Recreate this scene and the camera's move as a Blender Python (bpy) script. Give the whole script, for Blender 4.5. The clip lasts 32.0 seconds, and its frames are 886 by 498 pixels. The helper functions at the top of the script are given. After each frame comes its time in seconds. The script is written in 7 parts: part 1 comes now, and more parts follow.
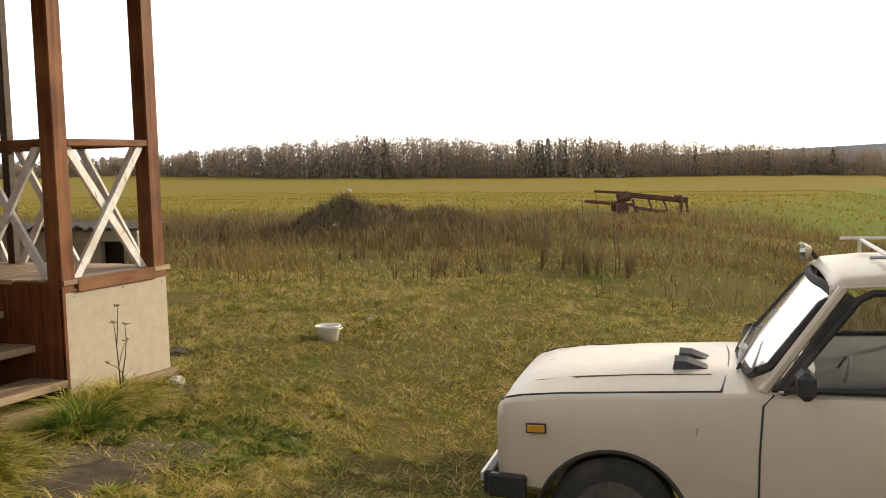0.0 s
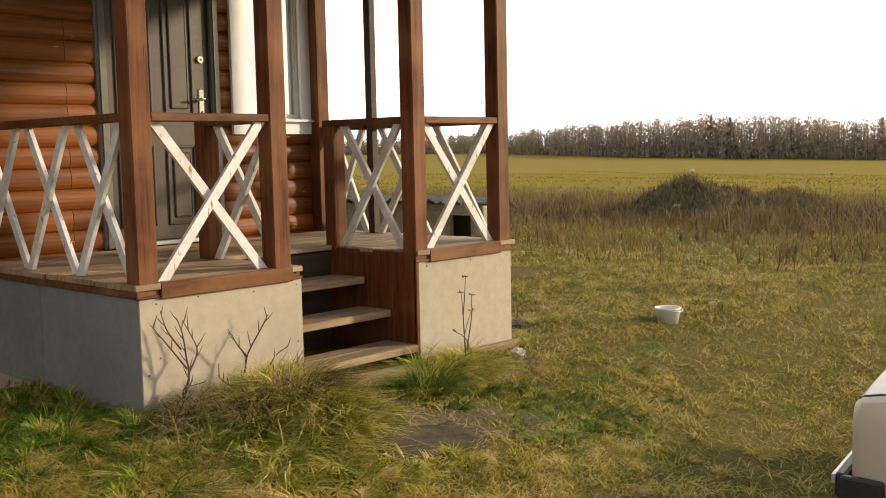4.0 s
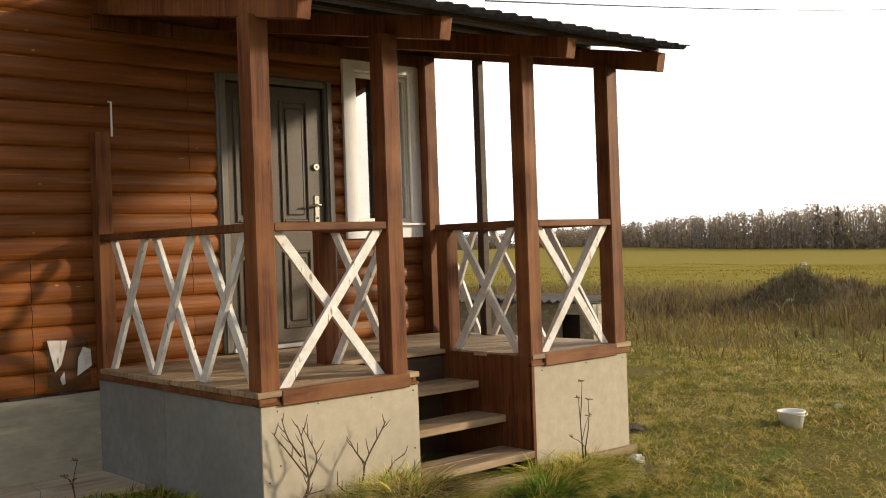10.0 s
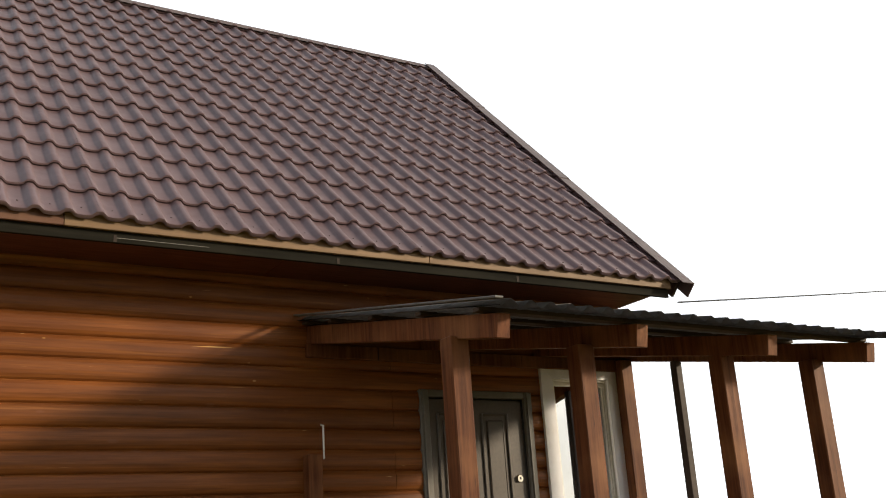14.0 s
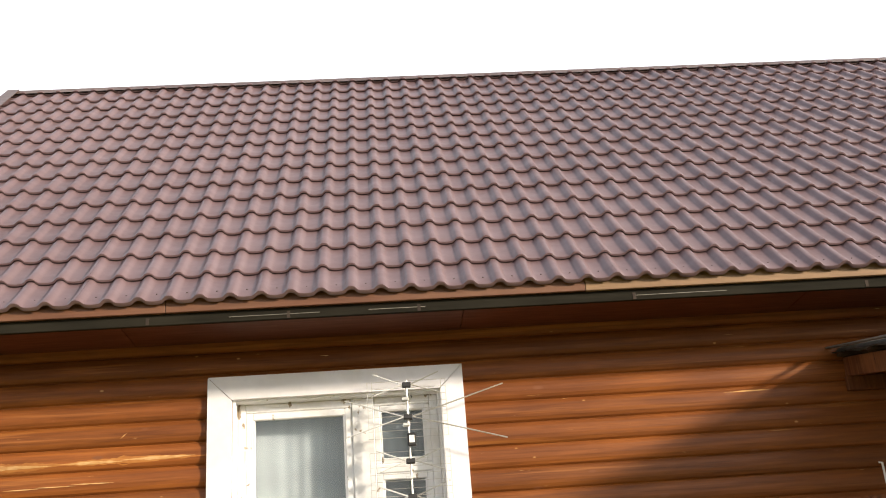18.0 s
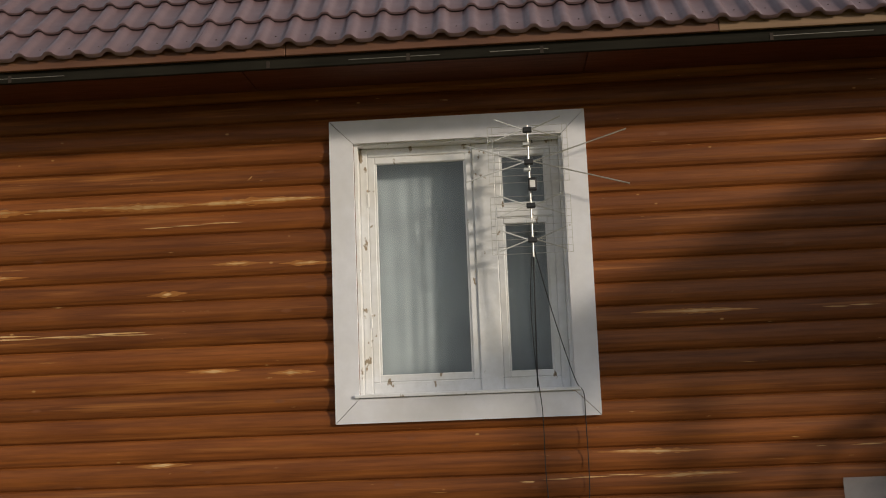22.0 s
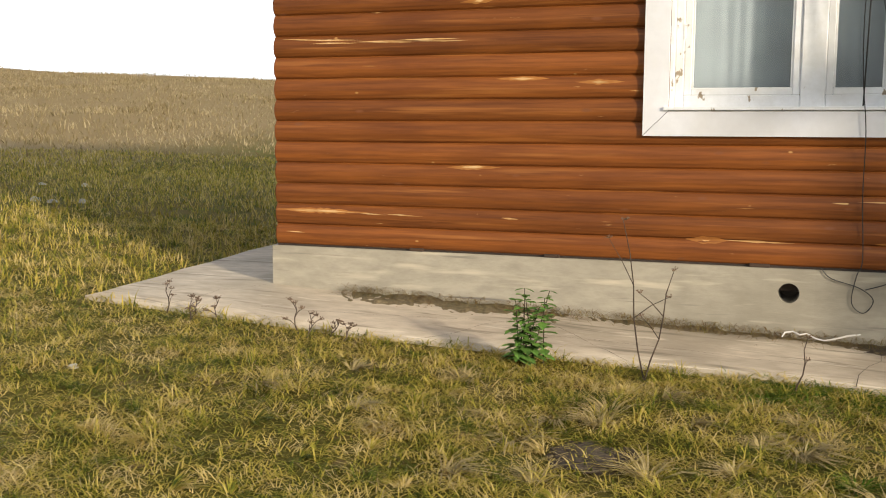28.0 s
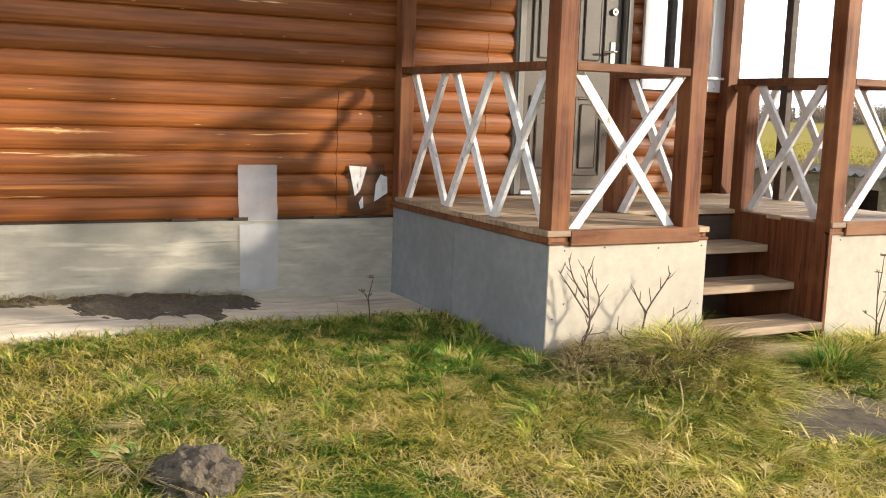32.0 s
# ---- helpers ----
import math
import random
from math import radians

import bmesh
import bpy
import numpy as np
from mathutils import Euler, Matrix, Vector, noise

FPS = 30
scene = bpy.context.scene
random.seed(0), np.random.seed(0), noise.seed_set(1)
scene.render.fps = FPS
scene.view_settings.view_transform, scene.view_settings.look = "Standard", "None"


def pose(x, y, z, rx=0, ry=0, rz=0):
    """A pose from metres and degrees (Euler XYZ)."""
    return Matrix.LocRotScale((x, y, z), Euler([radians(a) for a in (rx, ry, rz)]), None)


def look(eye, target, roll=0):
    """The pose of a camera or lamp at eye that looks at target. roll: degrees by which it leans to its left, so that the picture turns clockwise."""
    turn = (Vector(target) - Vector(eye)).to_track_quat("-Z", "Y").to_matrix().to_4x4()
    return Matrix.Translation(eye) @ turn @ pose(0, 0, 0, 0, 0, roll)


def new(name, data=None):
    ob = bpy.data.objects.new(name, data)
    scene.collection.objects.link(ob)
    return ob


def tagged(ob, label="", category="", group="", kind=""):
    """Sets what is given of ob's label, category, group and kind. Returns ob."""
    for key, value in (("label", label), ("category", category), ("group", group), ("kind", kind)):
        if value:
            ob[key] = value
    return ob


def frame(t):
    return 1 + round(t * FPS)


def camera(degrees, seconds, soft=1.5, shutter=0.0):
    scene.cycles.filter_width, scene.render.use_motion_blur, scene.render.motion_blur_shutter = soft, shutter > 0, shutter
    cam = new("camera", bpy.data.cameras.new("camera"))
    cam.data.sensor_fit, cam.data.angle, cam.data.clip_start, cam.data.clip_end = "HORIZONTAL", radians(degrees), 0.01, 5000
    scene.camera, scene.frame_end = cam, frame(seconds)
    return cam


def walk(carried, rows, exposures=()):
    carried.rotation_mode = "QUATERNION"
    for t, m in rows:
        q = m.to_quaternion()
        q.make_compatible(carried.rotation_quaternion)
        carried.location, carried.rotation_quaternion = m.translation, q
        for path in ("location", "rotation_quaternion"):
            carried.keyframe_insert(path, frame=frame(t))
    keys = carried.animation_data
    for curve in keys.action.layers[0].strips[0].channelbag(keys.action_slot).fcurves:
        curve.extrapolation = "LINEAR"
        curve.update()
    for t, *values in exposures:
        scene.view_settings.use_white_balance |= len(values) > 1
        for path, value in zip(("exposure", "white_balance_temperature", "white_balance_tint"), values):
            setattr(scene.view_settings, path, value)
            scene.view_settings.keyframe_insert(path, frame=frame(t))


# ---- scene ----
cam = camera(46.8, 32.0, 1.0)
PATH = [  # seconds, place, yaw, pitch, roll
    (0, 2.088, -6.836, 1.372, -66.14, -4.83, -1.64),
    (0.5, 2.106, -6.835, 1.372, -65.56, -4.62, -1.76),
    (1, 2.105, -6.835, 1.370, -64.44, -4.85, -1.41),
    (1.5, 2.097, -6.834, 1.375, -63.02, -4.68, -1.68),
    (2, 2.093, -6.826, 1.377, -60.47, -3.97, -1.72),
    (2.5, 2.077, -6.793, 1.378, -57.00, -3.84, -1.14),
    (3, 2.100, -6.795, 1.376, -52.77, -4.07, -1.74),
    (3.5, 2.097, -6.798, 1.379, -49.47, -4.80, -1.55),
    (4, 2.102, -6.778, 1.364, -47.37, -5.53, -1.19),
    (4.5, 2.107, -6.758, 1.359, -47.61, -8.01, -1.60),
    (6.5, 2.093, -6.718, 1.333, -48.09, -9.40, -1.53),
    (7, 2.136, -6.707, 1.349, -45.77, -8.14, -1.93),
    (7.5, 2.133, -6.700, 1.343, -44.57, -8.54, -1.73),
    (8, 2.117, -6.707, 1.344, -44.48, -8.82, -1.61),
    (8.5, 2.095, -6.703, 1.346, -44.81, -8.79, -1.59),
    (9, 2.082, -6.691, 1.363, -44.45, -7.05, -1.77),
    (9.5, 2.044, -6.700, 1.402, -42.81, -3.37, -1.74),
    (10, 2.048, -6.695, 1.429, -41.95, -0.12, -1.96),
    (10.5, 2.056, -6.681, 1.427, -41.84, 2.57, -1.89),
    (11, 2.057, -6.664, 1.434, -41.16, 4.78, -2.47),
    (11.5, 2.054, -6.670, 1.445, -39.95, 7.62, -3.48),
    (12, 2.028, -6.683, 1.454, -38.04, 9.58, -3.73),
    (12.5, 2.004, -6.693, 1.456, -36.27, 10.79, -3.56),
    (13, 1.979, -6.688, 1.467, -33.42, 11.22, -3.59),
    (13.5, 1.977, -6.680, 1.489, -32.50, 14.29, -3.62),
    (15.5, 1.815, -7.098, 1.415, -26.96, 20.37, -5.10),
    (16, 1.668, -6.890, 1.384, -22.85, 21.33, -5.60),
    (16.5, 1.872, -6.822, 1.482, -15.66, 21.66, -4.57),
    (17, 1.921, -6.973, 1.498, -12.03, 21.61, -4.20),
    (17.5, 1.852, -6.701, 1.493, -8.38, 21.77, -4.51),
    (18, 1.811, -6.656, 1.510, -4.05, 21.66, -4.36),
    (18.5, 1.751, -6.656, 1.497, -0.82, 22.16, -4.25),
    (19, 1.726, -6.636, 1.514, 2.65, 21.85, -4.36),
    (19.5, 1.720, -6.618, 1.526, 5.25, 21.07, -4.27),
    (20, 1.734, -6.615, 1.527, 6.78, 19.21, -3.78),
    (20.5, 1.713, -6.629, 1.550, 6.21, 16.55, -3.38),
    (21, 1.742, -6.572, 1.506, 5.03, 13.79, -2.73),
    (21.5, 1.745, -6.570, 1.489, 4.21, 10.35, -2.36),
    (22, 1.740, -6.555, 1.490, 3.06, 8.24, -2.23),
    (22.5, 1.748, -6.553, 1.483, 2.06, 8.05, -2.25),
    (23, 1.754, -6.559, 1.480, 1.36, 7.68, -2.08),
    (23.5, 1.781, -6.586, 1.469, -1.36, 6.43, -1.84),
    (24, 1.786, -6.585, 1.442, -1.24, 3.68, -2.26),
    (24.5, 1.776, -6.588, 1.408, 0.06, 0.67, -1.79),
    (26.5, 1.826, -6.626, 1.376, 8.25, -6.83, -0.50),
    (27, 1.743, -6.587, 1.372, 12.56, -6.92, -0.02),
    (27.5, 1.657, -6.582, 1.379, 16.64, -6.74, 0.03),
    (28, 1.612, -6.594, 1.371, 19.09, -6.59, 0.31),
    (28.5, 1.638, -6.585, 1.361, 17.52, -6.96, 0.44),
    (29, 1.717, -6.576, 1.347, 13.15, -7.47, 0.68),
    (29.5, 1.829, -6.628, 1.344, 6.40, -7.53, 0.71),
    (30, 1.795, -6.638, 1.365, -2.84, -7.97, 0.58),
    (30.5, 1.815, -6.647, 1.369, -9.81, -7.75, 0.31),
    (31, 1.807, -6.635, 1.359, -15.06, -7.10, -0.00),
    (31.5, 1.866, -6.616, 1.348, -21.12, -7.91, 1.19),
    (32, 1.933, -6.593, 1.333, -27.21, -7.93, 1.95),
]


def aimed(x, y, z, yaw, pitch, roll):
    """A camera pose from its place and its yaw, pitch and roll in degrees."""
    return pose(x, y, z, 0, 0, yaw) @ pose(0, 0, 0, 90 + pitch) @ pose(0, 0, 0, 0, 0, roll)


EXPOSURE = [(0, 0.08, 6800, 8), (4, 0.15, 6850, 9), (7, 0.45, 7000, 9), (9, 0.4, 7000, 9), (10, 0.1, 6800, 7), (11, -0.48, 6550, 6), (12.5, -0.88, 6600, 7), (13.5, -0.35, 6500, 7), (15.5, 0.42, 6300, 10),
            (17, 0.75, 6300, 10), (18, 0.6, 6300, 10), (19, 0.45, 6300, 10), (20, 0.15, 6200, 8), (21, -0.42, 6050, 5), (22, -0.83, 6100, 9), (23.5, -1.02, 6150, 9), (24.5, -0.72, 6150, 8), (26.5, 0.1, 6150, 7), (28, 0.1, 6150, 7), (29.5, 0.25, 6100, 7),
            (31, 0.5, 6000, 8), (32, 1.05, 5850, 8)]
walk(cam, [(r[0], aimed(*r[1:])) for r in PATH], EXPOSURE)

# ---------------------------------------------------------------- light
SUN_FROM = Vector((1.5, -1.0, 0.5))          # low autumn sun, in front of the house and to its right
world = bpy.data.worlds.new("autumn_sky")
scene.world = world
world.use_nodes = True
wt = world.node_tree
sky = wt.nodes.new("ShaderNodeTexSky")
sky.sky_type, sky.sun_disc = "NISHITA", False
sky.sun_elevation = math.atan2(SUN_FROM.z, SUN_FROM.xy.length)
sky.sun_rotation = math.atan2(SUN_FROM.x, SUN_FROM.y)
sky.dust_density = 3.0
# thin bright cloud veil over most of the sky
tc = wt.nodes.new("ShaderNodeTexCoord")
mp = wt.nodes.new("ShaderNodeMapping")
mp.inputs["Scale"].default_value = (1.0, 1.0, 2.6)
cl = wt.nodes.new("ShaderNodeTexNoise")
cl.inputs["Scale"].default_value, cl.inputs["Detail"].default_value = 2.2, 6.0
rp = wt.nodes.new("ShaderNodeValToRGB")
rp.color_ramp.elements[0].position, rp.color_ramp.elements[1].position = 0.30, 0.62
rp.color_ramp.elements[0].color, rp.color_ramp.elements[1].color = (0.72, 0.72, 0.72, 1), (0.92, 0.92, 0.92, 1)
mx = wt.nodes.new("ShaderNodeMix")
mx.data_type = "RGBA"
mx.inputs[7].default_value = (13.5, 13.3, 13.4, 1)
# the veil is brighter round the sun than opposite it
nrm = wt.nodes.new("ShaderNodeVectorMath")
nrm.operation = "DOT_PRODUCT"
nrm.inputs[1].default_value = SUN_FROM.normalized()
veil = wt.nodes.new("ShaderNodeMix")
veil.data_type = "RGBA"
veil.inputs[6].default_value, veil.inputs[7].default_value = (14.6, 14.6, 15.0, 1), (30.0, 28.0, 25.0, 1)
vr = wt.nodes.new("ShaderNodeMapRange")
vr.inputs[1].default_value, vr.inputs[2].default_value = 0.35, 1.0
bg = wt.nodes["Background"]
bg.inputs["Strength"].default_value = 0.078
wt.links.new(tc.outputs["Generated"], mp.inputs[0])
wt.links.new(mp.outputs[0], cl.inputs["Vector"])
wt.links.new(cl.outputs["Fac"], rp.inputs[0])
# the veil thins towards the zenith
up = wt.nodes.new("ShaderNodeSeparateXYZ")
thin = wt.nodes.new("ShaderNodeMapRange")
thin.inputs[1].default_value, thin.inputs[2].default_value, thin.inputs[3].default_value, thin.inputs[4].default_value = 0.45, 0.85, 1.0, 0.30
vf = wt.nodes.new("ShaderNodeMath")
vf.operation = "MULTIPLY"
wt.links.new(tc.outputs["Generated"], up.inputs[0])
wt.links.new(up.outputs[2], thin.inputs[0])
wt.links.new(rp.outputs[0], vf.inputs[0])
wt.links.new(thin.outputs[0], vf.inputs[1])
wt.links.new(vf.outputs[0], mx.inputs[0])
wt.links.new(sky.outputs[0], mx.inputs[6])
wt.links.new(tc.outputs["Generated"], nrm.inputs[0])
wt.links.new(nrm.outputs["Value"], vr.inputs[0])
wt.links.new(vr.outputs[0], veil.inputs[0])
# veil scaled down over the yard, up behind the house, to cut front-wall fill
side_ = wt.nodes.new("ShaderNodeMapRange")
side_.interpolation_type = "SMOOTHSTEP"
side_.inputs[1].default_value, side_.inputs[2].default_value, side_.inputs[3].default_value, side_.inputs[4].default_value = -0.7, 0.7, 0.60, 1.45
scaled_veil = wt.nodes.new("ShaderNodeVectorMath")
scaled_veil.operation = "SCALE"
wt.links.new(up.outputs[1], side_.inputs[0])
wt.links.new(veil.outputs[2], scaled_veil.inputs[0])
wt.links.new(side_.outputs[0], scaled_veil.inputs["Scale"])
wt.links.new(scaled_veil.outputs[0], mx.inputs[7])
wt.links.new(mx.outputs[2], bg.inputs["Color"])

sun = new("sun", bpy.data.lights.new("sun", "SUN"))
sun.data.energy, sun.data.angle, sun.data.color = 4.4, radians(4.5), (1.0, 0.83, 0.62)
sun.matrix_world = look(SUN_FROM * 20, (0, 0, 0))


# ---------------------------------------------------------------- materials
def surf(name, c1, c2, grain=(20, 20, 20), stain=0.7, c3=None, rough=0.7, bump=0.25, metal=0.0,
         coat=0.0, vary=0.15, amount=0.45, island=False, depth=0.004, shine=0.5):
    """A surface with fine grain between two colours, large stains of a third, relief and a
    different shade for each object (or each loose piece of one mesh)."""
    m = bpy.data.materials.new(name)
    m.use_nodes = True
    t = m.node_tree
    n, ln = t.nodes, t.links.new
    p = n["Principled BSDF"]
    co = n.new("ShaderNodeTexCoord")
    mg = n.new("ShaderNodeMapping")
    mg.inputs["Scale"].default_value = grain
    g = n.new("ShaderNodeTexNoise")
    g.inputs["Scale"].default_value, g.inputs["Detail"].default_value, g.inputs["Roughness"].default_value = 1.0, 5, 0.65
    s = n.new("ShaderNodeTexNoise")
    s.inputs["Scale"].default_value, s.inputs["Detail"].default_value = stain, 4
    ln(co.outputs["Object"], mg.inputs[0])
    ln(mg.outputs[0], g.inputs["Vector"])
    ln(co.outputs["Object"], s.inputs["Vector"])
    r1 = n.new("ShaderNodeMapRange")
    r1.inputs[1].default_value, r1.inputs[2].default_value = 0.36, 0.64
    ln(g.outputs["Fac"], r1.inputs[0])
    a = n.new("ShaderNodeMix")
    a.data_type = "RGBA"
    a.inputs[6].default_value, a.inputs[7].default_value = (*c1, 1), (*c2, 1)
    ln(r1.outputs[0], a.inputs[0])
    r2 = n.new("ShaderNodeMapRange")
    r2.inputs[1].default_value, r2.inputs[2].default_value = 0.46, 0.66
    r2.inputs[4].default_value = amount
    ln(s.outputs["Fac"], r2.inputs[0])
    b = n.new("ShaderNodeMix")
    b.data_type = "RGBA"
    b.inputs[7].default_value = (*(c3 or [v * 0.6 for v in c1]), 1)
    ln(a.outputs[2], b.inputs[6])
    ln(r2.outputs[0], b.inputs[0])
    h = n.new("ShaderNodeHueSaturation")
    ln(b.outputs[2], h.inputs["Color"])
    rnd = n.new("ShaderNodeNewGeometry" if island else "ShaderNodeObjectInfo")
    r3 = n.new("ShaderNodeMapRange")
    r3.inputs[3].default_value, r3.inputs[4].default_value = 1 - vary, 1 + vary
    ln(rnd.outputs["Random Per Island" if island else "Random"], r3.inputs[0])
    ln(r3.outputs[0], h.inputs["Value"])
    ln(h.outputs[0], p.inputs["Base Color"])
    p.inputs["Metallic"].default_value = metal
    p.inputs["Specular IOR Level"].default_value = shine
    p.inputs["Coat Weight"].default_value = coat
    p.inputs["Coat Roughness"].default_value = 0.25
    r4 = n.new("ShaderNodeMapRange")
    r4.inputs[3].default_value, r4.inputs[4].default_value = max(0.03, rough - 0.12), min(1, rough + 0.12)
    ln(g.outputs["Fac"], r4.inputs[0])
    ln(r4.outputs[0], p.inputs["Roughness"])
    if bump:
        u = n.new("ShaderNodeBump")
        u.inputs["Strength"].default_value, u.inputs["Distance"].default_value = bump, depth
        ln(g.outputs["Fac"], u.inputs["Height"])
        ln(u.outputs[0], p.inputs["Normal"])
    return m


def add_marks(m, scale, low, high, colour, swap=None):
    """Lays marks (worn streaks, knots, chips) of another colour over a surface."""
    t = m.node_tree
    n, ln = t.nodes, t.links.new
    p = n["Principled BSDF"]
    old = p.inputs["Base Color"].links[0].from_socket
    co = n.new("ShaderNodeTexCoord")
    mp_ = n.new("ShaderNodeMapping")
    mp_.inputs["Scale"].default_value = scale
    if swap:
        mp_.inputs["Location"].default_value = swap
    q = n.new("ShaderNodeTexNoise")
    q.inputs["Scale"].default_value, q.inputs["Detail"].default_value, q.inputs["Roughness"].default_value = 1.0, 3, 0.55
    ln(co.outputs["Object"], mp_.inputs[0])
    ln(mp_.outputs[0], q.inputs["Vector"])
    r = n.new("ShaderNodeMapRange")
    r.inputs[1].default_value, r.inputs[2].default_value = low, high
    ln(q.outputs["Fac"], r.inputs[0])
    x = n.new("ShaderNodeMix")
    x.data_type = "RGBA"
    x.inputs[7].default_value = (*colour, 1)
    ln(r.outputs[0], x.inputs[0])
    ln(old, x.inputs[6])
    ln(x.outputs[2], p.inputs["Base Color"])
    return m


def add_spots(m, scale, radius, colour, edge=0.5):
    """Small round marks (knots) scattered over a surface."""
    t = m.node_tree
    n, ln = t.nodes, t.links.new
    p = n["Principled BSDF"]
    old = p.inputs["Base Color"].links[0].from_socket
    co = n.new("ShaderNodeTexCoord")
    mp_ = n.new("ShaderNodeMapping")
    mp_.inputs["Scale"].default_value = scale
    v = n.new("ShaderNodeTexVoronoi")
    v.inputs["Scale"].default_value = 1.0
    ln(co.outputs["Object"], mp_.inputs[0])
    ln(mp_.outputs[0], v.inputs["Vector"])
    r = n.new("ShaderNodeMapRange")
    r.inputs[1].default_value, r.inputs[2].default_value = radius, radius * edge
    ln(v.outputs["Distance"], r.inputs[0])
    x = n.new("ShaderNodeMix")
    x.data_type = "RGBA"
    x.inputs[7].default_value = (*colour, 1)
    ln(r.outputs[0], x.inputs[0])
    ln(old, x.inputs[6])
    ln(x.outputs[2], p.inputs["Base Color"])
    return m


LOG = surf("varnished_log", (0.255, 0.083, 0.017), (0.142, 0.044, 0.010), (1.6, 34, 34), 0.9, (0.130, 0.038, 0.010), 0.45, 0.25, vary=0.19, depth=0.003, shine=0.3)
add_marks(LOG, (0.8, 9, 24), 0.60, 0.75, (0.33, 0.125, 0.030))
add_marks(LOG, (1.5, 11, 60), 0.735, 0.78, (0.60, 0.34, 0.12))
add_marks(LOG, (5.0, 20, 60), 0.745, 0.78, (0.66, 0.42, 0.18), (7.3, 2.1, 4.4))
add_spots(LOG, (2.3, 3, 6.8), 0.10, (0.20, 0.075, 0.03))
add_spots(LOG, (3.1, 3, 5.9), 0.05, (0.46, 0.25, 0.09))
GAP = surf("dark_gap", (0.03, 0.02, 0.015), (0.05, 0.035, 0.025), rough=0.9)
POST = surf("stained_beam", (0.178, 0.062, 0.022), (0.078, 0.025, 0.010), (34, 34, 1.6), 2.4, (0.30, 0.135, 0.055), 0.62, 0.45, vary=0.12, shine=0.2)
add_marks(POST, (40, 40, 3.0), 0.68, 0.74, (0.035, 0.014, 0.009))
RAIL = surf("stained_rail", (0.165, 0.064, 0.025), (0.080, 0.028, 0.012), (4, 30, 30), 2.6, (0.24, 0.115, 0.050), 0.62, 0.4, vary=0.14, amount=0.6, shine=0.2)
add_marks(RAIL, (5, 40, 40), 0.66, 0.72, (0.045, 0.018, 0.010))
BRACE = surf("chalky_white_paint", (0.74, 0.735, 0.74), (0.60, 0.59, 0.58), (24, 24, 24), 5.0, (0.43, 0.37, 0.30), 0.6, 0.3, vary=0.06)
add_marks(BRACE, (30, 30, 8), 0.64, 0.70, (0.30, 0.20, 0.12))
DECK = surf("weathered_board", (0.40, 0.295, 0.185), (0.23, 0.155, 0.095), (2.2, 42, 20), 1.6, (0.15, 0.098, 0.062), 0.75, 0.45, vary=0.20, amount=0.7)
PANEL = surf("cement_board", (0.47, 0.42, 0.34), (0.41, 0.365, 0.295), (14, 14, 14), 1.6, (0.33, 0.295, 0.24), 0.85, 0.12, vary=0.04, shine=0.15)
# same cement board, its colour darkened for the side turned from the sun
SHADEBOARD = surf("shaded_cement_board", (0.245, 0.25, 0.245), (0.205, 0.21, 0.21), (16, 16, 16), 1.9, (0.17, 0.172, 0.165), 0.85, 0.15, vary=0.05, shine=0.15)
CONC = surf("old_concrete", (0.42, 0.38, 0.305), (0.33, 0.30, 0.24), (6, 13, 17), 1.1, (0.26, 0.235, 0.185), 0.88, 0.5, vary=0.06, amount=0.7, depth=0.008)
add_marks(CONC, (1.6, 8, 14), 0.57, 0.74, (0.56, 0.50, 0.39))
add_marks(CONC, (1.3, 3, 26), 0.64, 0.74, (0.22, 0.20, 0.17), (3.0, 1.0, 2.0))
SLAB = surf("poured_slab", (0.62, 0.535, 0.42), (0.47, 0.40, 0.31), (5, 14, 14), 1.3, (0.34, 0.29, 0.22), 0.9, 0.6, vary=0.05, amount=0.7, depth=0.012, shine=0.2)
add_marks(SLAB, (1.2, 12, 3), 0.57, 0.70, (0.28, 0.24, 0.18))
add_marks(SLAB, (2.2, 16, 5), 0.62, 0.70, (0.64, 0.565, 0.45), (5, 3, 1))
SOIL = surf("dark_soil", (0.120, 0.090, 0.060), (0.050, 0.037, 0.026), (55, 55, 55), 6, (0.165, 0.130, 0.075), 0.95, 1.0, vary=0.1, depth=0.02)
WHITE = surf("old_white_paint", (0.82, 0.81, 0.79), (0.73, 0.72, 0.68), (16, 16, 16), 2.3, (0.62, 0.60, 0.55), 0.45, 0.12, vary=0.03)
FRAME = surf("peeling_white_paint", (0.82, 0.83, 0.86), (0.75, 0.76, 0.78), (20, 20, 20), 3.0, (0.66, 0.63, 0.57), 0.5, 0.2, vary=0.04)
add_marks(FRAME, (16, 10, 9), 0.66, 0.70, (0.30, 0.24, 0.17))
TRIMW = surf("white_trim_board", (0.83, 0.835, 0.89), (0.78, 0.785, 0.84), (12, 12, 12), 2.0, (0.64, 0.62, 0.60), 0.45, 0.08, vary=0.03)
add_spots(TRIMW, (5, 5, 5), 0.06, (0.42, 0.38, 0.33))
ROOF = surf("brown_metal_tile", (0.152, 0.098, 0.104), (0.130, 0.083, 0.088), (9, 9, 9), 0.6, (0.172, 0.115, 0.122), 0.42, 0.04, vary=0.03, amount=0.5, coat=0.15)
FLASH = surf("brown_flashing", (0.12, 0.082, 0.074), (0.09, 0.062, 0.056), (8, 8, 8), 1.5, (0.17, 0.13, 0.115), 0.35, 0.04, vary=0.05)
FASC = surf("pine_fascia", (0.27, 0.165, 0.085), (0.19, 0.115, 0.058), (2, 26, 26), 1.5, (0.18, 0.105, 0.055), 0.65, 0.3, vary=0.08)
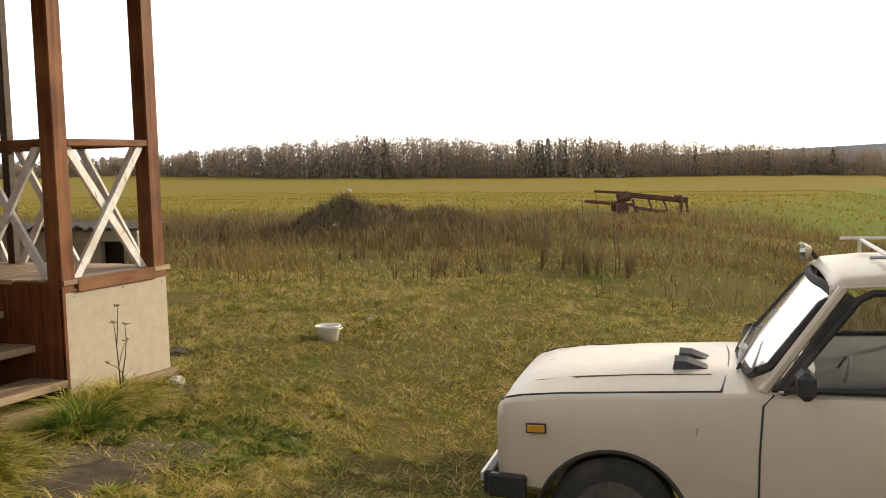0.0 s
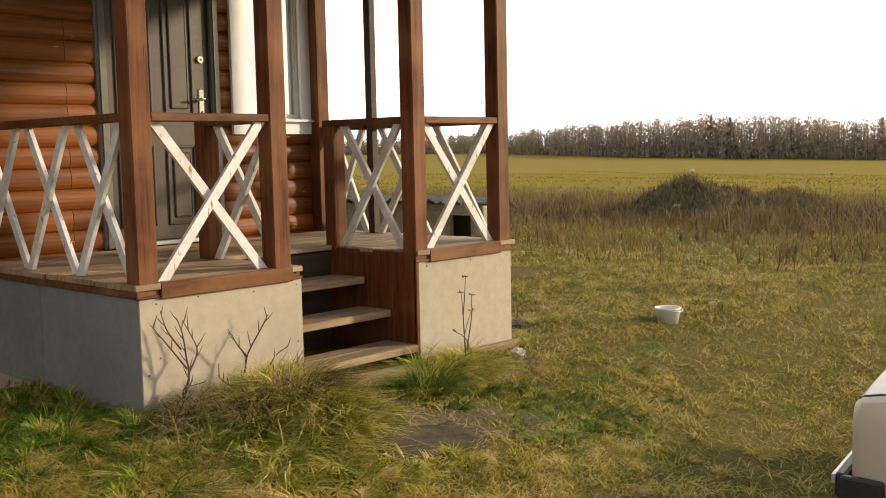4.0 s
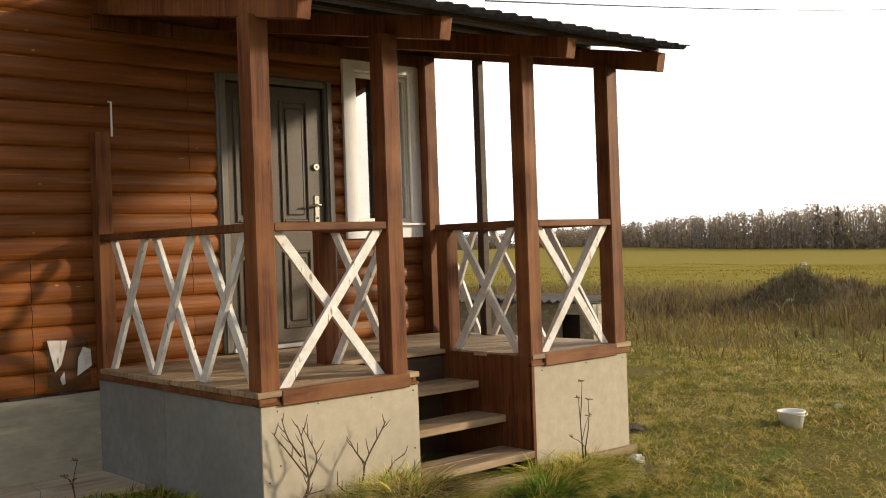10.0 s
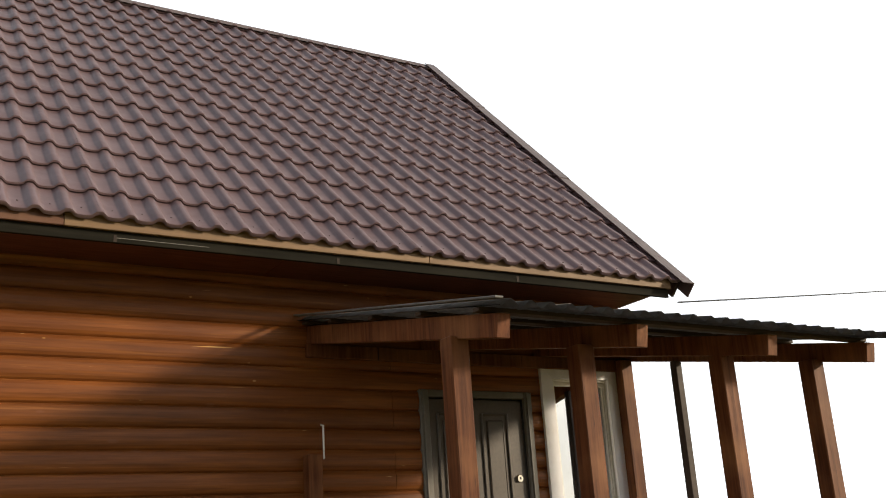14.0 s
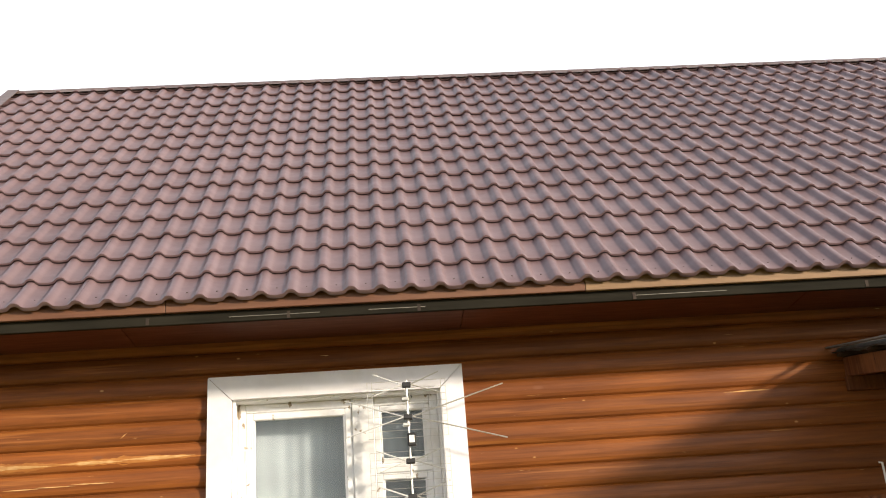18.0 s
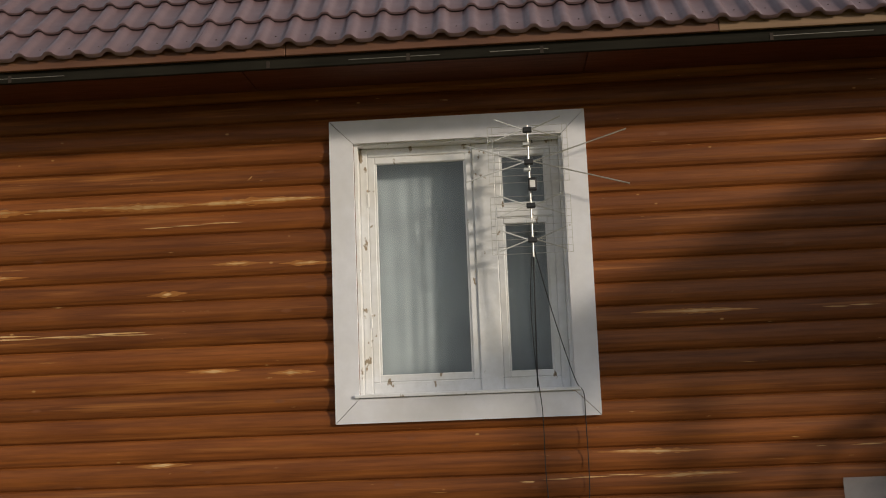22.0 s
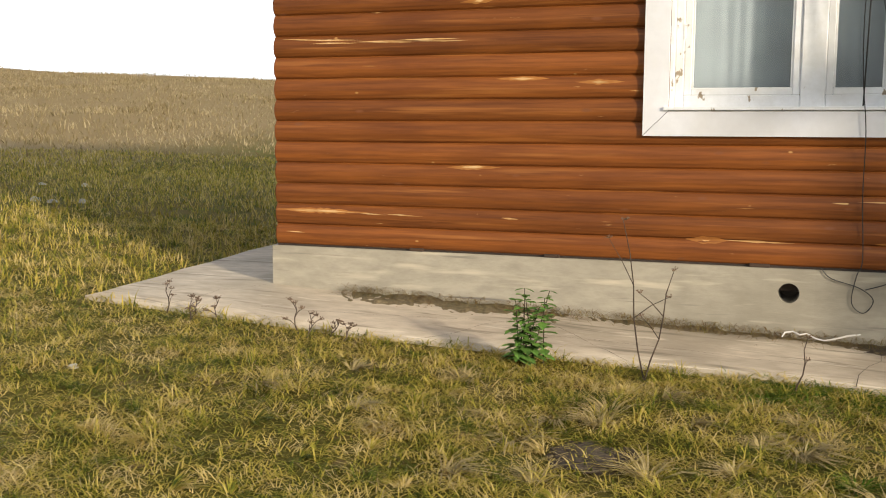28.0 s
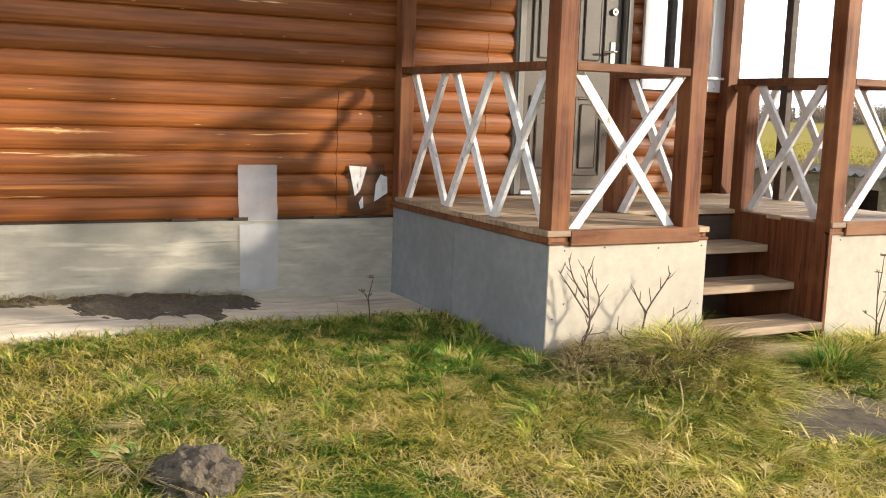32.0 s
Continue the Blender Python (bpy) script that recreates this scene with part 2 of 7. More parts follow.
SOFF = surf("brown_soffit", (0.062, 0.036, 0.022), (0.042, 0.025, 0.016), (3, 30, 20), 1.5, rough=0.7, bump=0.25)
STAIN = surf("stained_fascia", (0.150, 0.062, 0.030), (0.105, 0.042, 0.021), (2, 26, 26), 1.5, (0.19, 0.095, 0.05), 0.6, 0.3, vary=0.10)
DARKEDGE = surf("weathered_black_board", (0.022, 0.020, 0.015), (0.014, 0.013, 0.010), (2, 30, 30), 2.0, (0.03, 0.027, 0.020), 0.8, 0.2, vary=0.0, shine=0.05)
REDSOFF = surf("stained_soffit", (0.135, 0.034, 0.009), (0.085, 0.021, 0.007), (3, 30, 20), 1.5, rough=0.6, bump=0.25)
SHEET = surf("grey_slate_sheet", (0.20, 0.19, 0.185), (0.13, 0.125, 0.12), (14, 14, 14), 1.5, (0.085, 0.08, 0.075), 0.6, 0.2, vary=0.08)
DOOR = surf("bronze_steel_door", (0.080, 0.058, 0.040), (0.060, 0.043, 0.030), (60, 60, 60), 2.0, (0.105, 0.085, 0.062), 0.42, 0.12, vary=0.02, coat=0.1)
CASING = surf("pale_steel_casing", (0.19, 0.172, 0.145), (0.155, 0.14, 0.118), (20, 20, 20), 2, rough=0.4, bump=0.05)
CHROME = surf("worn_chrome", (0.75, 0.70, 0.58), (0.62, 0.58, 0.48), (50, 50, 50), 4, rough=0.22, bump=0.02, metal=1.0, vary=0.05)
ALU = surf("dull_aluminium", (0.74, 0.74, 0.72), (0.60, 0.60, 0.58), (50, 50, 50), 4, rough=0.4, bump=0.02, metal=0.6, vary=0.08)
BLACK = surf("black_plastic", (0.022, 0.022, 0.024), (0.032, 0.032, 0.034), (30, 30, 30), 3, rough=0.5, bump=0.05, vary=0.05)
RUBBER = surf("black_rubber", (0.020, 0.020, 0.020), (0.035, 0.033, 0.03), (24, 24, 24), 4, (0.10, 0.085, 0.065), 0.8, 0.2, vary=0.05)
CURTAIN = surf("net_curtain", (0.40, 0.44, 0.47), (0.36, 0.40, 0.43), (60, 60, 4), 2, rough=0.9, bump=0.1, vary=0.02)
ROOM = surf("dim_room_wall", (0.30, 0.27, 0.22), (0.26, 0.24, 0.20), (6, 6, 6), 1, rough=0.9, bump=0.0)
CARP = surf("cream_car_paint", (0.60, 0.505, 0.40), (0.565, 0.475, 0.375), (5, 5, 5), 1.4, (0.50, 0.42, 0.33), 0.34, 0.015, vary=0.02, coat=0.35)
add_marks(CARP, (9, 9, 9), 0.735, 0.76, (0.17, 0.085, 0.045))
RUST = surf("rusty_iron", (0.125, 0.058, 0.035), (0.065, 0.032, 0.024), (22, 22, 22), 3, (0.19, 0.09, 0.05), 0.85, 0.5, vary=0.2)
PLASTIC = surf("white_plastic", (0.80, 0.80, 0.78), (0.74, 0.74, 0.71), (18, 18, 18), 4, (0.62, 0.59, 0.53), 0.4, 0.05, vary=0.03)
TWIG = surf("dead_twig", (0.085, 0.058, 0.040), (0.045, 0.031, 0.023), (60, 60, 60), 8, (0.15, 0.11, 0.08), 0.9, 0.3, vary=0.2)
STRAW = surf("dry_straw", (0.43, 0.335, 0.140), (0.30, 0.225, 0.090), (60, 60, 60), 8, (0.50, 0.41, 0.20), 0.85, 0.2, vary=0.3, island=True)
SEED = surf("dry_seed_head", (0.20, 0.13, 0.085), (0.11, 0.07, 0.045), (60, 60, 60), 8, rough=0.9, bump=0.2, vary=0.2)
LITTER = surf("brown_litter", (0.27, 0.21, 0.115), (0.13, 0.10, 0.055), (55, 55, 55), 5, (0.10, 0.098, 0.034), 0.95, 1.0, vary=0.0, depth=0.02)
NETTLE = surf("nettle_leaf", (0.125, 0.245, 0.038), (0.085, 0.175, 0.028), (40, 40, 40), 8, (0.15, 0.28, 0.06), 0.6, 0.2, vary=0.3, island=True)
STONE = surf("white_rubble", (0.62, 0.60, 0.56), (0.48, 0.46, 0.42), (30, 30, 30), 5, rough=0.9, bump=0.4)
DIRTY = surf("dirty_steel", (0.085, 0.075, 0.062), (0.05, 0.044, 0.036), (30, 30, 30), 6, (0.13, 0.105, 0.075), 0.7, 0.2, vary=0.05)
AMBER = surf("amber_lens", (0.75, 0.36, 0.03), (0.62, 0.27, 0.02), (60, 60, 60), 8, rough=0.25, bump=0.1, coat=0.5)


def clear_glass(name, tint, rough=0.0):
    """A window pane that one sees through and that mirrors the sky."""
    m = bpy.data.materials.new(name)
    m.use_nodes = True
    p = m.node_tree.nodes["Principled BSDF"]
    p.inputs["Base Color"].default_value = (*tint, 1)
    p.inputs["Transmission Weight"].default_value = 1.0
    p.inputs["Roughness"].default_value = rough
    p.inputs["IOR"].default_value = 1.45
    return m


GLASS = clear_glass("window_glass", (0.80, 0.84, 0.85))
MIRROR = surf("mirror_film_glass", (0.72, 0.75, 0.78), (0.70, 0.73, 0.76), (3, 3, 3), 1, rough=0.04, bump=0.0, metal=1.0, vary=0.02)
MIRROR.node_tree.nodes["Principled BSDF"].inputs["Roughness"].links and MIRROR.node_tree.links.remove(MIRROR.node_tree.nodes["Principled BSDF"].inputs["Roughness"].links[0])
MIRROR.node_tree.nodes["Principled BSDF"].inputs["Roughness"].default_value = 0.03
CARGLASS = clear_glass("car_glass", (0.62, 0.68, 0.66))
CARGLASS.node_tree.nodes["Principled BSDF"].inputs["IOR"].default_value = 1.22
DUSTY = clear_glass("dusty_car_glass", (0.42, 0.43, 0.43), 0.12)
DUSTY.node_tree.nodes["Principled BSDF"].inputs["IOR"].default_value = 1.2
DUSTY.node_tree.nodes["Principled BSDF"].inputs["Transmission Weight"].default_value = 0.55
FILM = surf("milky_plastic_film", (0.70, 0.68, 0.68), (0.62, 0.60, 0.60), (9, 9, 9), 3, rough=0.35, bump=0.1, vary=0.03)
_p = FILM.node_tree.nodes["Principled BSDF"]
_p.inputs["Alpha"].default_value = 0.52


# ---------------------------------------------------------------- building helpers
def part(name, bm, material, parent=None, label=""):
    """Links a bmesh as one mesh object, as a thing of its own or under a thing or part."""
    me = bpy.data.meshes.new(name)
    bm.to_mesh(me)
    bm.free()
    me.materials.append(material)
    ob = new(name, me)
    if parent:
        ob.parent = parent
    if label:
        tagged(ob, label)
    return ob


def empty(name, label, category, group="", kind=""):
    return tagged(new(name), label, category, group, kind)


def add_box(bm, x0, x1, y0, y1, z0, z1, bevel=0.0):
    vs = [bm.verts.new((x, y, z)) for z in (z0, z1) for y in (y0, y1) for x in (x0, x1)]
    fs = [bm.faces.new([vs[i] for i in q]) for q in ((0, 2, 3, 1), (4, 5, 7, 6), (0, 1, 5, 4), (2, 6, 7, 3), (0, 4, 6, 2), (1, 3, 7, 5))]
    if bevel:
        bmesh.ops.bevel(bm, geom=list({e for f in fs for e in f.edges}), offset=bevel, segments=1, affect="EDGES")
    return bm


def box(x0, x1, y0, y1, z0, z1, bevel=0.004):
    return add_box(bmesh.new(), x0, x1, y0, y1, z0, z1, bevel)


def add_bar(bm, p, q, w, t, side=(0, 1, 0), bevel=0.0):
    """A bar of width w and thickness t from p to q; t is measured along side."""
    p, q, side = Vector(p), Vector(q), Vector(side).normalized()
    d = (q - p).normalized()
    a = d.cross(side).normalized()
    side = a.cross(d).normalized()
    vs = [bm.verts.new(e + a * i * w / 2 + side * j * t / 2) for e in (p, q) for i, j in ((-1, -1), (1, -1), (1, 1), (-1, 1))]
    fs = [bm.faces.new([vs[i] for i in k]) for k in ((0, 1, 2, 3), (7, 6, 5, 4), (0, 4, 5, 1), (1, 5, 6, 2), (2, 6, 7, 3), (3, 7, 4, 0))]
    bmesh.ops.recalc_face_normals(bm, faces=fs)
    if bevel:
        bmesh.ops.bevel(bm, geom=list({e for f in fs for e in f.edges}), offset=bevel, segments=1, affect="EDGES")
    return bm


def bar(p, q, w, t, side=(0, 1, 0), bevel=0.003):
    return add_bar(bmesh.new(), p, q, w, t, side, bevel)


def add_tube(bm, pts, radii, n=6, close=True):
    """A round tube through the points, with a radius for each."""
    pts = [Vector(p) for p in pts]
    rings = []
    for i, p in enumerate(pts):
        d = (pts[min(i + 1, len(pts) - 1)] - pts[max(i - 1, 0)]).normalized()
        a = d.orthogonal().normalized() if abs(d.z) > 0.9 else d.cross(Vector((0, 0, 1))).normalized()
        b = d.cross(a)
        rings.append([bm.verts.new(p + (a * math.cos(k * math.tau / n) + b * math.sin(k * math.tau / n)) * radii[i]) for k in range(n)])
    for r, s in zip(rings, rings[1:]):
        for k in range(n):
            bm.faces.new((r[k], r[(k + 1) % n], s[(k + 1) % n], s[k]))
    if close:
        bm.faces.new(rings[0][::-1])
        bm.faces.new(rings[-1])
    return bm


def tube(pts, radius, n=6):
    return add_tube(bmesh.new(), pts, [radius] * len(pts), n)


def smooth(ob):
    for f in ob.data.polygons:
        f.use_smooth = True
    return ob


def grid_mesh(name, xs, ys, height, material):
    """A sheet over a grid, with its height as a function of the place."""
    bm = bmesh.new()
    rows = [[bm.verts.new((x, y, height(x, y))) for x in xs] for y in ys]
    for r, s in zip(rows, rows[1:]):
        for i in range(len(xs) - 1):
            bm.faces.new((r[i], r[i + 1], s[i + 1], s[i]))
    return smooth(part(name, bm, material))


# ---------------------------------------------------------------- ground
def bent(v, lo, hi):
    return min(max(v, lo), hi)


def ground_z(x, y):
    """The lie of the land: it rises to a hill on one side of the house and falls gently on the other."""
    if x > 4.9:
        z = 0.03 - 0.035 * (min(x, 8) - 4.9)
    elif x > 2:
        z = 0.0 + 0.03 * (x - 2) / 2.9
    elif x > -1:
        z = (2 - x) * 0.033
    else:
        z = 0.099 + 0.06 * (-1 - max(x, -6))
    z -= 0.012 * (bent(x, 8, 190) - 8)
    z += 0.020 * (-6 - bent(x, -16, -6)) + 0.045 * (-16 - bent(x, -85, -16))
    z += (0.012 * bent(y - 3, 0, 13) + 0.078 * bent(y - 16, 0, 44)) * bent((-x - 3) / 12, 0, 1)
    # beyond the yard the fields climb to one side and sink to the other
    z += bent((x - 40) / 220, 0, 1) * (0.030 * bent(y, -150, 200) - 3.6)
    slope = 0.10 + 0.06 * bent((x - 3) / 4, 0, 1)
    z += slope * bent(y + 2.2, -4.3, 0)
    z -= 0.01 * max(0.0, -6.5 - y)
    z -= 0.40 * math.exp(-((x - 8.4) / 1.9) ** 2 - ((y + 6.3) / 2.2) ** 2)
    # knoll of long grass in front of the porch corner
    z += 0.15 * math.exp(-((x - 5.50) / 0.38) ** 2 - ((y + 2.66) / 0.36) ** 2)
    z -= 0.05 * math.exp(-((x - 5.22) / 0.14) ** 2 - ((y + 2.98) / 0.12) ** 2)
    z += 0.02 * math.exp(-((x - 4.6) / 0.8) ** 2 - ((y + 2.8) / 0.5) ** 2)
    z -= 0.055 * math.exp(-((x - 4.75) / 0.75) ** 2 - ((y + 1.95) / 0.55) ** 2)
    z -= 0.03 * math.exp(-((x - 6.6) / 0.7) ** 2 - ((y + 2.25) / 0.25) ** 2)
    calm = bent((-y - 0.85) * 1.5, 0.15, 1) if -3.2 < x < 8.2 and y < 1 else 1.0
    z += calm * (0.03 * noise.noise((x * 0.9, y * 0.9, 0)) + 0.012 * noise.noise((x * 3.1, y * 3.1, 4)))
    if -2.9 < x < 7.9 and -0.8 < y < 6:
        z -= 0.14
    far = math.hypot(x - 2, y + 6)
    if far > 12:
        z += min(0.25, (far - 12) * 0.02) * noise.noise((x * 0.11, y * 0.11, 7))
    return z


def slab_z(x, y):
    """The concrete apron: tilted away from the wall and down towards the porch."""
    edge = 0.02 if x > 2 else 0.02 + (2 - x) * 0.033 if x > -1 else 0.119 + (-1 - x) * 0.06
    root = 0.10 + bent(2 - x, -2, 4) * 0.042
    k = bent((-y - 0.05) / 0.8, 0, 1)
    return root * (1 - k) + edge * k


def ground_material():
    m = surf("meadow", (0.150, 0.128, 0.032), (0.075, 0.072, 0.018), (26, 26, 26), 0.45, (0.17, 0.13, 0.045), 0.95, 0.9, vary=0.0, amount=0.75, depth=0.03, shine=0.05)
    add_marks(m, (1.7, 1.7, 1.7), 0.55, 0.72, (0.085, 0.110, 0.020))
    add_marks(m, (5.2, 5.2, 5.2), 0.60, 0.72, (0.185, 0.130, 0.060), (3, 8, 1))
    t = m.node_tree
    n, ln = t.nodes, t.links.new
    p = n["Principled BSDF"]
    old = p.inputs["Base Color"].links[0].from_socket
    co = n.new("ShaderNodeTexCoord")
    sp = n.new("ShaderNodeSeparateXYZ")
    ln(co.outputs["Object"], sp.inputs[0])

    def band(axis, a, b, c, d):
        """1 between b and c on an axis, fading to 0 at a and d."""
        r = n.new("ShaderNodeMapRange")
        r.inputs[1].default_value, r.inputs[2].default_value = a, b
        ln(sp.outputs[axis], r.inputs[0])
        q = n.new("ShaderNodeMapRange")
        q.inputs[1].default_value, q.inputs[2].default_value, q.inputs[3].default_value, q.inputs[4].default_value = c, d, 1, 0
        ln(sp.outputs[axis], q.inputs[0])
        k = n.new("ShaderNodeMath")
        k.operation = "MULTIPLY"
        ln(r.outputs[0], k.inputs[0])
        ln(q.outputs[0], k.inputs[1])
        return k.outputs[0]

    def over(fac, colour, source):
        x = n.new("ShaderNodeMix")
        x.data_type = "RGBA"
        x.inputs[7].default_value = (*colour, 1)
        ln(fac, x.inputs[0])
        ln(source, x.inputs[6])
        return x.outputs[2]

    # the far field of aftermath, a winter crop beyond it, and the dry hill
    far = over(band(0, 30, 46, 400, 500), (0.225, 0.175, 0.032), old)
    crop = n.new("ShaderNodeMath")
    crop.operation = "MULTIPLY"
    ln(band(0, 28, 34, 190, 220), crop.inputs[0])
    ln(band(1, -300, -260, -5, -1), crop.inputs[1])
    far = over(crop.outputs[0], (0.150, 0.175, 0.028), far)
    far = over(band(0, -300, -260, -16, -11), (0.27, 0.20, 0.10), far)
    ln(far, p.inputs["Base Color"])
    return m


def spread(a, b, fine, wide, steps):
    """Grid lines: fine between a and b, then ever wider."""
    mid = list(np.arange(a, b + 1e-6, fine))
    out = [(wide - 0) * (k / steps) ** 2.2 + fine * k for k in range(1, steps + 1)]
    return [a - d for d in out[::-1]] + mid + [b + d for d in out]


MEADOW = ground_material()
ground = grid_mesh("ground", spread(-6, 16, 0.14, 520, 46), spread(-9, 6, 0.14, 520, 46), ground_z, MEADOW)
tagged(ground, "grassy yard and open autumn meadow rising to a hill", "ground", kind="structure")

# apron round the house foot
bm = bmesh.new()
xs = [-2.95 + 0.28 * i for i in range(29)]
xs[-1] = 4.885
ys = [-0.85, -0.65, -0.45, -0.25, -0.04]
top = [[bm.verts.new((x + 0.02 * noise.noise((x * 3, y * 9, 1)), y + (0.035 * noise.noise((x * 2.3, 0, 5)) if y == -0.85 else 0), slab_z(x, y) + 0.012 * noise.noise((x * 2.2, y * 3, 2)))) for x in xs] for y in ys]
low = [bm.verts.new((v.co.x, v.co.y, v.co.z - 0.25)) for v in top[0]]
for r, s in zip([low] + top, top):
    for i in range(len(xs) - 1):
        bm.faces.new((r[i], r[i + 1], s[i + 1], s[i]))
apron = tagged(smooth(part("pavement", bm, SLAB)), "cracked pale concrete apron along the house foot", "pavement", kind="structure")
bm = bmesh.new()
side = [[bm.verts.new((x, y, slab_z(x, -0.04) + 0.012 * noise.noise((x * 2.2, y * 3, 2)) + 0.028 * (y + 0.04) - (0.004 if y < 0 else 0))) for x in (-2.95, -2.67, -2.39, -2.11, -1.94)] for y in [-0.05 + 0.35 * k for k in range(20)]]
for r, s in zip(side, side[1:]):
    for i in range(4):
        bm.faces.new((r[i], r[i + 1], s[i + 1], s[i]))
smooth(part("side_strip", bm, SLAB, apron))
# hairline cracks across and along the apron
rng = random.Random(17)
for x, y, dx, dy, n in ((-0.55, -0.84, 0.10, 0.16, 5), (0.75, -0.83, -0.12, 0.13, 5), (1.95, -0.84, 0.05, 0.18, 4), (3.3, -0.83, 0.14, 0.14, 5), (-1.75, -0.60, 0.26, 0.03, 7), (0.1, -0.52, 0.24, -0.02, 8), (2.2, -0.47, 0.22, 0.015, 9), (-2.35, -0.8, 0.1, 0.17, 4), (4.2, -0.82, 0.06, 0.18, 4)):
    bm = bmesh.new()
    prev = None
    for k in range(n + 1):
        w = 0.0019 * (1 - 0.6 * k / n) * rng.uniform(0.6, 1.4)
        side_ = Vector((-dy, dx, 0)).normalized() * w
        p = Vector((x, y, 0))
        pair = [bm.verts.new(((p + s * side_).x, (p + s * side_).y, slab_z(x, y) + 0.014 * 1.0 + 0.012 * noise.noise((x * 2.2, y * 3, 2)) - 0.008)) for s in (-1, 1)]
        if prev:
            bm.faces.new((prev[0], prev[1], pair[1], pair[0]))
        prev = pair
        x, y = x + dx * rng.uniform(0.6, 1.3) + rng.uniform(-0.05, 0.05), min(y + dy * rng.uniform(0.6, 1.3) + rng.uniform(-0.03, 0.03), -0.08)
    part("crack", bm, GAP, apron)

# ---------------------------------------------------------------- house
X0, X1, DEPTH = -1.93, 7.93, 6.1
LOG0, PITCH = 0.555, 0.1468
EAVE_Y, EAVE_Z, RIDGE_Y, RIDGE_Z = -0.69, 3.63, 3.05, 7.37
house = empty("house", "single-storey log-sided cottage with brown metal tile roof", "house")

# wall core behind the siding, with the openings left free
OPEN = [(0.83, 2.19, 1.50, 3.165), (5.86, 6.86, 0.70, 2.76), (7.10, 7.74, 1.63, 2.90)]
cuts_x = sorted({X0 + 0.02, X1 - 0.02, *[v for o in OPEN for v in o[:2]]})
cuts_z = sorted({0.4, 3.70, *[v for o in OPEN for v in o[2:]]})
bm = bmesh.new()
for xa, xb in zip(cuts_x, cuts_x[1:]):
    for za, zb in zip(cuts_z, cuts_z[1:]):
        cx, cz = (xa + xb) / 2, (za + zb) / 2
        if not any(o[0] < cx < o[1] and o[2] < cz < o[3] for o in OPEN):
            add_box(bm, xa, xb, 0.015, 0.20, za, zb)
add_box(bm, X0 + 0.02, X0 + 0.2, 0.2, DEPTH, 0.4, 3.7)
add_box(bm, X1 - 0.2, X1 - 0.02, 0.2, DEPTH, 0.4, 3.7)
add_box(bm, X0 + 0.02, X1 - 0.02, DEPTH - 0.2, DEPTH, 0.4, 3.7)
add_box(bm, X0 + 0.2, X1 - 0.2, 0.2, DEPTH - 0.2, 0.5, 0.6)
add_box(bm, X0 + 0.2, X1 - 0.2, 0.2, DEPTH - 0.2, 3.45, 3.5)
wall = part("wall", bm, GAP, house, "timber wall core behind the log siding")
for xg in (X0 + 0.03, X1 - 0.03):                       # gable triangles
    bm = bmesh.new()
    a = [bm.verts.new((xg + d, y, z)) for d in (-0.01, 0.01) for y, z in ((0, 3.7), (DEPTH, 3.7), (RIDGE_Y, 6.95))]
    bm.faces.new(a[:3]), bm.faces.new(a[3:])
    part("gable", bm, LOG, house)


def log_section(k=7, bulge=0.037):
    """Outline of a half-round siding board: (out, up)."""
    pts = []
    for i in range(k + 1):
        a = math.pi * (0.07 + 0.86 * i / k)
        pts.append((bulge * math.sin(a) ** 0.8, PITCH * (0.5 - 0.5 * math.cos(a) * 1.02)))
    return pts


def log_piece(a, b, z, along="x", at=0.0):
    """One siding board between a and b; it bulges towards -y (or -x)."""
    bm = bmesh.new()
    sec = [(0.0, 0.0), *log_section(), (0.0, PITCH)]
    ends = []
    n = max(2, int((b - a) / 0.8) + 1)
    for i in range(n + 1):
        s = a + (b - a) * i / n
        w = 0.0025 * noise.noise((s * 1.3, z * 9, at))
        ends.append([bm.verts.new((s, at - o - w, z + u) if along == "x" else (at - o - w, s, z + u)) for o, u in sec])
    for r, q in zip(ends, ends[1:]):
        for i in range(len(sec) - 1):
            bm.faces.new((r[i], q[i], q[i + 1], r[i + 1]))
    bm.faces.new(ends[0][::-1])
    bm.faces.new(ends[-1])
    bmesh.ops.recalc_face_normals(bm, faces=bm.faces)
    return bm


rng = random.Random(4)
courses = int((3.70 - LOG0) / PITCH)
for c in range(courses):
    z = LOG0 + c * PITCH
    mid = z + PITCH / 2
    spans = [(X0, X1)]
    for o in OPEN:
        if o[2] - 0.05 < mid < o[3] + 0.05:
            spans = [q for s in spans for q in ((s[0], min(s[1], o[0])), (max(s[0], o[1]), s[1])) if q[1] - q[0] > 0.03]
    for a, b in spans:
        joints = [j for j in ((4.47 if c < 6 else -9), 5.62 if c % 3 else -9) if a + 0.3 < j < b - 0.15]
        stops = [a, *sorted(joints), b]
        for p, q in zip(stops, stops[1:]):
            part("log", log_piece(p + (0.002 if p != a else 0), q - (0.002 if q != b else 0), z), LOG, wall)
    part("log", log_piece(0.0, DEPTH, z, "y", X0 + 0.012), LOG, wall)

# worn places on the logs where the varnish has split off the pale wood
FADED = surf("thin_faded_varnish", (0.40, 0.165, 0.040), (0.31, 0.115, 0.026), (4, 60, 60), 9, (0.46, 0.22, 0.065), 0.5, 0.3, vary=0.10, amount=0.7, shine=0.3)
WORN = surf("bare_pale_wood", (0.56, 0.33, 0.125), (0.40, 0.20, 0.065), (7, 60, 60), 9, (0.66, 0.45, 0.22), 0.6, 0.3, vary=0.16, amount=0.7)


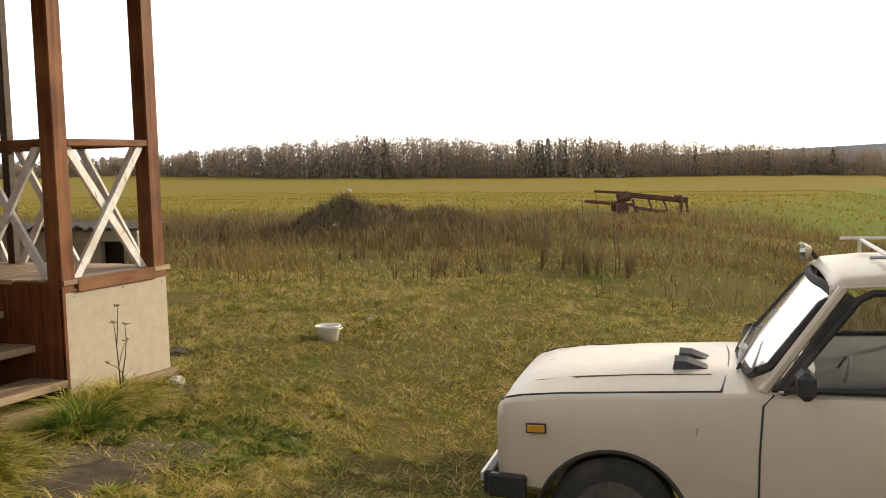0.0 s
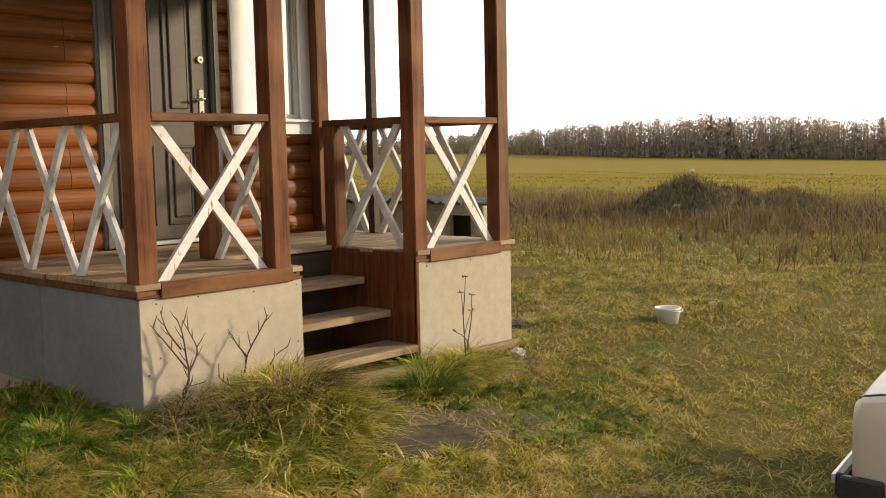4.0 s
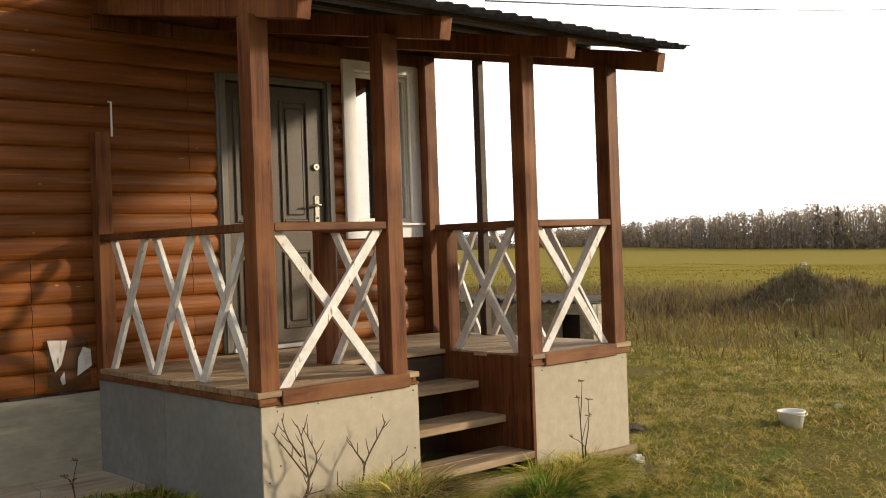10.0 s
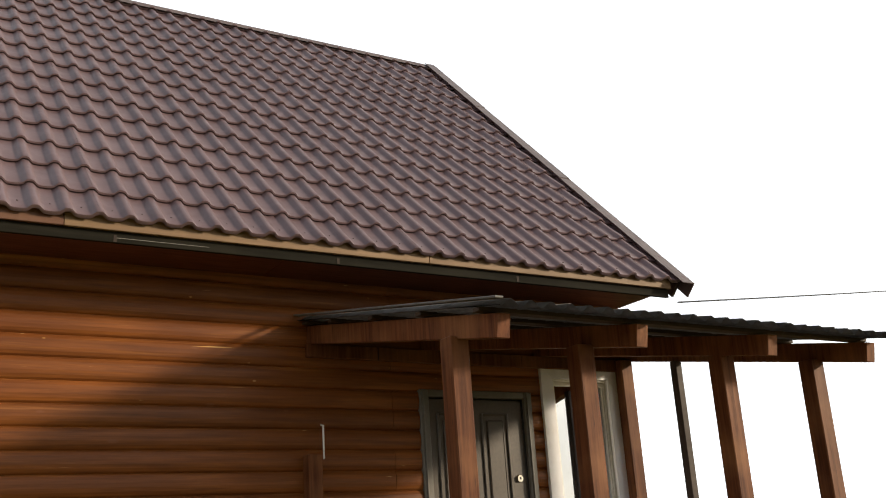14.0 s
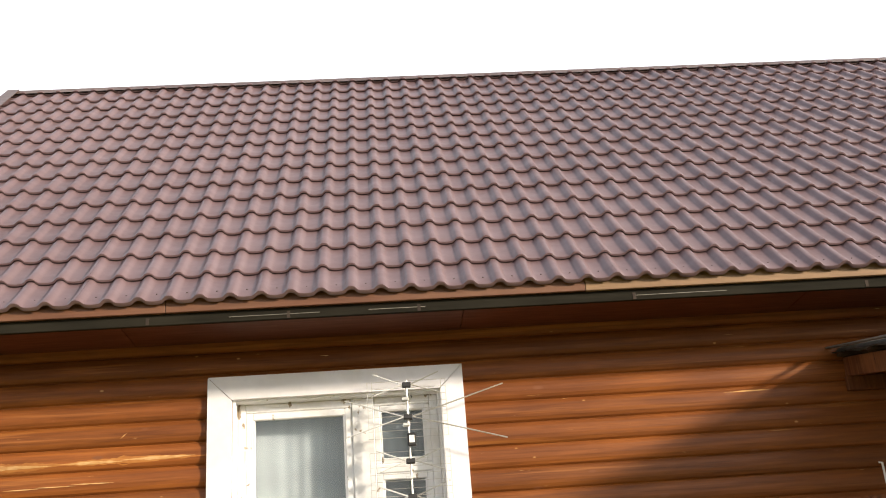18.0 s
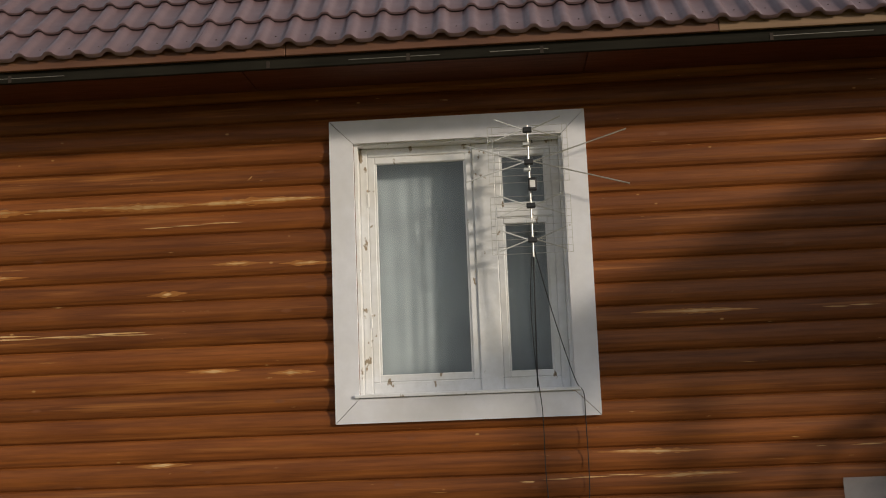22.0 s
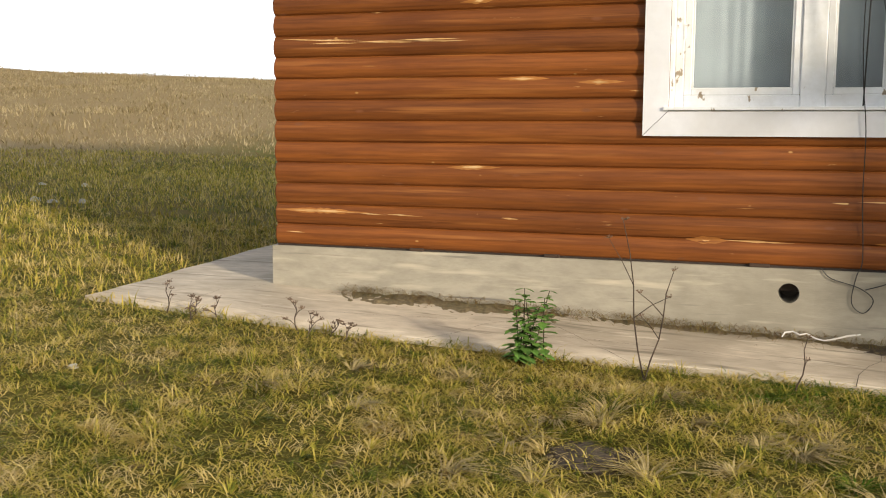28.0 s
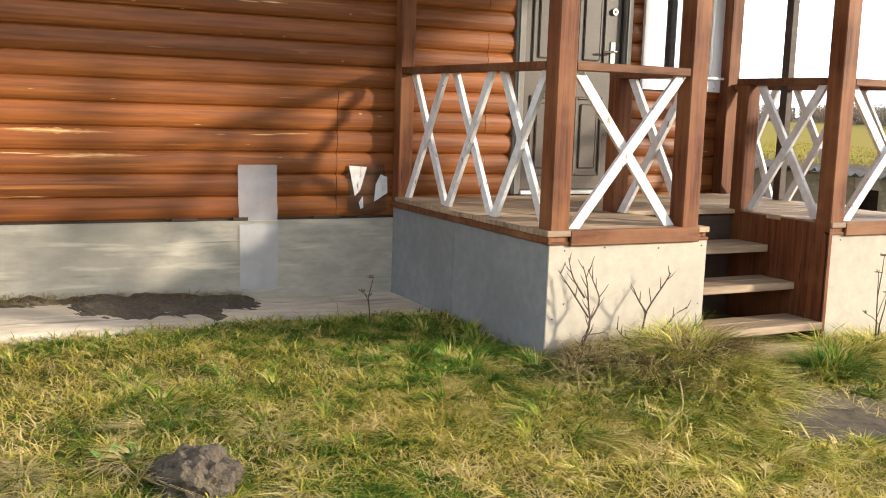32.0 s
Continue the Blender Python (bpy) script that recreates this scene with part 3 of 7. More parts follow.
def worn_streak(xa, za, xb, zb, w, seed, splits=1, material=None, proud=0.0032):
    """A ragged pale streak that follows the curve of a log."""
    bm = bmesh.new()
    for s in range(splits):
        n = max(10, int((xb - xa) / 0.014))
        lo, hi = (0, n) if splits == 1 else (int(n * s / splits * 0.9), int(n * (s + 1) / splits))
        rows = []
        for i in range(lo, hi + 1):
            k = i / n
            x = xa + (xb - xa) * k
            e = (i - lo) / max(1, hi - lo)
            half = w * (math.sin(math.pi * min(1, max(0, e))) ** 1.1 * 0.85 + 0.04) * (0.6 + 0.8 * abs(noise.noise((x * 17, seed, s))))
            zc = za + (zb - za) * k + 0.007 * noise.noise((x * 3, seed, 4)) + 0.007 * s
            row = []
            for d in (-1, 0, 1):
                z = zc + d * half
                u = ((z - LOG0) / PITCH) % 1.0
                a = math.acos(max(-1, min(1, (1 - 2 * u) / 1.02)))
                o = 0.037 * max(0.0, math.sin(a)) ** 0.8
                row.append(bm.verts.new((x, -o - proud + 0.0012 * abs(d), z)))
            rows.append(row)
        for r, q in zip(rows, rows[1:]):
            for j in range(2):
                bm.faces.new((r[j], q[j], q[j + 1], r[j + 1]))
    smooth(part("worn_streak", bm, material or WORN, wall))


for k, (a, b, c, d, w, n) in enumerate((
        (-1.87, 2.000, -1.25, 1.985, 0.008, 1), (-1.2, 1.970, -0.49, 1.960, 0.007, 2), (-0.20, 1.713, -0.04, 1.712, 0.010, 1), (0.33, 1.686, 0.45, 1.683, 0.010, 1),
        (-0.54, 1.128, -0.36, 1.131, 0.010, 1), (-1.85, 0.805, -1.3, 0.798, 0.010, 1), (-1.32, 0.80, -0.80, 0.78, 0.006, 2), (-0.25, 0.798, -0.13, 0.791, 0.007, 1),
        (1.05, 0.701, 1.12, 0.703, 0.014, 1), (1.13, 0.706, 1.61, 0.700, 0.008, 1), (-1.86, 0.647, -1.70, 0.644, 0.006, 1), (2.66, 1.972, 3.26, 1.969, 0.011, 1),
        (3.75, 1.962, 4.11, 1.953, 0.006, 2), (2.37, 1.118, 2.91, 1.106, 0.009, 1), (2.16, 0.709, 2.32, 0.711, 0.010, 1), (2.33, 0.71, 2.64, 0.713, 0.006, 1), (3.84, 1.106, 4.27, 1.117, 0.005, 2),
        (1.95, 0.962, 2.6, 0.958, 0.005, 3), (2.62, 0.957, 3.10, 0.968, 0.009, 1), (-1.9, 2.812, -1.42, 2.811, 0.016, 1), (-1.35, 2.815, -0.75, 2.808, 0.009, 2), (-0.85, 2.806, -0.30, 2.805, 0.018, 1), (-0.25, 2.806, 0.60, 2.813, 0.013, 2),
        (-1.65, 1.966, -0.55, 1.968, 0.008, 3), (-0.03, 2.404, 0.12, 2.404, 0.009, 1), (0.42, 2.386, 0.60, 2.389, 0.010, 1), (-1.9, 2.383, -1.44, 2.374, 0.010, 1), (-0.6, 2.66, 0.1, 2.662, 0.006, 3), (-0.45, 2.215, -0.38, 2.222, 0.010, 1), (0.12, 2.95, 0.16, 2.985, 0.006, 1))):
    worn_streak(a, b, c, d, w, k * 3.7, n)
    if w > 0.0085:
        worn_streak(max(a - 0.10, X0 + 0.01), b, c + 0.10, d, 2.3 * w, k * 3.7 + 1, 1, FADED, 0.0022)

# concrete plinth with its vent hole
plinth = part("plinth", bmesh.new(), CONC, house, "rough grey concrete plinth")
bm = bmesh.new()
HX, HZ, HR = 1.587, 0.394, 0.062
ring = [bm.verts.new((HX + HR * math.cos(k * math.tau / 24), -0.052, HZ + HR * math.sin(k * math.tau / 24))) for k in range(24)]
inner = [bm.verts.new((v.co.x, 0.25, v.co.z)) for v in ring]
sq = []
for k in range(24):
    a = k * math.tau / 24
    s = 0.15 / max(abs(math.cos(a)), abs(math.sin(a)))
    sq.append(bm.verts.new((HX + s * math.cos(a), -0.052, HZ + s * math.sin(a))))
for k in range(24):
    j = (k + 1) % 24
    bm.faces.new((sq[k], sq[j], ring[j], ring[k]))
    bm.faces.new((ring[k], ring[j], inner[j], inner[k]))
bm.faces.new(inner)
bm.to_mesh(plinth.data)
bm.free()
for s in ((X0 - 0.025, HX - 0.15, -0.052, 0.25, -0.4, 0.544), (HX + 0.15, X1 + 0.02, -0.052, 0.25, -0.4, 0.544), (HX - 0.15, HX + 0.15, -0.052, 0.25, -0.4, HZ - 0.15),
          (HX - 0.15, HX + 0.15, -0.052, 0.25, HZ + 0.15, 0.5442), (X0 - 0.025, X0 + 0.3, 0.25, DEPTH, -0.4, 0.544), (X1 - 0.3, X1 + 0.02, 0.25, DEPTH, -0.4, 0.544)):
    part("plinth_block", box(*s, 0), CONC, house)
# near-black strip puts the shade of the gap above the plinth into colour
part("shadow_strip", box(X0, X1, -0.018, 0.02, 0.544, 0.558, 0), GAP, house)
for x, w in ((0.05, 0.1), (1.35, 0.12), (2.2, 0.09), (3.35, 0.16), (3.75, 0.1), (4.3, 0.2), (4.62, 0.12), (-0.9, 0.1)):
    part("packing_shim", box(x, x + w, -0.046, 0.01, 0.545, 0.566, 0.002), SOFF, house)

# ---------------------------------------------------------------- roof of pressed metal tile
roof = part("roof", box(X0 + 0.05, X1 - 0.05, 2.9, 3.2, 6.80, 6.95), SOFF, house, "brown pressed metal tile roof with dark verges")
SLOPE = math.hypot(RIDGE_Y - EAVE_Y, RIDGE_Z - EAVE_Z)
UP = Vector((0, RIDGE_Y - EAVE_Y, RIDGE_Z - EAVE_Z)) / SLOPE
OUT = Vector((0, -UP.z, UP.y))
WAVE, COURSE = 0.1832, 0.35


def tile_height(u, v, base):
    """Height of the pressed sheet over its plane: a wave across, a step at each course."""
    w = (u / WAVE + 0.5) % 1.0 - 0.5
    crest = math.exp(-(w / 0.19) ** 4)                   # round crest between wide shallow pans
    pan = 0.5 + 0.5 * math.cos(math.tau * w)
    return 0.032 * (0.72 * crest + 0.28 * pan) + base


def tile_sheet(xa, xb):
    bm = bmesh.new()
    nu = int(round((xb - xa) / WAVE * 16))
    rows = []
    n = int(math.ceil(SLOPE / COURSE))
    for c in range(n):
        for v, lift in ((-0.034, 0.012), (-0.032, 0.024), (-0.018, 0.027), (0.10, 0.016), (0.25, 0.005), (0.330, 0.0)):
            s = c * COURSE + v
            if s > SLOPE + 0.02:
                break
            row = []
            for i in range(nu + 1):
                x = xa + (xb - xa) * i / nu
                w = 1 - math.exp(-((((x / WAVE + 0.5) % 1.0) - 0.5) / 0.14) ** 2)
                w = 0.55 * w + 0.45 * abs(math.sin(math.pi * ((x / WAVE) % 1.0)))
                # the lower edge of each course dips between the waves
                dip = -0.003 * w
                p = Vector((x, EAVE_Y, EAVE_Z)) + UP * (s + dip * (1 if c or v > 0 else 0.6)) + OUT * (tile_height(x, s, lift))
                row.append(bm.verts.new(p))
            rows.append(row)
    for r, q in zip(rows, rows[1:]):
        for i in range(nu):
            bm.faces.new((r[i], r[i + 1], q[i + 1], q[i]))
    # folded lower edge
    lip = [bm.verts.new(v.co - OUT * 0.014 + UP * 0.004) for v in rows[0]]
    for i in range(nu):
        bm.faces.new((lip[i], lip[i + 1], rows[0][i + 1], rows[0][i]))
    return bm


RX0, RX1 = -1.985, 8.075
edges = [RX0, *[k * WAVE * 6 for k in range(-1, 8)], RX1]
for i, (xa, xb) in enumerate(zip(edges, edges[1:])):
    sheet = part("roof_sheet", tile_sheet(xa, xb), ROOF, roof)
    for f in sheet.data.polygons:
        f.use_smooth = True
    sheet.data.set_sharp_from_angle(angle=radians(40))
    sheet.location = OUT * (0.0015 * (i % 2))
# underlay and the rear slope
bm = bmesh.new()
for s in (-1, 1):
    a = Vector((RX0, RIDGE_Y + s * (RIDGE_Y - EAVE_Y - 0.03), EAVE_Z - 0.012))
    vs = [bm.verts.new(p) for p in (a, a + Vector((RX1 - RX0, 0, 0)), Vector((RX1, RIDGE_Y, RIDGE_Z - 0.03)), Vector((RX0, RIDGE_Y, RIDGE_Z - 0.03)))]
    bm.faces.new(vs)
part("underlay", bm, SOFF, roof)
bm = bmesh.new()
a = [bm.verts.new(p) for p in ((RX0, RIDGE_Y, RIDGE_Z), (RX1, RIDGE_Y, RIDGE_Z), (RX1, 2 * RIDGE_Y - EAVE_Y, EAVE_Z), (RX0, 2 * RIDGE_Y - EAVE_Y, EAVE_Z))]
bm.faces.new(a)
part("rear_slope", bm, ROOF, roof)
# ridge cap
cap = bmesh.new()
prof = [(-0.15, -0.118), (-0.13, -0.106), (-0.035, 0.012), (0.0, 0.035), (0.035, 0.012), (0.13, -0.106)]
ends = [[cap.verts.new((x, RIDGE_Y + a * 0.62, RIDGE_Z + 0.045 + b * 0.62)) for a, b in prof] for x in (RX0 - 0.02, RX1 + 0.02)]
for i in range(len(prof) - 1):
    cap.faces.new((ends[0][i], ends[1][i], ends[1][i + 1], ends[0][i + 1]))
part("ridge_cap", cap, FLASH, roof)
# verge flashings: a flat leg over the tiles and a face down the gable, in three lengths
for xv, s in ((RX0, -1), (RX1, 1)):
    for a, b in ((-0.12, 1.98), (1.95, 3.90), (3.87, SLOPE + 0.03)):
        bm = bmesh.new()
        lift = 0.052 + 0.002 * a
        for e0, e1, o0, o1 in ((-0.10, 0.028, lift, lift + 0.006), (0.022, 0.03, lift - 0.13, lift + 0.003)):
            vs = []
            for v in (a, b):
                for e in (e0, e1):
                    for o in (o0, o1):
                        vs.append(bm.verts.new(Vector((xv + s * e, EAVE_Y, EAVE_Z)) + UP * v + OUT * o))
            for q in ((0, 1, 3, 2), (4, 6, 7, 5), (0, 4, 5, 1), (2, 3, 7, 6), (0, 2, 6, 4), (1, 5, 7, 3)):
                bm.faces.new([vs[k] for k in q])
        bmesh.ops.recalc_face_normals(bm, faces=bm.faces)
        part("verge_flashing", bm, FLASH, roof, "brown folded verge flashing")
    barge = bar(Vector((xv - s * 0.02, EAVE_Y + 0.05, EAVE_Z - 0.06)), Vector((xv - s * 0.02, RIDGE_Y, RIDGE_Z - 0.11)), 0.14, 0.025, (1, 0, 0))
    part("barge_board", barge, SOFF, roof)
# eave: fascia board, soffit boxed back to the wall
for a, b, m, lab in ((RX0 + 0.06, 0.52, STAIN, "stained brown fascia board"), (0.523, 3.10, STAIN, "stained brown fascia board"), (3.103, 5.62, FASC, "bare pine fascia board"), (5.623, RX1 - 0.12, FASC, "bare pine fascia board")):
    part("fascia", box(a, b, -0.690, -0.662, 3.560, 3.650, 0.003), m, roof, lab)
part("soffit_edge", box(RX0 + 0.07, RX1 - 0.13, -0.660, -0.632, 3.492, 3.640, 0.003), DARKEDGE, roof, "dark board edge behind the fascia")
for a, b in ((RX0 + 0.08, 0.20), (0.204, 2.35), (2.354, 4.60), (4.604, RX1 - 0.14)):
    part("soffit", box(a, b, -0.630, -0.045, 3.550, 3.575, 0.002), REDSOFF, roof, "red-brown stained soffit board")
for x, w in ((-1.35, 0.5), (0.9, 0.55), (1.75, 0.35), (3.4, 0.6)):
    part("scuff", box(x, x + w, -0.6615, -0.6602, 3.520, 3.524, 0), CASING, roof, "pale scratch along the dark board")
for x in (-1.2, 0.4, 1.25, 2.05, 3.4, 4.9, 6.4):
    part("soffit_bracket", box(x, x + 0.02, -0.6625, -0.6602, 3.496, 3.540, 0), GAP, roof)
part("eave_return", box(RX0 - 0.30, RX0 + 0.08, -0.62, -0.50, 3.50, 3.585, 0.004), SOFF, roof, "dark board end sticking out past the gable")
part("eave_strip", box(RX0 - 0.32, RX0 + 0.07, -0.645, -0.49, 3.586, 3.625, 0.003), WHITE, roof, "white metal strip on the eave end")
# screw heads along the lowest course
for k in range(-10, 44):
    x = (k + 0.5) * WAVE
    if RX0 + 0.1 < x < RX1 - 0.1:
        p = Vector((x, EAVE_Y, EAVE_Z)) + UP * 0.075 + OUT * 0.016
        part("screw", add_tube(bmesh.new(), (p, p + OUT * 0.006), (0.006, 0.004), 6), SOFF, roof)


# ---------------------------------------------------------------- windows and door
def room_behind(parent, x0, x1, z0, z1):
    bm = add_box(bmesh.new(), x0 - 0.1, x1 + 0.1, 0.195, 1.6, z0 - 0.3, z1 + 0.1)
    bm.faces.ensure_lookup_table()
    front = min(bm.faces, key=lambda f: f.calc_center_median().y)
    bmesh.ops.delete(bm, geom=[front], context="FACES_ONLY")
    bmesh.ops.reverse_faces(bm, faces=bm.faces)
    return part("reveal", bm, ROOM, parent)


def trim_boards(win, x0, x1, z0, z1, w, y0=-0.064, y1=-0.034):
    """Four mitred boards round an opening."""
    o = [(x0, z0), (x1, z0), (x1, z1), (x0, z1)]
    i = [(x0 + w, z0 + w), (x1 - w, z0 + w), (x1 - w, z1 - w), (x0 + w, z1 - w)]
    g = 0.0012
    for k in range(4):
        j = (k + 1) % 4
        bm = bmesh.new()
        quad = [o[k], o[j], i[j], i[k]]
        cx, cz = sum(q[0] for q in quad) / 4, sum(q[1] for q in quad) / 4
        quad = [(a + (cx - a) * g / 0.4, b + (cz - b) * g / 0.4) for a, b in quad]
        f = [bm.verts.new((a, y0, b)) for a, b in quad]
        r = [bm.verts.new((a, y1, b)) for a, b in quad]
        bm.faces.new(f)
        bm.faces.new(r[::-1])
        for n in range(4):
            bm.faces.new((f[n], f[(n + 1) % 4], r[(n + 1) % 4], r[n]))
        bmesh.ops.recalc_face_normals(bm, faces=bm.faces)
        part("trim_board", bm, TRIMW, win)


def lining(win, x0, x1, z0, z1, y0, y1, t, mat):
    for a in ((x0, x0 + t, z0, z1), (x1 - t, x1, z0, z1), (x0 + t, x1 - t, z1 - t, z1), (x0 + t, x1 - t, z0, z0 + t)):
        part("lining_board", box(a[0], a[1], y0, y1, a[2], a[3], 0.002), mat, win)


def sash(win, x0, x1, z0, z1, w, y, mat, d=0.045, glass=None):
    """A sash of four members with its pane."""
    for a in ((x0, x0 + w, z0, z1), (x1 - w, x1, z0, z1), (x0 + w, x1 - w, z1 - w, z1), (x0 + w, x1 - w, z0, z0 + w)):
        part("sash_member", box(a[0], a[1], y, y + d, a[2], a[3], 0.005), mat, win)
    bead = 0.012
    for a in ((x0 + w, x0 + w + bead, z0 + w, z1 - w), (x1 - w - bead, x1 - w, z0 + w, z1 - w)):
        part("glazing_bead", box(a[0], a[1], y + 0.008, y + 0.026, a[2], a[3], 0.002), mat, win)
    pane = part("pane", box(x0 + w - 0.004, x1 - w + 0.004, y + 0.024, y + 0.028, z0 + w - 0.004, z1 - w + 0.004, 0), glass or GLASS, win)
    pane.visible_shadow = False


win = part("window", box(0.84, 2.18, 0.125, 0.19, 1.505, 1.53), FRAME, house, "old white wooden window with peeling frame")
trim_boards(win, 0.673, 2.343, 1.345, 3.31, 0.155)
lining(win, 0.83, 2.19, 1.50, 3.165, -0.034, 0.19, 0.022, FRAME)
part("sill", bar((0.80, -0.045, 1.515), (2.22, -0.045, 1.515), 0.022, 0.075, (0, 1, 0)), FRAME, win)
for a in ((0.852, 0.905, 1.522, 3.143), (2.115, 2.168, 1.522, 3.143), (1.600, 1.745, 1.522, 3.143)):
    part("frame_post", box(a[0], a[1], 0.05, 0.13, a[2], a[3], 0.006), FRAME, win)
for a in ((0.905, 1.60, 3.085, 3.143), (1.745, 2.115, 3.085, 3.143), (0.905, 1.60, 1.522, 1.60), (1.745, 2.115, 1.522, 1.60), (1.745, 2.115, 2.64, 2.70)):
    part("frame_rail", box(a[0], a[1], 0.055, 0.13, a[2], a[3], 0.006), FRAME, win)
sash(win, 0.905, 1.60, 1.60, 3.085, 0.047, 0.062, FRAME)
sash(win, 1.745, 2.115, 1.60, 2.64, 0.043, 0.062, FRAME)
sash(win, 1.745, 2.115, 2.70, 3.085, 0.038, 0.062, FRAME)
for z in (1.95, 2.75):
    part("hinge", tube(((0.905, 0.052, z), (0.905, 0.052, z + 0.09)), 0.009), FRAME, win)
room_behind(win, 0.83, 2.19, 1.50, 3.165)
# net curtain in folds
bm = bmesh.new()
for xa, xb, seed in ((0.87, 1.66, 1), (1.70, 2.17, 2)):
    cols = []
    n = 80
    for i in range(n + 1):
        x = xa + (xb - xa) * i / n
        y = 0.22 + 0.0016 * math.sin(x * 58 + 2 * math.sin(x * 9 + seed)) + 0.0018 * math.sin(x * 23)
        cols.append([bm.verts.new((x + 0.03 * math.sin(x * 8) * (1 - z), y + 0.01 * (1 - z), 1.53 + z * 1.62)) for z in (0, 0.33, 0.66, 1)])
    for r, s in zip(cols, cols[1:]):
        for k in range(3):
            bm.faces.new((r[k], s[k], s[k + 1], r[k + 1]))
smooth(part("curtain", bm, CURTAIN, win, "white net curtain hanging in folds"))

side_win = part("window", box(7.12, 7.72, 0.12, 0.19, 1.64, 1.66), WHITE, house, "narrow white window beside the door")
trim_boards(side_win, 6.99, 7.80, 1.52, 3.01, 0.115)
lining(side_win, 7.10, 7.74, 1.63, 2.90, -0.034, 0.19, 0.02, WHITE)
part("sill", bar((7.0, -0.07, 1.63), (7.79, -0.07, 1.63), 0.02, 0.07, (0, 1, 0)), WHITE, side_win)
sash(side_win, 7.12, 7.47, 1.65, 2.88, 0.035, -0.005, WHITE, glass=MIRROR)
sash(side_win, 7.49, 7.72, 1.65, 2.88, 0.035, -0.005, WHITE, glass=MIRROR)
part("frame_post", box(7.465, 7.495, -0.012, 0.10, 1.65, 2.88, 0.003), WHITE, side_win)
room_behind(side_win, 7.10, 7.74, 1.63, 2.90)

door = part("door", box(5.935, 6.80, -0.012, 0.045, 0.735, 2.705, 0.004), DOOR, house, "closed dark bronze steel door with embossed panels")
for a in ((5.845, 5.925, 0.70, 2.77), (6.81, 6.885, 0.70, 2.77)):
    part("jamb", box(a[0], a[1], -0.05, 0.15, a[2], a[3], 0.006), CASING, door)
    part("jamb_bead", box(a[0] + 0.02, a[0] + 0.032, -0.062, -0.05, a[2], a[3], 0.002), CASING, door)
part("head_jamb", box(5.925, 6.81, -0.05, 0.15, 2.715, 2.77, 0.005), CASING, door)
part("threshold", box(5.925, 6.81, -0.06, 0.15, 0.698, 0.73, 0.004), ALU, door)
for a in ((5.925, 5.937, 0.73, 2.715), (6.798, 6.81, 0.73, 2.715)):
    part("gasket", box(a[0], a[1], -0.02, 0.03, a[2], a[3], 0), BLACK, door)


def emboss(x0, x1, z0, z1):
    for a in ((x0, x0 + 0.022, z0, z1), (x1 - 0.022, x1, z0, z1), (x0 + 0.022, x1 - 0.022, z0, z0 + 0.022), (x0 + 0.022, x1 - 0.022, z1 - 0.022, z1)):
        part("moulding", box(a[0], a[1], -0.026, -0.012, a[2], a[3], 0.006), DOOR, door)
    part("raised_field", box(x0 + 0.055, x1 - 0.055, -0.022, -0.012, z0 + 0.055, z1 - 0.055, 0.009), DOOR, door)


for a in ((6.00, 6.30), (6.40, 6.66)):
    emboss(a[0], a[1], 1.66, 2.60)
    emboss(a[0], a[1], 0.84, 1.44)
lock = part("lock_rose", add_tube(bmesh.new(), ((6.727, -0.012, 2.093), (6.727, -0.030, 2.093)), (0.030, 0.026), 16), CHROME, door, "round chrome lock rose")
part("keyhole", add_tube(bmesh.new(), ((6.727, -0.030, 2.093), (6.727, -0.0315, 2.093)), (0.010, 0.009), 8), BLACK, door)
part("handle_plate", box(6.705, 6.752, -0.020, -0.012, 1.645, 1.87, 0.006), CHROME, door, "long chrome handle plate")
part("handle_lever", add_tube(bmesh.new(), ((6.728, -0.02, 1.79), (6.728, -0.062, 1.79), (6.70, -0.068, 1.79), (6.61, -0.066, 1.785)), (0.010, 0.010, 0.010, 0.008), 8), CHROME, door, "chrome lever handle")
part("lower_keyhole", add_tube(bmesh.new(), ((6.728, -0.02, 1.69), (6.728, -0.024, 1.69)), (0.011, 0.010), 10), BLACK, door)


# ---------------------------------------------------------------- porch
porch = empty("porch", "open wooden porch with cross-braced railings and steps", "porch")
PX0, PX1, PY = 4.89, 7.95, -2.07
SX0, SX1, SY = 5.97, 6.94, -1.22                       # the stair recess
DT = 0.70                                              # deck height

# cement boards round the foot, the side ones in the shade-darkened colour
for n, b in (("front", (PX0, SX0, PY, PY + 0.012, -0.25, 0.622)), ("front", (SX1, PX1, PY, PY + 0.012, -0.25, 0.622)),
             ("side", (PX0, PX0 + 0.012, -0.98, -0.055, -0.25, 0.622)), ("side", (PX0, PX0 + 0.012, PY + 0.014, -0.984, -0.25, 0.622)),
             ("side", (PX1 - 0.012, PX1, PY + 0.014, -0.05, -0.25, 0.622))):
    part("foot_panel", box(*b, 0.002), PANEL if n == "front" else SHADEBOARD, porch, "flat beige cement board" if n == "front" else "flat cement board coloured darker for its shaded side")
for x, y, z in ((4.99, PY, 0.59), (5.25, PY, 0.60), (5.62, PY, 0.585), (5.93, PY, 0.59), (5.0, PY, 0.3), (4.93, PY, 0.22), (5.93, PY, 0.25), (7.05, PY, 0.59), (7.5, PY, 0.595), (7.9, PY, 0.59)):
    part("panel_screw", add_tube(bmesh.new(), ((x, y - 0.003, z), (x, y + 0.002, z)), (0.004, 0.006), 6), BLACK, porch)
part("foot_batten", bar((SX1 + 0.02, PY - 0.03, -0.062), (PX1 + 0.02, PY - 0.03, -0.075), 0.07, 0.05), DECK, porch, "weathered board along the ground")
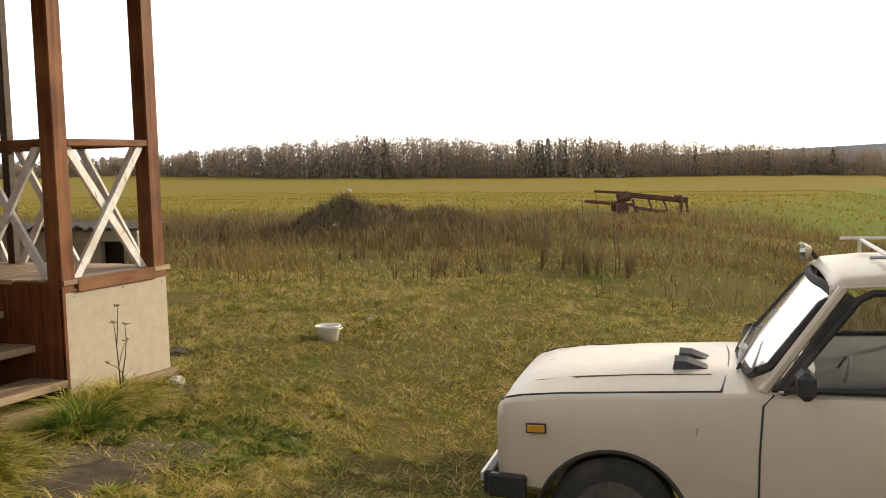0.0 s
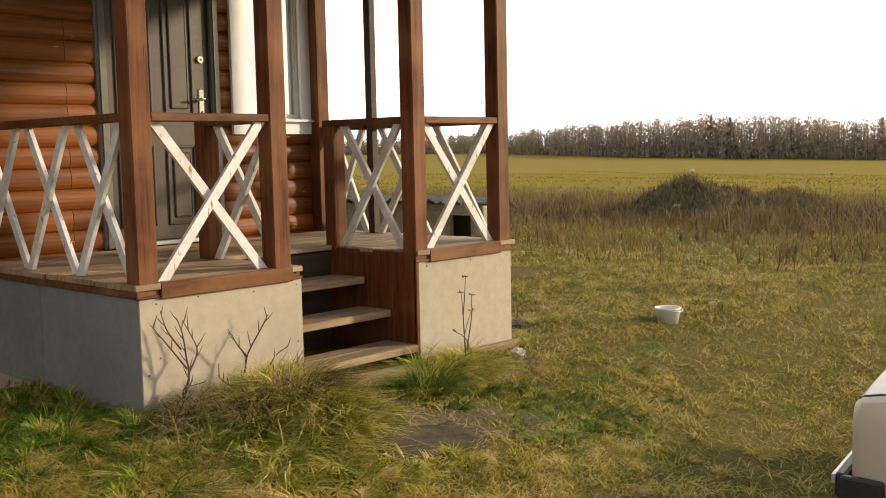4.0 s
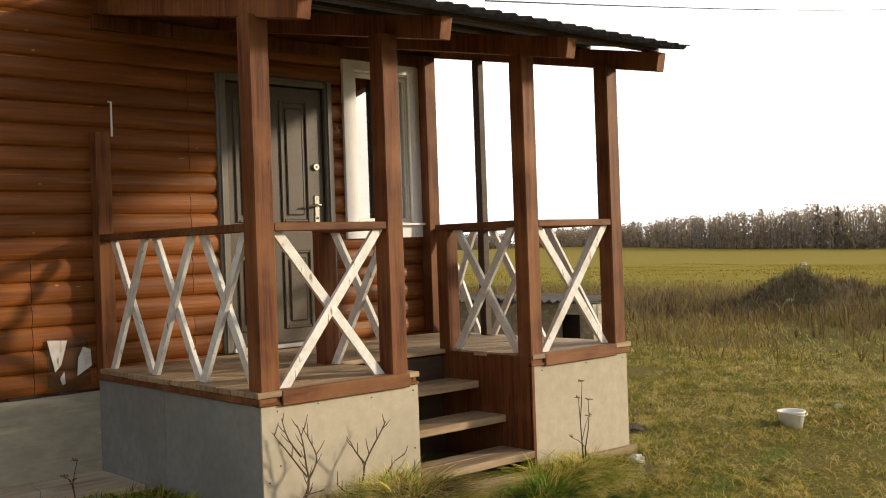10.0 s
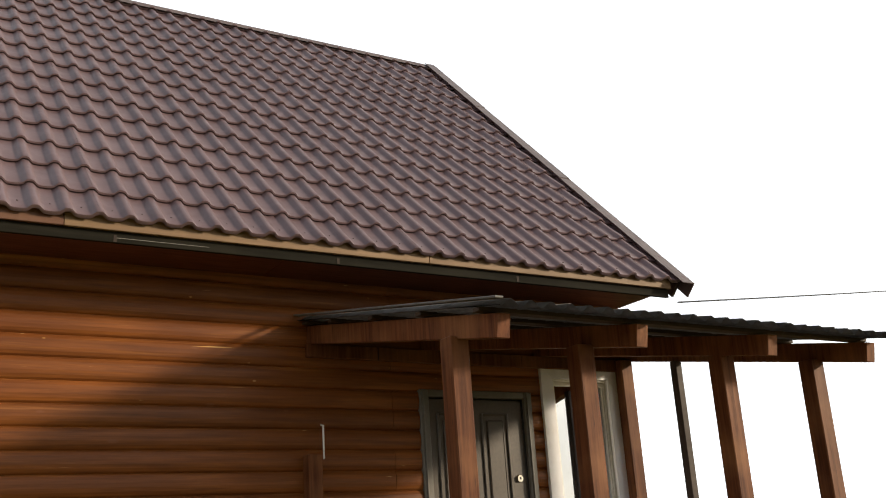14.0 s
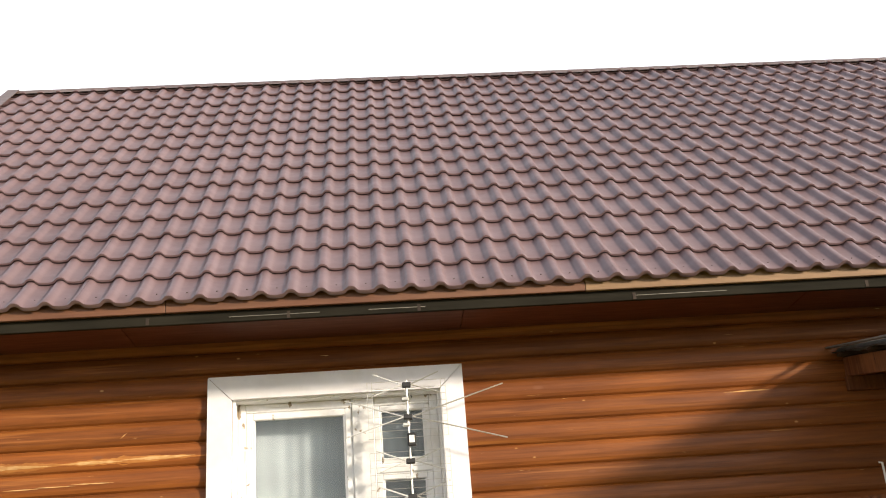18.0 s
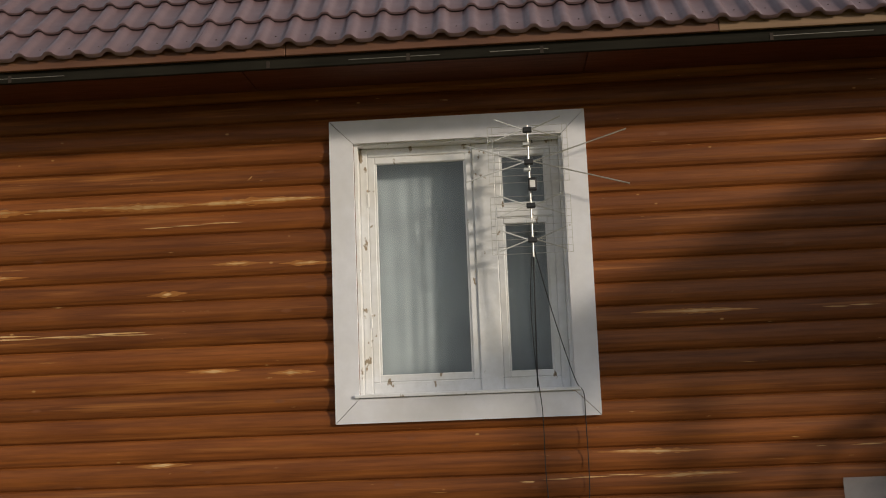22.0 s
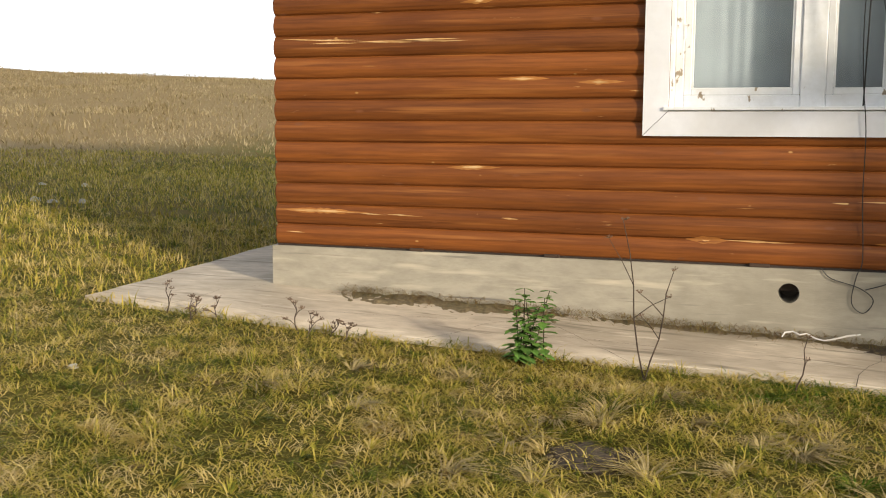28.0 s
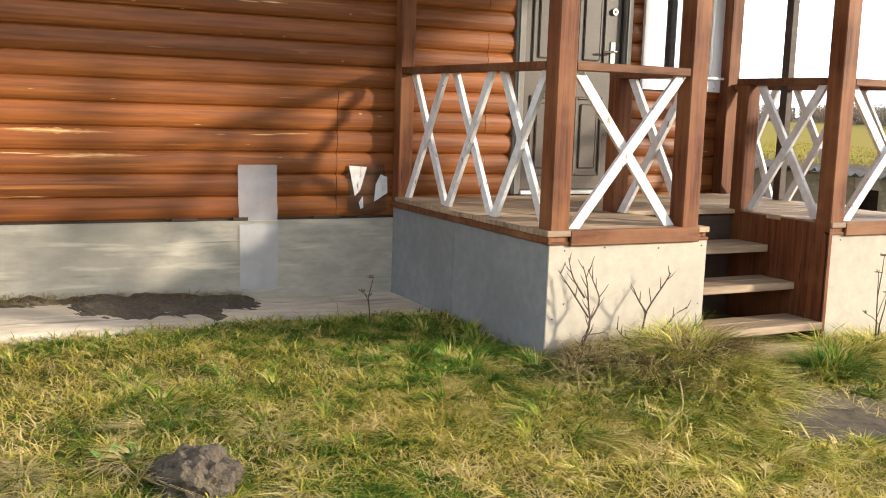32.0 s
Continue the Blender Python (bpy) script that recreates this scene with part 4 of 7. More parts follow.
# stair cheeks
part("stair_cheek", box(SX1, SX1 + 0.03, PY - 0.008, SY, -0.2, 0.688, 0.003), POST, porch, "brown painted stair side")
part("stair_cheek", box(SX0 - 0.03, SX0, PY + 0.013, SY, -0.2, 0.688, 0.003), POST, porch)
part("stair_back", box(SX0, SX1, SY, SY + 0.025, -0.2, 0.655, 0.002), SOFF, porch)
# steps
for y, z in ((-2.09, 0.075), (-1.835, 0.288), (-1.58, 0.497)):
    part("tread", box(SX0 + 0.002, SX1 - 0.002, y, y + 0.155, z - 0.048, z, 0.005), DECK, porch, "weathered plank step")
    part("tread", box(SX0 + 0.002, SX1 - 0.002, y + 0.16, y + 0.31, z - 0.048, z - 0.001, 0.005), DECK, porch)
part("step_sill", bar((SX0 - 0.03, -2.22, -0.030), (SX1 - 0.08, -2.21, -0.055), 0.06, 0.15), DECK, porch, "weathered plank lying at the foot of the steps")
# deck frame and boards
for b in ((PX0 + 0.012, SX0 - 0.03, PY + 0.012, PY + 0.06), (SX1 + 0.03, PX1 - 0.012, PY + 0.012, PY + 0.06), (PX0 + 0.012, PX1 - 0.012, SY + 0.03, SY + 0.08)):
    part("joist", box(*b, 0.50, 0.665, 0.003), POST, porch)
part("edge_board", box(PX0 - 0.022, PX0 - 0.001, PY - 0.02, -0.05, 0.628, 0.668, 0.004), RAIL, porch, "brown edge board under the deck")
for a, b in ((PX0 + 0.121, SX0 - 0.075), (SX1 + 0.128, PX1 - 0.131)):
    part("edge_board", box(a, b, PY - 0.022, PY + 0.02, 0.616, 0.700, 0.005), RAIL, porch)
for a, b in ((PX0 - 0.022, SX0), (SX1, PX1 + 0.02)):
    part("edge_strip", box(a, b, PY - 0.012, PY + 0.03, 0.624, 0.640, 0.002), RAIL, porch)
y = PY - 0.018
k = 0
rng = random.Random(11)
while y < -0.13:
    w = 0.14
    dz = rng.uniform(-0.002, 0.002)
    y1 = min(y + w - 0.006, -0.062)
    if y1 < SY + 0.02:
        spans = [(PX0 - 0.028, SX0 - 0.002), (SX1 + 0.002, PX1 + 0.025)]
    else:
        spans = [(PX0 - 0.028, PX1 + 0.025)]
    for a, b in spans:
        e = rng.uniform(-0.008, 0.008)
        part("deck_board", box(a + e, b + e, y, y1, DT - 0.032 + dz, DT + dz, 0.003), DECK, porch)
    y += w
# posts
TOPZ = lambda yy: 2.59 + 0.2 * (yy + 2.45)              # underside of the rafters
POSTS = {"a": (4.89, 5.01), "b": (5.775, 5.895), "c": (6.945, 7.065), "d": (7.82, 7.94)}
for xa, xb in POSTS.values():
    bm = bmesh.new()
    add_box(bm, xa, xb, PY - 0.004, PY + 0.116, 0.626, TOPZ(-2.0) + 0.004, 0.006)
    part("post", bm, POST, porch, "reddish-brown stained square post")
part("post", box(7.785, 7.905, -0.155, -0.04, DT, TOPZ(-0.1), 0.005), POST, porch)
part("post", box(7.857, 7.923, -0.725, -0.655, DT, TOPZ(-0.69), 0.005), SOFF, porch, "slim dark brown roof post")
part("half_post", box(4.882, 4.985, -0.145, -0.042, 0.645, 2.272, 0.005), POST, porch, "short wall post ending below the roof")
part("hook_rod", tube(((4.99, -0.16, 2.24), (4.99, -0.16, 2.47), (4.985, -0.13, 2.475)), 0.007), WHITE, porch, "white metal rod on the short post")
NEW = {"h": (5.865, 5.975, SY - 0.07, SY + 0.04), "g": (6.935, 7.045, SY - 0.075, SY + 0.035)}
for n in NEW.values():
    part("newel", box(*n, DT - 0.03, 1.545, 0.005), POST, porch, "low newel post at the head of the steps")
# handrails
RZ0, RZ1 = 1.543, 1.588
RW = 0.10
yr = PY + 0.05
for p, q, s in (((4.935, -0.145, 1.566), (4.935, PY + 0.117, 1.566), (1, 0, 0)),
                ((5.012, yr, 1.566), (5.773, yr, 1.566), (0, 1, 0)),
                ((7.067, yr, 1.566), (7.822, yr, 1.566), (0, 1, 0)),
                ((5.92, SY + 0.05, 1.567), (5.92, PY + 0.118, 1.567), (1, 0, 0)),
                ((6.99, SY + 0.05, 1.567), (6.99, PY + 0.118, 1.567), (1, 0, 0)),
                ((7.89, PY + 0.118, 1.566), (7.89, -0.742, 1.566), (1, 0, 0)),
                ((7.89, -0.638, 1.566), (7.89, -0.157, 1.566), (1, 0, 0))):
    part("handrail", bar(p, q, 0.045, RW, s, 0.004), RAIL, porch, "flat brown handrail")


def brace_pair(a, b, z0=DT + 0.004, z1=1.543):
    """Two white crossed boards between two upright places."""
    a, b = Vector((*a, 0)), Vector((*b, 0))
    d = (b - a).normalized()
    side = Vector((-d.y, d.x, 0))
    inset = d * 0.045
    for s, (p, q) in ((-1, (a, b)), (1, (b, a))):
        e = inset if p is a else -inset
        lo = p + e + side * s * 0.0135 + Vector((0, 0, z0))
        hi = q - e + side * s * 0.0135 + Vector((0, 0, z1))
        v = (hi - lo).normalized()
        bm = bmesh.new()
        across = v.cross(side).normalized()
        w, t = 0.055, 0.0125
        h = Vector((0, 0, 1))
        vs = []
        for end, zz in ((lo, z0), (hi, z1)):
            for i in (-1, 1):
                for j in (-1, 1):
                    c = end + across * i * w / 2 + side * j * t
                    c = c - v * ((c.z - zz) / v.z)          # cut level with deck and rail
                    vs.append(bm.verts.new(c))
        for f in ((0, 1, 3, 2), (4, 6, 7, 5), (0, 4, 5, 1), (2, 3, 7, 6), (0, 2, 6, 4), (1, 5, 7, 3)):
            bm.faces.new([vs[k] for k in f])
        bmesh.ops.recalc_face_normals(bm, faces=bm.faces)
        part("brace", bm, BRACE, porch, "white painted diagonal brace")


for k in range(3):                                     # side next to the window wall
    y0, y1 = -0.19, PY + 0.10
    brace_pair((4.935, y0 + (y1 - y0) * k / 3), (4.935, y0 + (y1 - y0) * (k + 1) / 3))
brace_pair((5.012, yr), (5.773, yr))
brace_pair((7.067, yr), (7.822, yr))
brace_pair((5.92, SY - 0.072), (5.92, PY + 0.118))
brace_pair((6.99, SY - 0.077), (6.99, PY + 0.118))
for k in range(2):
    y0, y1 = -0.742, PY + 0.118
    brace_pair((7.89, y0 + (y1 - y0) * k / 2), (7.89, y0 + (y1 - y0) * (k + 1) / 2))
brace_pair((7.89, -0.157), (7.89, -0.638))

# lean-to roof: rafters, battens, corrugated sheets
for xc in (4.975, 5.925, 6.99, 7.93):
    a, b = Vector((xc, -2.47, TOPZ(-2.47) + 0.066)), Vector((xc, -0.045, TOPZ(-0.045) + 0.066))
    part("rafter", bar(a, b, 0.13, 0.085, (1, 0, 0), 0.004), POST, porch, "brown rafter with a sawn end")
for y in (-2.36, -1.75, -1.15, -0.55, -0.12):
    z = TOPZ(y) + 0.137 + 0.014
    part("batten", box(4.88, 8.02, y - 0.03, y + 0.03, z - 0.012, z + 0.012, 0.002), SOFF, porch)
CW = 0.13
for i in range(3):                                     # three overlapping sheets
    xa, xb = 4.86 + i * 1.06, 4.86 + (i + 1) * 1.06 + 0.04
    bm = bmesh.new()
    rows = []
    y_front = -2.60 + (0.0, 0.015, -0.01)[i]
    for y in (y_front, -1.6, -0.8, -0.045):
        row = []
        for j in range(57):
            x = xa + (xb - xa) * j / 56
            z = TOPZ(y) + 0.137 + 0.048 + 0.021 * math.cos(math.tau * x / CW) + 0.004 * (i % 2)
            row.append(bm.verts.new((x, y, z)))
        rows.append(row)
    for r, s in zip(rows, rows[1:]):
        for j in range(56):
            bm.faces.new((r[j], r[j + 1], s[j + 1], s[j]))
    ret = bmesh.ops.solidify(bm, geom=bm.faces[:], thickness=0.007)
    smooth(part("roof_sheet", bm, SHEET, porch, "grey corrugated roof sheet"))
part("edge_flashing", bar((4.855, -2.62, TOPZ(-2.62) + 0.205), (4.855, -0.05, TOPZ(-0.05) + 0.205), 0.012, 0.05, (1, 0, 0), 0.002), SHEET, porch, "thin grey edge strip")
part("wall_plate", box(4.92, 7.90, -0.085, -0.04, TOPZ(-0.06) - 0.10, TOPZ(-0.06) - 0.002, 0.004), POST, porch)


# ---------------------------------------------------------------- parked car
CAR = pose(7.99, -4.65, -0.84, 0, 0, -80.9)
car = empty("car", "old cream saloon car parked on the grass", "car")
car.matrix_world = CAR


def lerp_row(rows, x):
    for a, b in zip(rows, rows[1:]):
        if x <= b[0]:
            k = (x - a[0]) / (b[0] - a[0])
            k = k * k * (3 - 2 * k) * 0.4 + k * 0.6
            return [p + (q - p) * k for p, q in zip(a[1:], b[1:])]
    return list(rows[-1][1:])


#             x     half   belt   crown  sill
CAR_ROWS = [(0.07, 0.72, 0.860, 0.010, 0.44), (0.11, 0.76, 0.897, 0.03, 0.42), (0.22, 0.79, 0.922, 0.05, 0.40),
            (0.45, 0.81, 0.943, 0.065, 0.38), (0.90, 0.82, 0.962, 0.075, 0.37), (1.27, 0.82, 0.975, 0.07, 0.36), (1.46, 0.825, 0.985, 0.045, 0.36),
            (1.90, 0.825, 0.990, 0.0, 0.36), (2.80, 0.82, 0.990, 0.0, 0.36), (3.30, 0.81, 0.985, 0.02, 0.38), (3.55, 0.79, 0.96, 0.02, 0.40), (3.64, 0.76, 0.90, 0.01, 0.44)]


def car_section(x):
    w, zb, cr, zs = lerp_row(CAR_ROWS, x)
    half = [(w - 0.07, zs), (w - 0.012, zs + 0.04), (w + 0.002, zs + 0.14), (w + 0.004, 0.66), (w - 0.002, 0.80), (w - 0.016, zb - 0.05), (w - 0.026, zb - 0.02),
            (w - 0.05, zb - 0.004), (w - 0.085, zb + 0.002), (w * 0.78, zb + cr * 0.35), (w * 0.62, zb + cr * 0.62), (w * 0.55, zb + cr * 0.80), (w * 0.25, zb + cr * 0.97), (0.0, zb + cr)]
    return [(-l, z) for l, z in half] + [(l, z) for l, z in half[-2::-1]]


bm = bmesh.new()
xs = [0.07, 0.085, 0.11, 0.15, 0.22, 0.30, 0.38] + [0.45 + 0.09 * i for i in range(34)] + [3.48, 3.55, 3.60, 3.64]
rings = [[bm.verts.new((x, y, z)) for y, z in car_section(x)] for x in xs]
for r, s in zip(rings, rings[1:]):
    for k in range(len(r)):
        j = (k + 1) % len(r)
        bm.faces.new((r[k], r[j], s[j], s[k]))
bm.faces.new(rings[0][::-1])
bm.faces.new(rings[-1])
bmesh.ops.recalc_face_normals(bm, faces=bm.faces)
body = part("body", bm, CARP, car, "cream painted body with rust spots")
# round wheel openings
cut = bmesh.new()
for ax in (0.70, 2.90):
    for s in (-1, 1):
        add_tube(cut, ((ax, s * 0.52, 0.255), (ax, s * 1.0, 0.255)), (0.40, 0.40), 32)
cutter = part("cutter", cut, BLACK)
cutter.matrix_world = CAR
mod = body.modifiers.new("arches", "BOOLEAN")
mod.object, mod.operation, mod.solver = cutter, "DIFFERENCE", "EXACT"
bpy.context.view_layer.update()
done = bpy.data.meshes.new_from_object(body.evaluated_get(bpy.context.evaluated_depsgraph_get()))
body.modifiers.clear()
body.data = done
bpy.data.objects.remove(cutter)
for f in body.data.polygons:
    f.use_smooth = True
body.data.set_sharp_from_angle(angle=radians(32))
for ax in (0.70, 2.90):
    for s in (-1, 1):
        pts = [(ax + 0.405 * math.cos(a), s * 0.818, 0.255 + 0.405 * math.sin(a)) for a in [math.pi * k / 20 for k in range(21)]]
        part("arch_lip", add_tube(bmesh.new(), pts, [0.013] * 21, 6), RUBBER, car, "black wheel arch edge")
        wheel = part("wheel", add_tube(bmesh.new(), ((ax, s * 0.60, 0.27), (ax, s * 0.63, 0.27), (ax, s * 0.76, 0.27), (ax, s * 0.785, 0.27)), (0.315, 0.342, 0.342, 0.315), 40), RUBBER, car)
        rim = part("rim", add_tube(bmesh.new(), ((ax, s * 0.75, 0.27), (ax, s * 0.787, 0.27), (ax, s * 0.790, 0.27)), (0.215, 0.215, 0.19), 32), DIRTY, wheel, "dull dirty steel rim")
        part("hub_cap", add_tube(bmesh.new(), ((ax, s * 0.785, 0.27), (ax, s * 0.80, 0.27)), (0.07, 0.05), 16), BLACK, wheel)
# seams: bonnet edge, door front, bonnet rear
for s in (-1, 1):
    part("bonnet_seam", add_tube(bmesh.new(), [(x, s * (lerp_row(CAR_ROWS, x)[0] - 0.088), lerp_row(CAR_ROWS, x)[1] + 0.005) for x in (0.09, 0.12, 0.2, 0.3, 0.45, 0.6, 0.9, 1.1, 1.27)], [0.0062] * 9, 5), BLACK, car)
    part("bonnet_crease", add_tube(bmesh.new(), [(x, s * (lerp_row(CAR_ROWS, x)[0] * 0.60), lerp_row(CAR_ROWS, x)[1] + lerp_row(CAR_ROWS, x)[2] * 0.66) for x in (0.25, 0.5, 0.9, 1.22)], [0.003, 0.006, 0.006, 0.004], 5), RUST, car, "dark line along the bonnet crease")
    part("door_seam", add_tube(bmesh.new(), [(1.53, s * 0.80, 0.985), (1.475, s * 0.815, 0.93), (1.465, s * 0.824, 0.80), (1.455, s * 0.83, 0.66), (1.45, s * 0.826, 0.42)], [0.006] * 5, 5), BLACK, car)
    part("belt_strip", add_tube(bmesh.new(), [(1.55, s * 0.79, 0.998), (2.2, s * 0.79, 1.004), (2.95, s * 0.79, 1.004)], [0.009] * 3, 6), ALU, car, "bright window strip")
part("bonnet_rear_seam", add_tube(bmesh.new(), [(1.27 + 0.05 * (1 - (l / 0.72) ** 2), l, lerp_row(CAR_ROWS, 1.27)[1] + 0.058 * (1 - (l / 0.74) ** 2) + 0.008) for l in [-0.72 + 0.12 * k for k in range(13)]], [0.006] * 13, 5), BLACK, car)
# bumper
bmp = bmesh.new()
for a, b in (((0.02, -0.76), (0.02, 0.76)), ((0.03, -0.775), (0.24, -0.815)), ((0.03, 0.775), (0.24, 0.815))):
    add_bar(bmp, (*a, 0.44), (*b, 0.44), 0.13, 0.055, (1, 0, 0) if a[0] == b[0] else (0, 1, 0), 0.012)
part("bumper", bmp, BLACK, car, "black front bumper")
part("bumper_strip", bar((-0.012, -0.77, 0.475), (-0.012, 0.77, 0.475), 0.05, 0.02, (1, 0, 0)), ALU, car)
for s in (-1, 1):
    part("side_indicator", box(0.255, 0.35, *sorted((s * 0.808, s * 0.828)), 0.750, 0.790, 0.004), AMBER, car, "amber side indicator")
    part("indicator_rim", box(0.248, 0.357, *sorted((s * 0.806, s * 0.821)), 0.743, 0.797, 0.003), BLACK, car)
# bonnet scoops
for l, x in ((-0.33, 1.02), (-0.09, 1.04)):
    bm = bmesh.new()
    z = lerp_row(CAR_ROWS, x)[1] + 0.062
    ends = []
    for e, h, w in ((x, 0.075, 0.085), (x + 0.07, 0.07, 0.088), (x + 0.19, 0.014, 0.085)):
        ends.append([bm.verts.new((e - (0.012 if k in (0, 4) else 0), l + a * w, z - 0.01 + b * h)) for k, (a, b) in enumerate(((-1, 0), (-0.86, 0.75), (0, 1), (0.86, 0.75), (1, 0)))])
    for r, q in zip(ends, ends[1:]):
        for k in range(4):
            bm.faces.new((r[k], r[k + 1], q[k + 1], q[k]))
    bm.faces.new(ends[0])
    part("bonnet_scoop", bm, BLACK, car, "black plastic bonnet scoop")
# cabin: roof, pillars, glass
WB, WT = (1.45, 0.705, 1.03), (1.84, 0.61, 1.505)
RB, RT = (3.55, 0.70, 1.03), (3.25, 0.60, 1.50)
bm = bmesh.new()
rows = []
for x, w, z in ((1.81, 0.615, 1.505), (1.88, 0.635, 1.545), (2.10, 0.645, 1.565), (2.70, 0.645, 1.565), (3.15, 0.635, 1.545), (3.27, 0.61, 1.50)):
    rows.append([bm.verts.new((x, y * w, z + dz)) for y, dz in ((-1, -0.035), (-0.975, 0.0), (-0.9, 0.018), (-0.5, 0.038), (0, 0.045), (0.5, 0.038), (0.9, 0.018), (0.975, 0.0), (1, -0.035))])
for r, s in zip(rows, rows[1:]):
    for k in range(8):
        bm.faces.new((r[k], r[k + 1], s[k + 1], s[k]))
bmesh.ops.recalc_face_normals(bm, faces=bm.faces)
if sum(f.normal.z for f in bm.faces) < 0:
    bmesh.ops.reverse_faces(bm, faces=bm.faces)
bmesh.ops.solidify(bm, geom=bm.faces[:], thickness=0.02)
smooth(part("roof", bm, CARP, car, "cream painted roof"))
for s in (-1, 1):
    for p, q, w in (((WB[0] + 0.02, s * 0.755, 0.985), (WT[0] + 0.04, s * 0.637, 1.52), 0.05), ((2.52, s * 0.765, 0.99), (2.50, s * 0.64, 1.53), 0.06), ((RB[0] - 0.05, s * 0.735, 0.98), (RT[0], s * 0.62, 1.52), 0.16)):
        part("pillar", bar(p, q, w, 0.045, (0.0, 1, 0.3), 0.012), CARP, car)
    part("door_frame", bar((1.555, s * 0.775, 0.99), (1.915, s * 0.648, 1.475), 0.06, 0.03, (0, 1, 0.3), 0.006), RUBBER, car, "black door window frame")
    part("gutter", add_tube(bmesh.new(), [(1.80, s * 0.64, 1.46), (1.87, s * 0.65, 1.515), (2.2, s * 0.66, 1.535), (2.9, s * 0.655, 1.53), (3.24, s * 0.63, 1.48)], [0.010] * 5, 6), CARP, car)
    # front side window with its black surround
    corners = [(1.575, s * 0.785, 1.01), (2.49, s * 0.792, 1.01), (2.47, s * 0.655, 1.495), (2.02, s * 0.652, 1.490), (1.945, s * 0.655, 1.455)]
    bm = bmesh.new()
    bm.faces.new([bm.verts.new(c) for c in corners])
    g = part("side_glass", bm, CARGLASS, car)
    g.visible_shadow = False
    part("window_seal", add_tube(bmesh.new(), [*corners, corners[0]], [0.021] * 6, 6), RUBBER, car)
    corners = [(2.56, s * 0.79, 1.01), (3.40, s * 0.775, 1.01), (3.20, s * 0.645, 1.48), (2.54, s * 0.655, 1.495)]
    bm = bmesh.new()
    bm.faces.new([bm.verts.new(c) for c in corners])
    g = part("side_glass", bm, CARGLASS, car)
    g.visible_shadow = False
    part("window_seal", add_tube(bmesh.new(), [*corners, corners[0]], [0.017] * 5, 6), RUBBER, car)
for name, (xb, wb, zb), (xt, wt, zt), bow in (("windscreen", WB, WT, -0.07), ("rear_glass", RB, RT, 0.06)):
    bm = bmesh.new()
    grid = [[bm.verts.new((xb + (xt - xb) * j / 6 + bow * (1 - (i / 5 - 1) ** 2), (i / 5 - 1) * (wb + (wt - wb) * j / 6) * 0.985, zb + (zt - zb) * j / 6)) for i in range(11)] for j in range(7)]
    for r, s in zip(grid, grid[1:]):
        for k in range(10):
            bm.faces.new((r[k], r[k + 1], s[k + 1], s[k]))
    for j, d in ((0, 0.055), (6, -0.045)):
        for i, k in ((0, 1.0), (10, 1.0), (1, 0.25), (9, 0.25)):
            grid[j][i].co.z += d * k
    ring = [v.co.copy() for v in grid[0]] + [r[-1].co.copy() for r in grid[1:]] + [v.co.copy() for v in grid[-1][-2::-1]] + [r[0].co.copy() for r in grid[-2::-1]]
    g = smooth(part(name, bm, DUSTY, car, "dusty curved glass mirroring the pale sky"))
    g.visible_shadow = False
    part("rubber_seal", add_tube(bmesh.new(), ring, [0.026] * len(ring), 6), RUBBER, car)
# cabin inside
bm = bmesh.new()
add_box(bm, 1.45, 3.3, -0.72, 0.72, 0.42, 0.47)
add_box(bm, 1.48, 1.75, -0.70, 0.70, 0.78, 1.01, 0.03)
part("dashboard", bm, BLACK, car)
# added plate over the closed body, coloured black for the unlit cabin
part("cabin_lining", box(1.52, 3.42, -0.745, 0.745, 0.985, 1.0, 0.004), RUBBER, car, "added dark plate standing in for the unlit cabin")
for s in (-0.36, 0.36):
    part("seat", box(2.10, 2.62, s - 0.25, s + 0.25, 0.47, 0.66, 0.05), RUBBER, car)
    part("backrest", bar((2.55, s, 0.60), (2.78, s, 1.22), 0.14, 0.52, (0, 1, 0), 0.04), RUBBER, car)
part("rear_bench", box(2.98, 3.3, -0.62, 0.62, 0.47, 1.20, 0.06), RUBBER, car)
part("steering_wheel", add_tube(bmesh.new(), [(1.86 + 0.07 * math.sin(a), -0.36 + 0.19 * math.cos(a), 0.93 + 0.17 * math.sin(a)) for a in [math.tau * k / 24 for k in range(25)]], [0.009] * 25, 6), SHEET, car)
# mirror, wipers, roof rack, lamp
part("door_mirror", bar((1.67, -0.92, 1.00), (1.67, -0.92, 1.14), 0.19, 0.09, (1, 0, 0), 0.03), BLACK, car, "black door mirror")
part("mirror_arm", tube(((1.68, -0.80, 1.01), (1.69, -0.89, 1.04)), 0.012), BLACK, car)
for l in (-0.38, 0.10):
    part("wiper", add_tube(bmesh.new(), ((1.36, l, 1.03), (1.37, l + 0.02, 1.06), (1.43, l + 0.16, 1.13)), (0.010, 0.008, 0.004), 5), BLACK, car)
    part("wiper_blade", add_tube(bmesh.new(), ((1.375, l - 0.02, 1.065), (1.47, l + 0.24, 1.17)), (0.006, 0.006), 5), BLACK, car)
part("cloth_tie", add_tube(bmesh.new(), ((1.36, -0.36, 1.05), (1.39, -0.33, 1.13), (1.40, -0.30, 1.15), (1.37, -0.31, 1.09)), (0.010, 0.016, 0.020, 0.010), 6), BRACE, car, "pale rag tied to the wiper")
for x in (2.12, 2.82):
    part("rack_bar", tube(((x, -0.68, 1.66), (x, 0.68, 1.66)), 0.012), ALU, car, "steel roof rack bar")
    for s in (-1, 1):
        part("rack_foot", bar((x, s * 0.66, 1.53), (x, s * 0.66, 1.67), 0.03, 0.02, (1, 0, 0)), ALU, car)
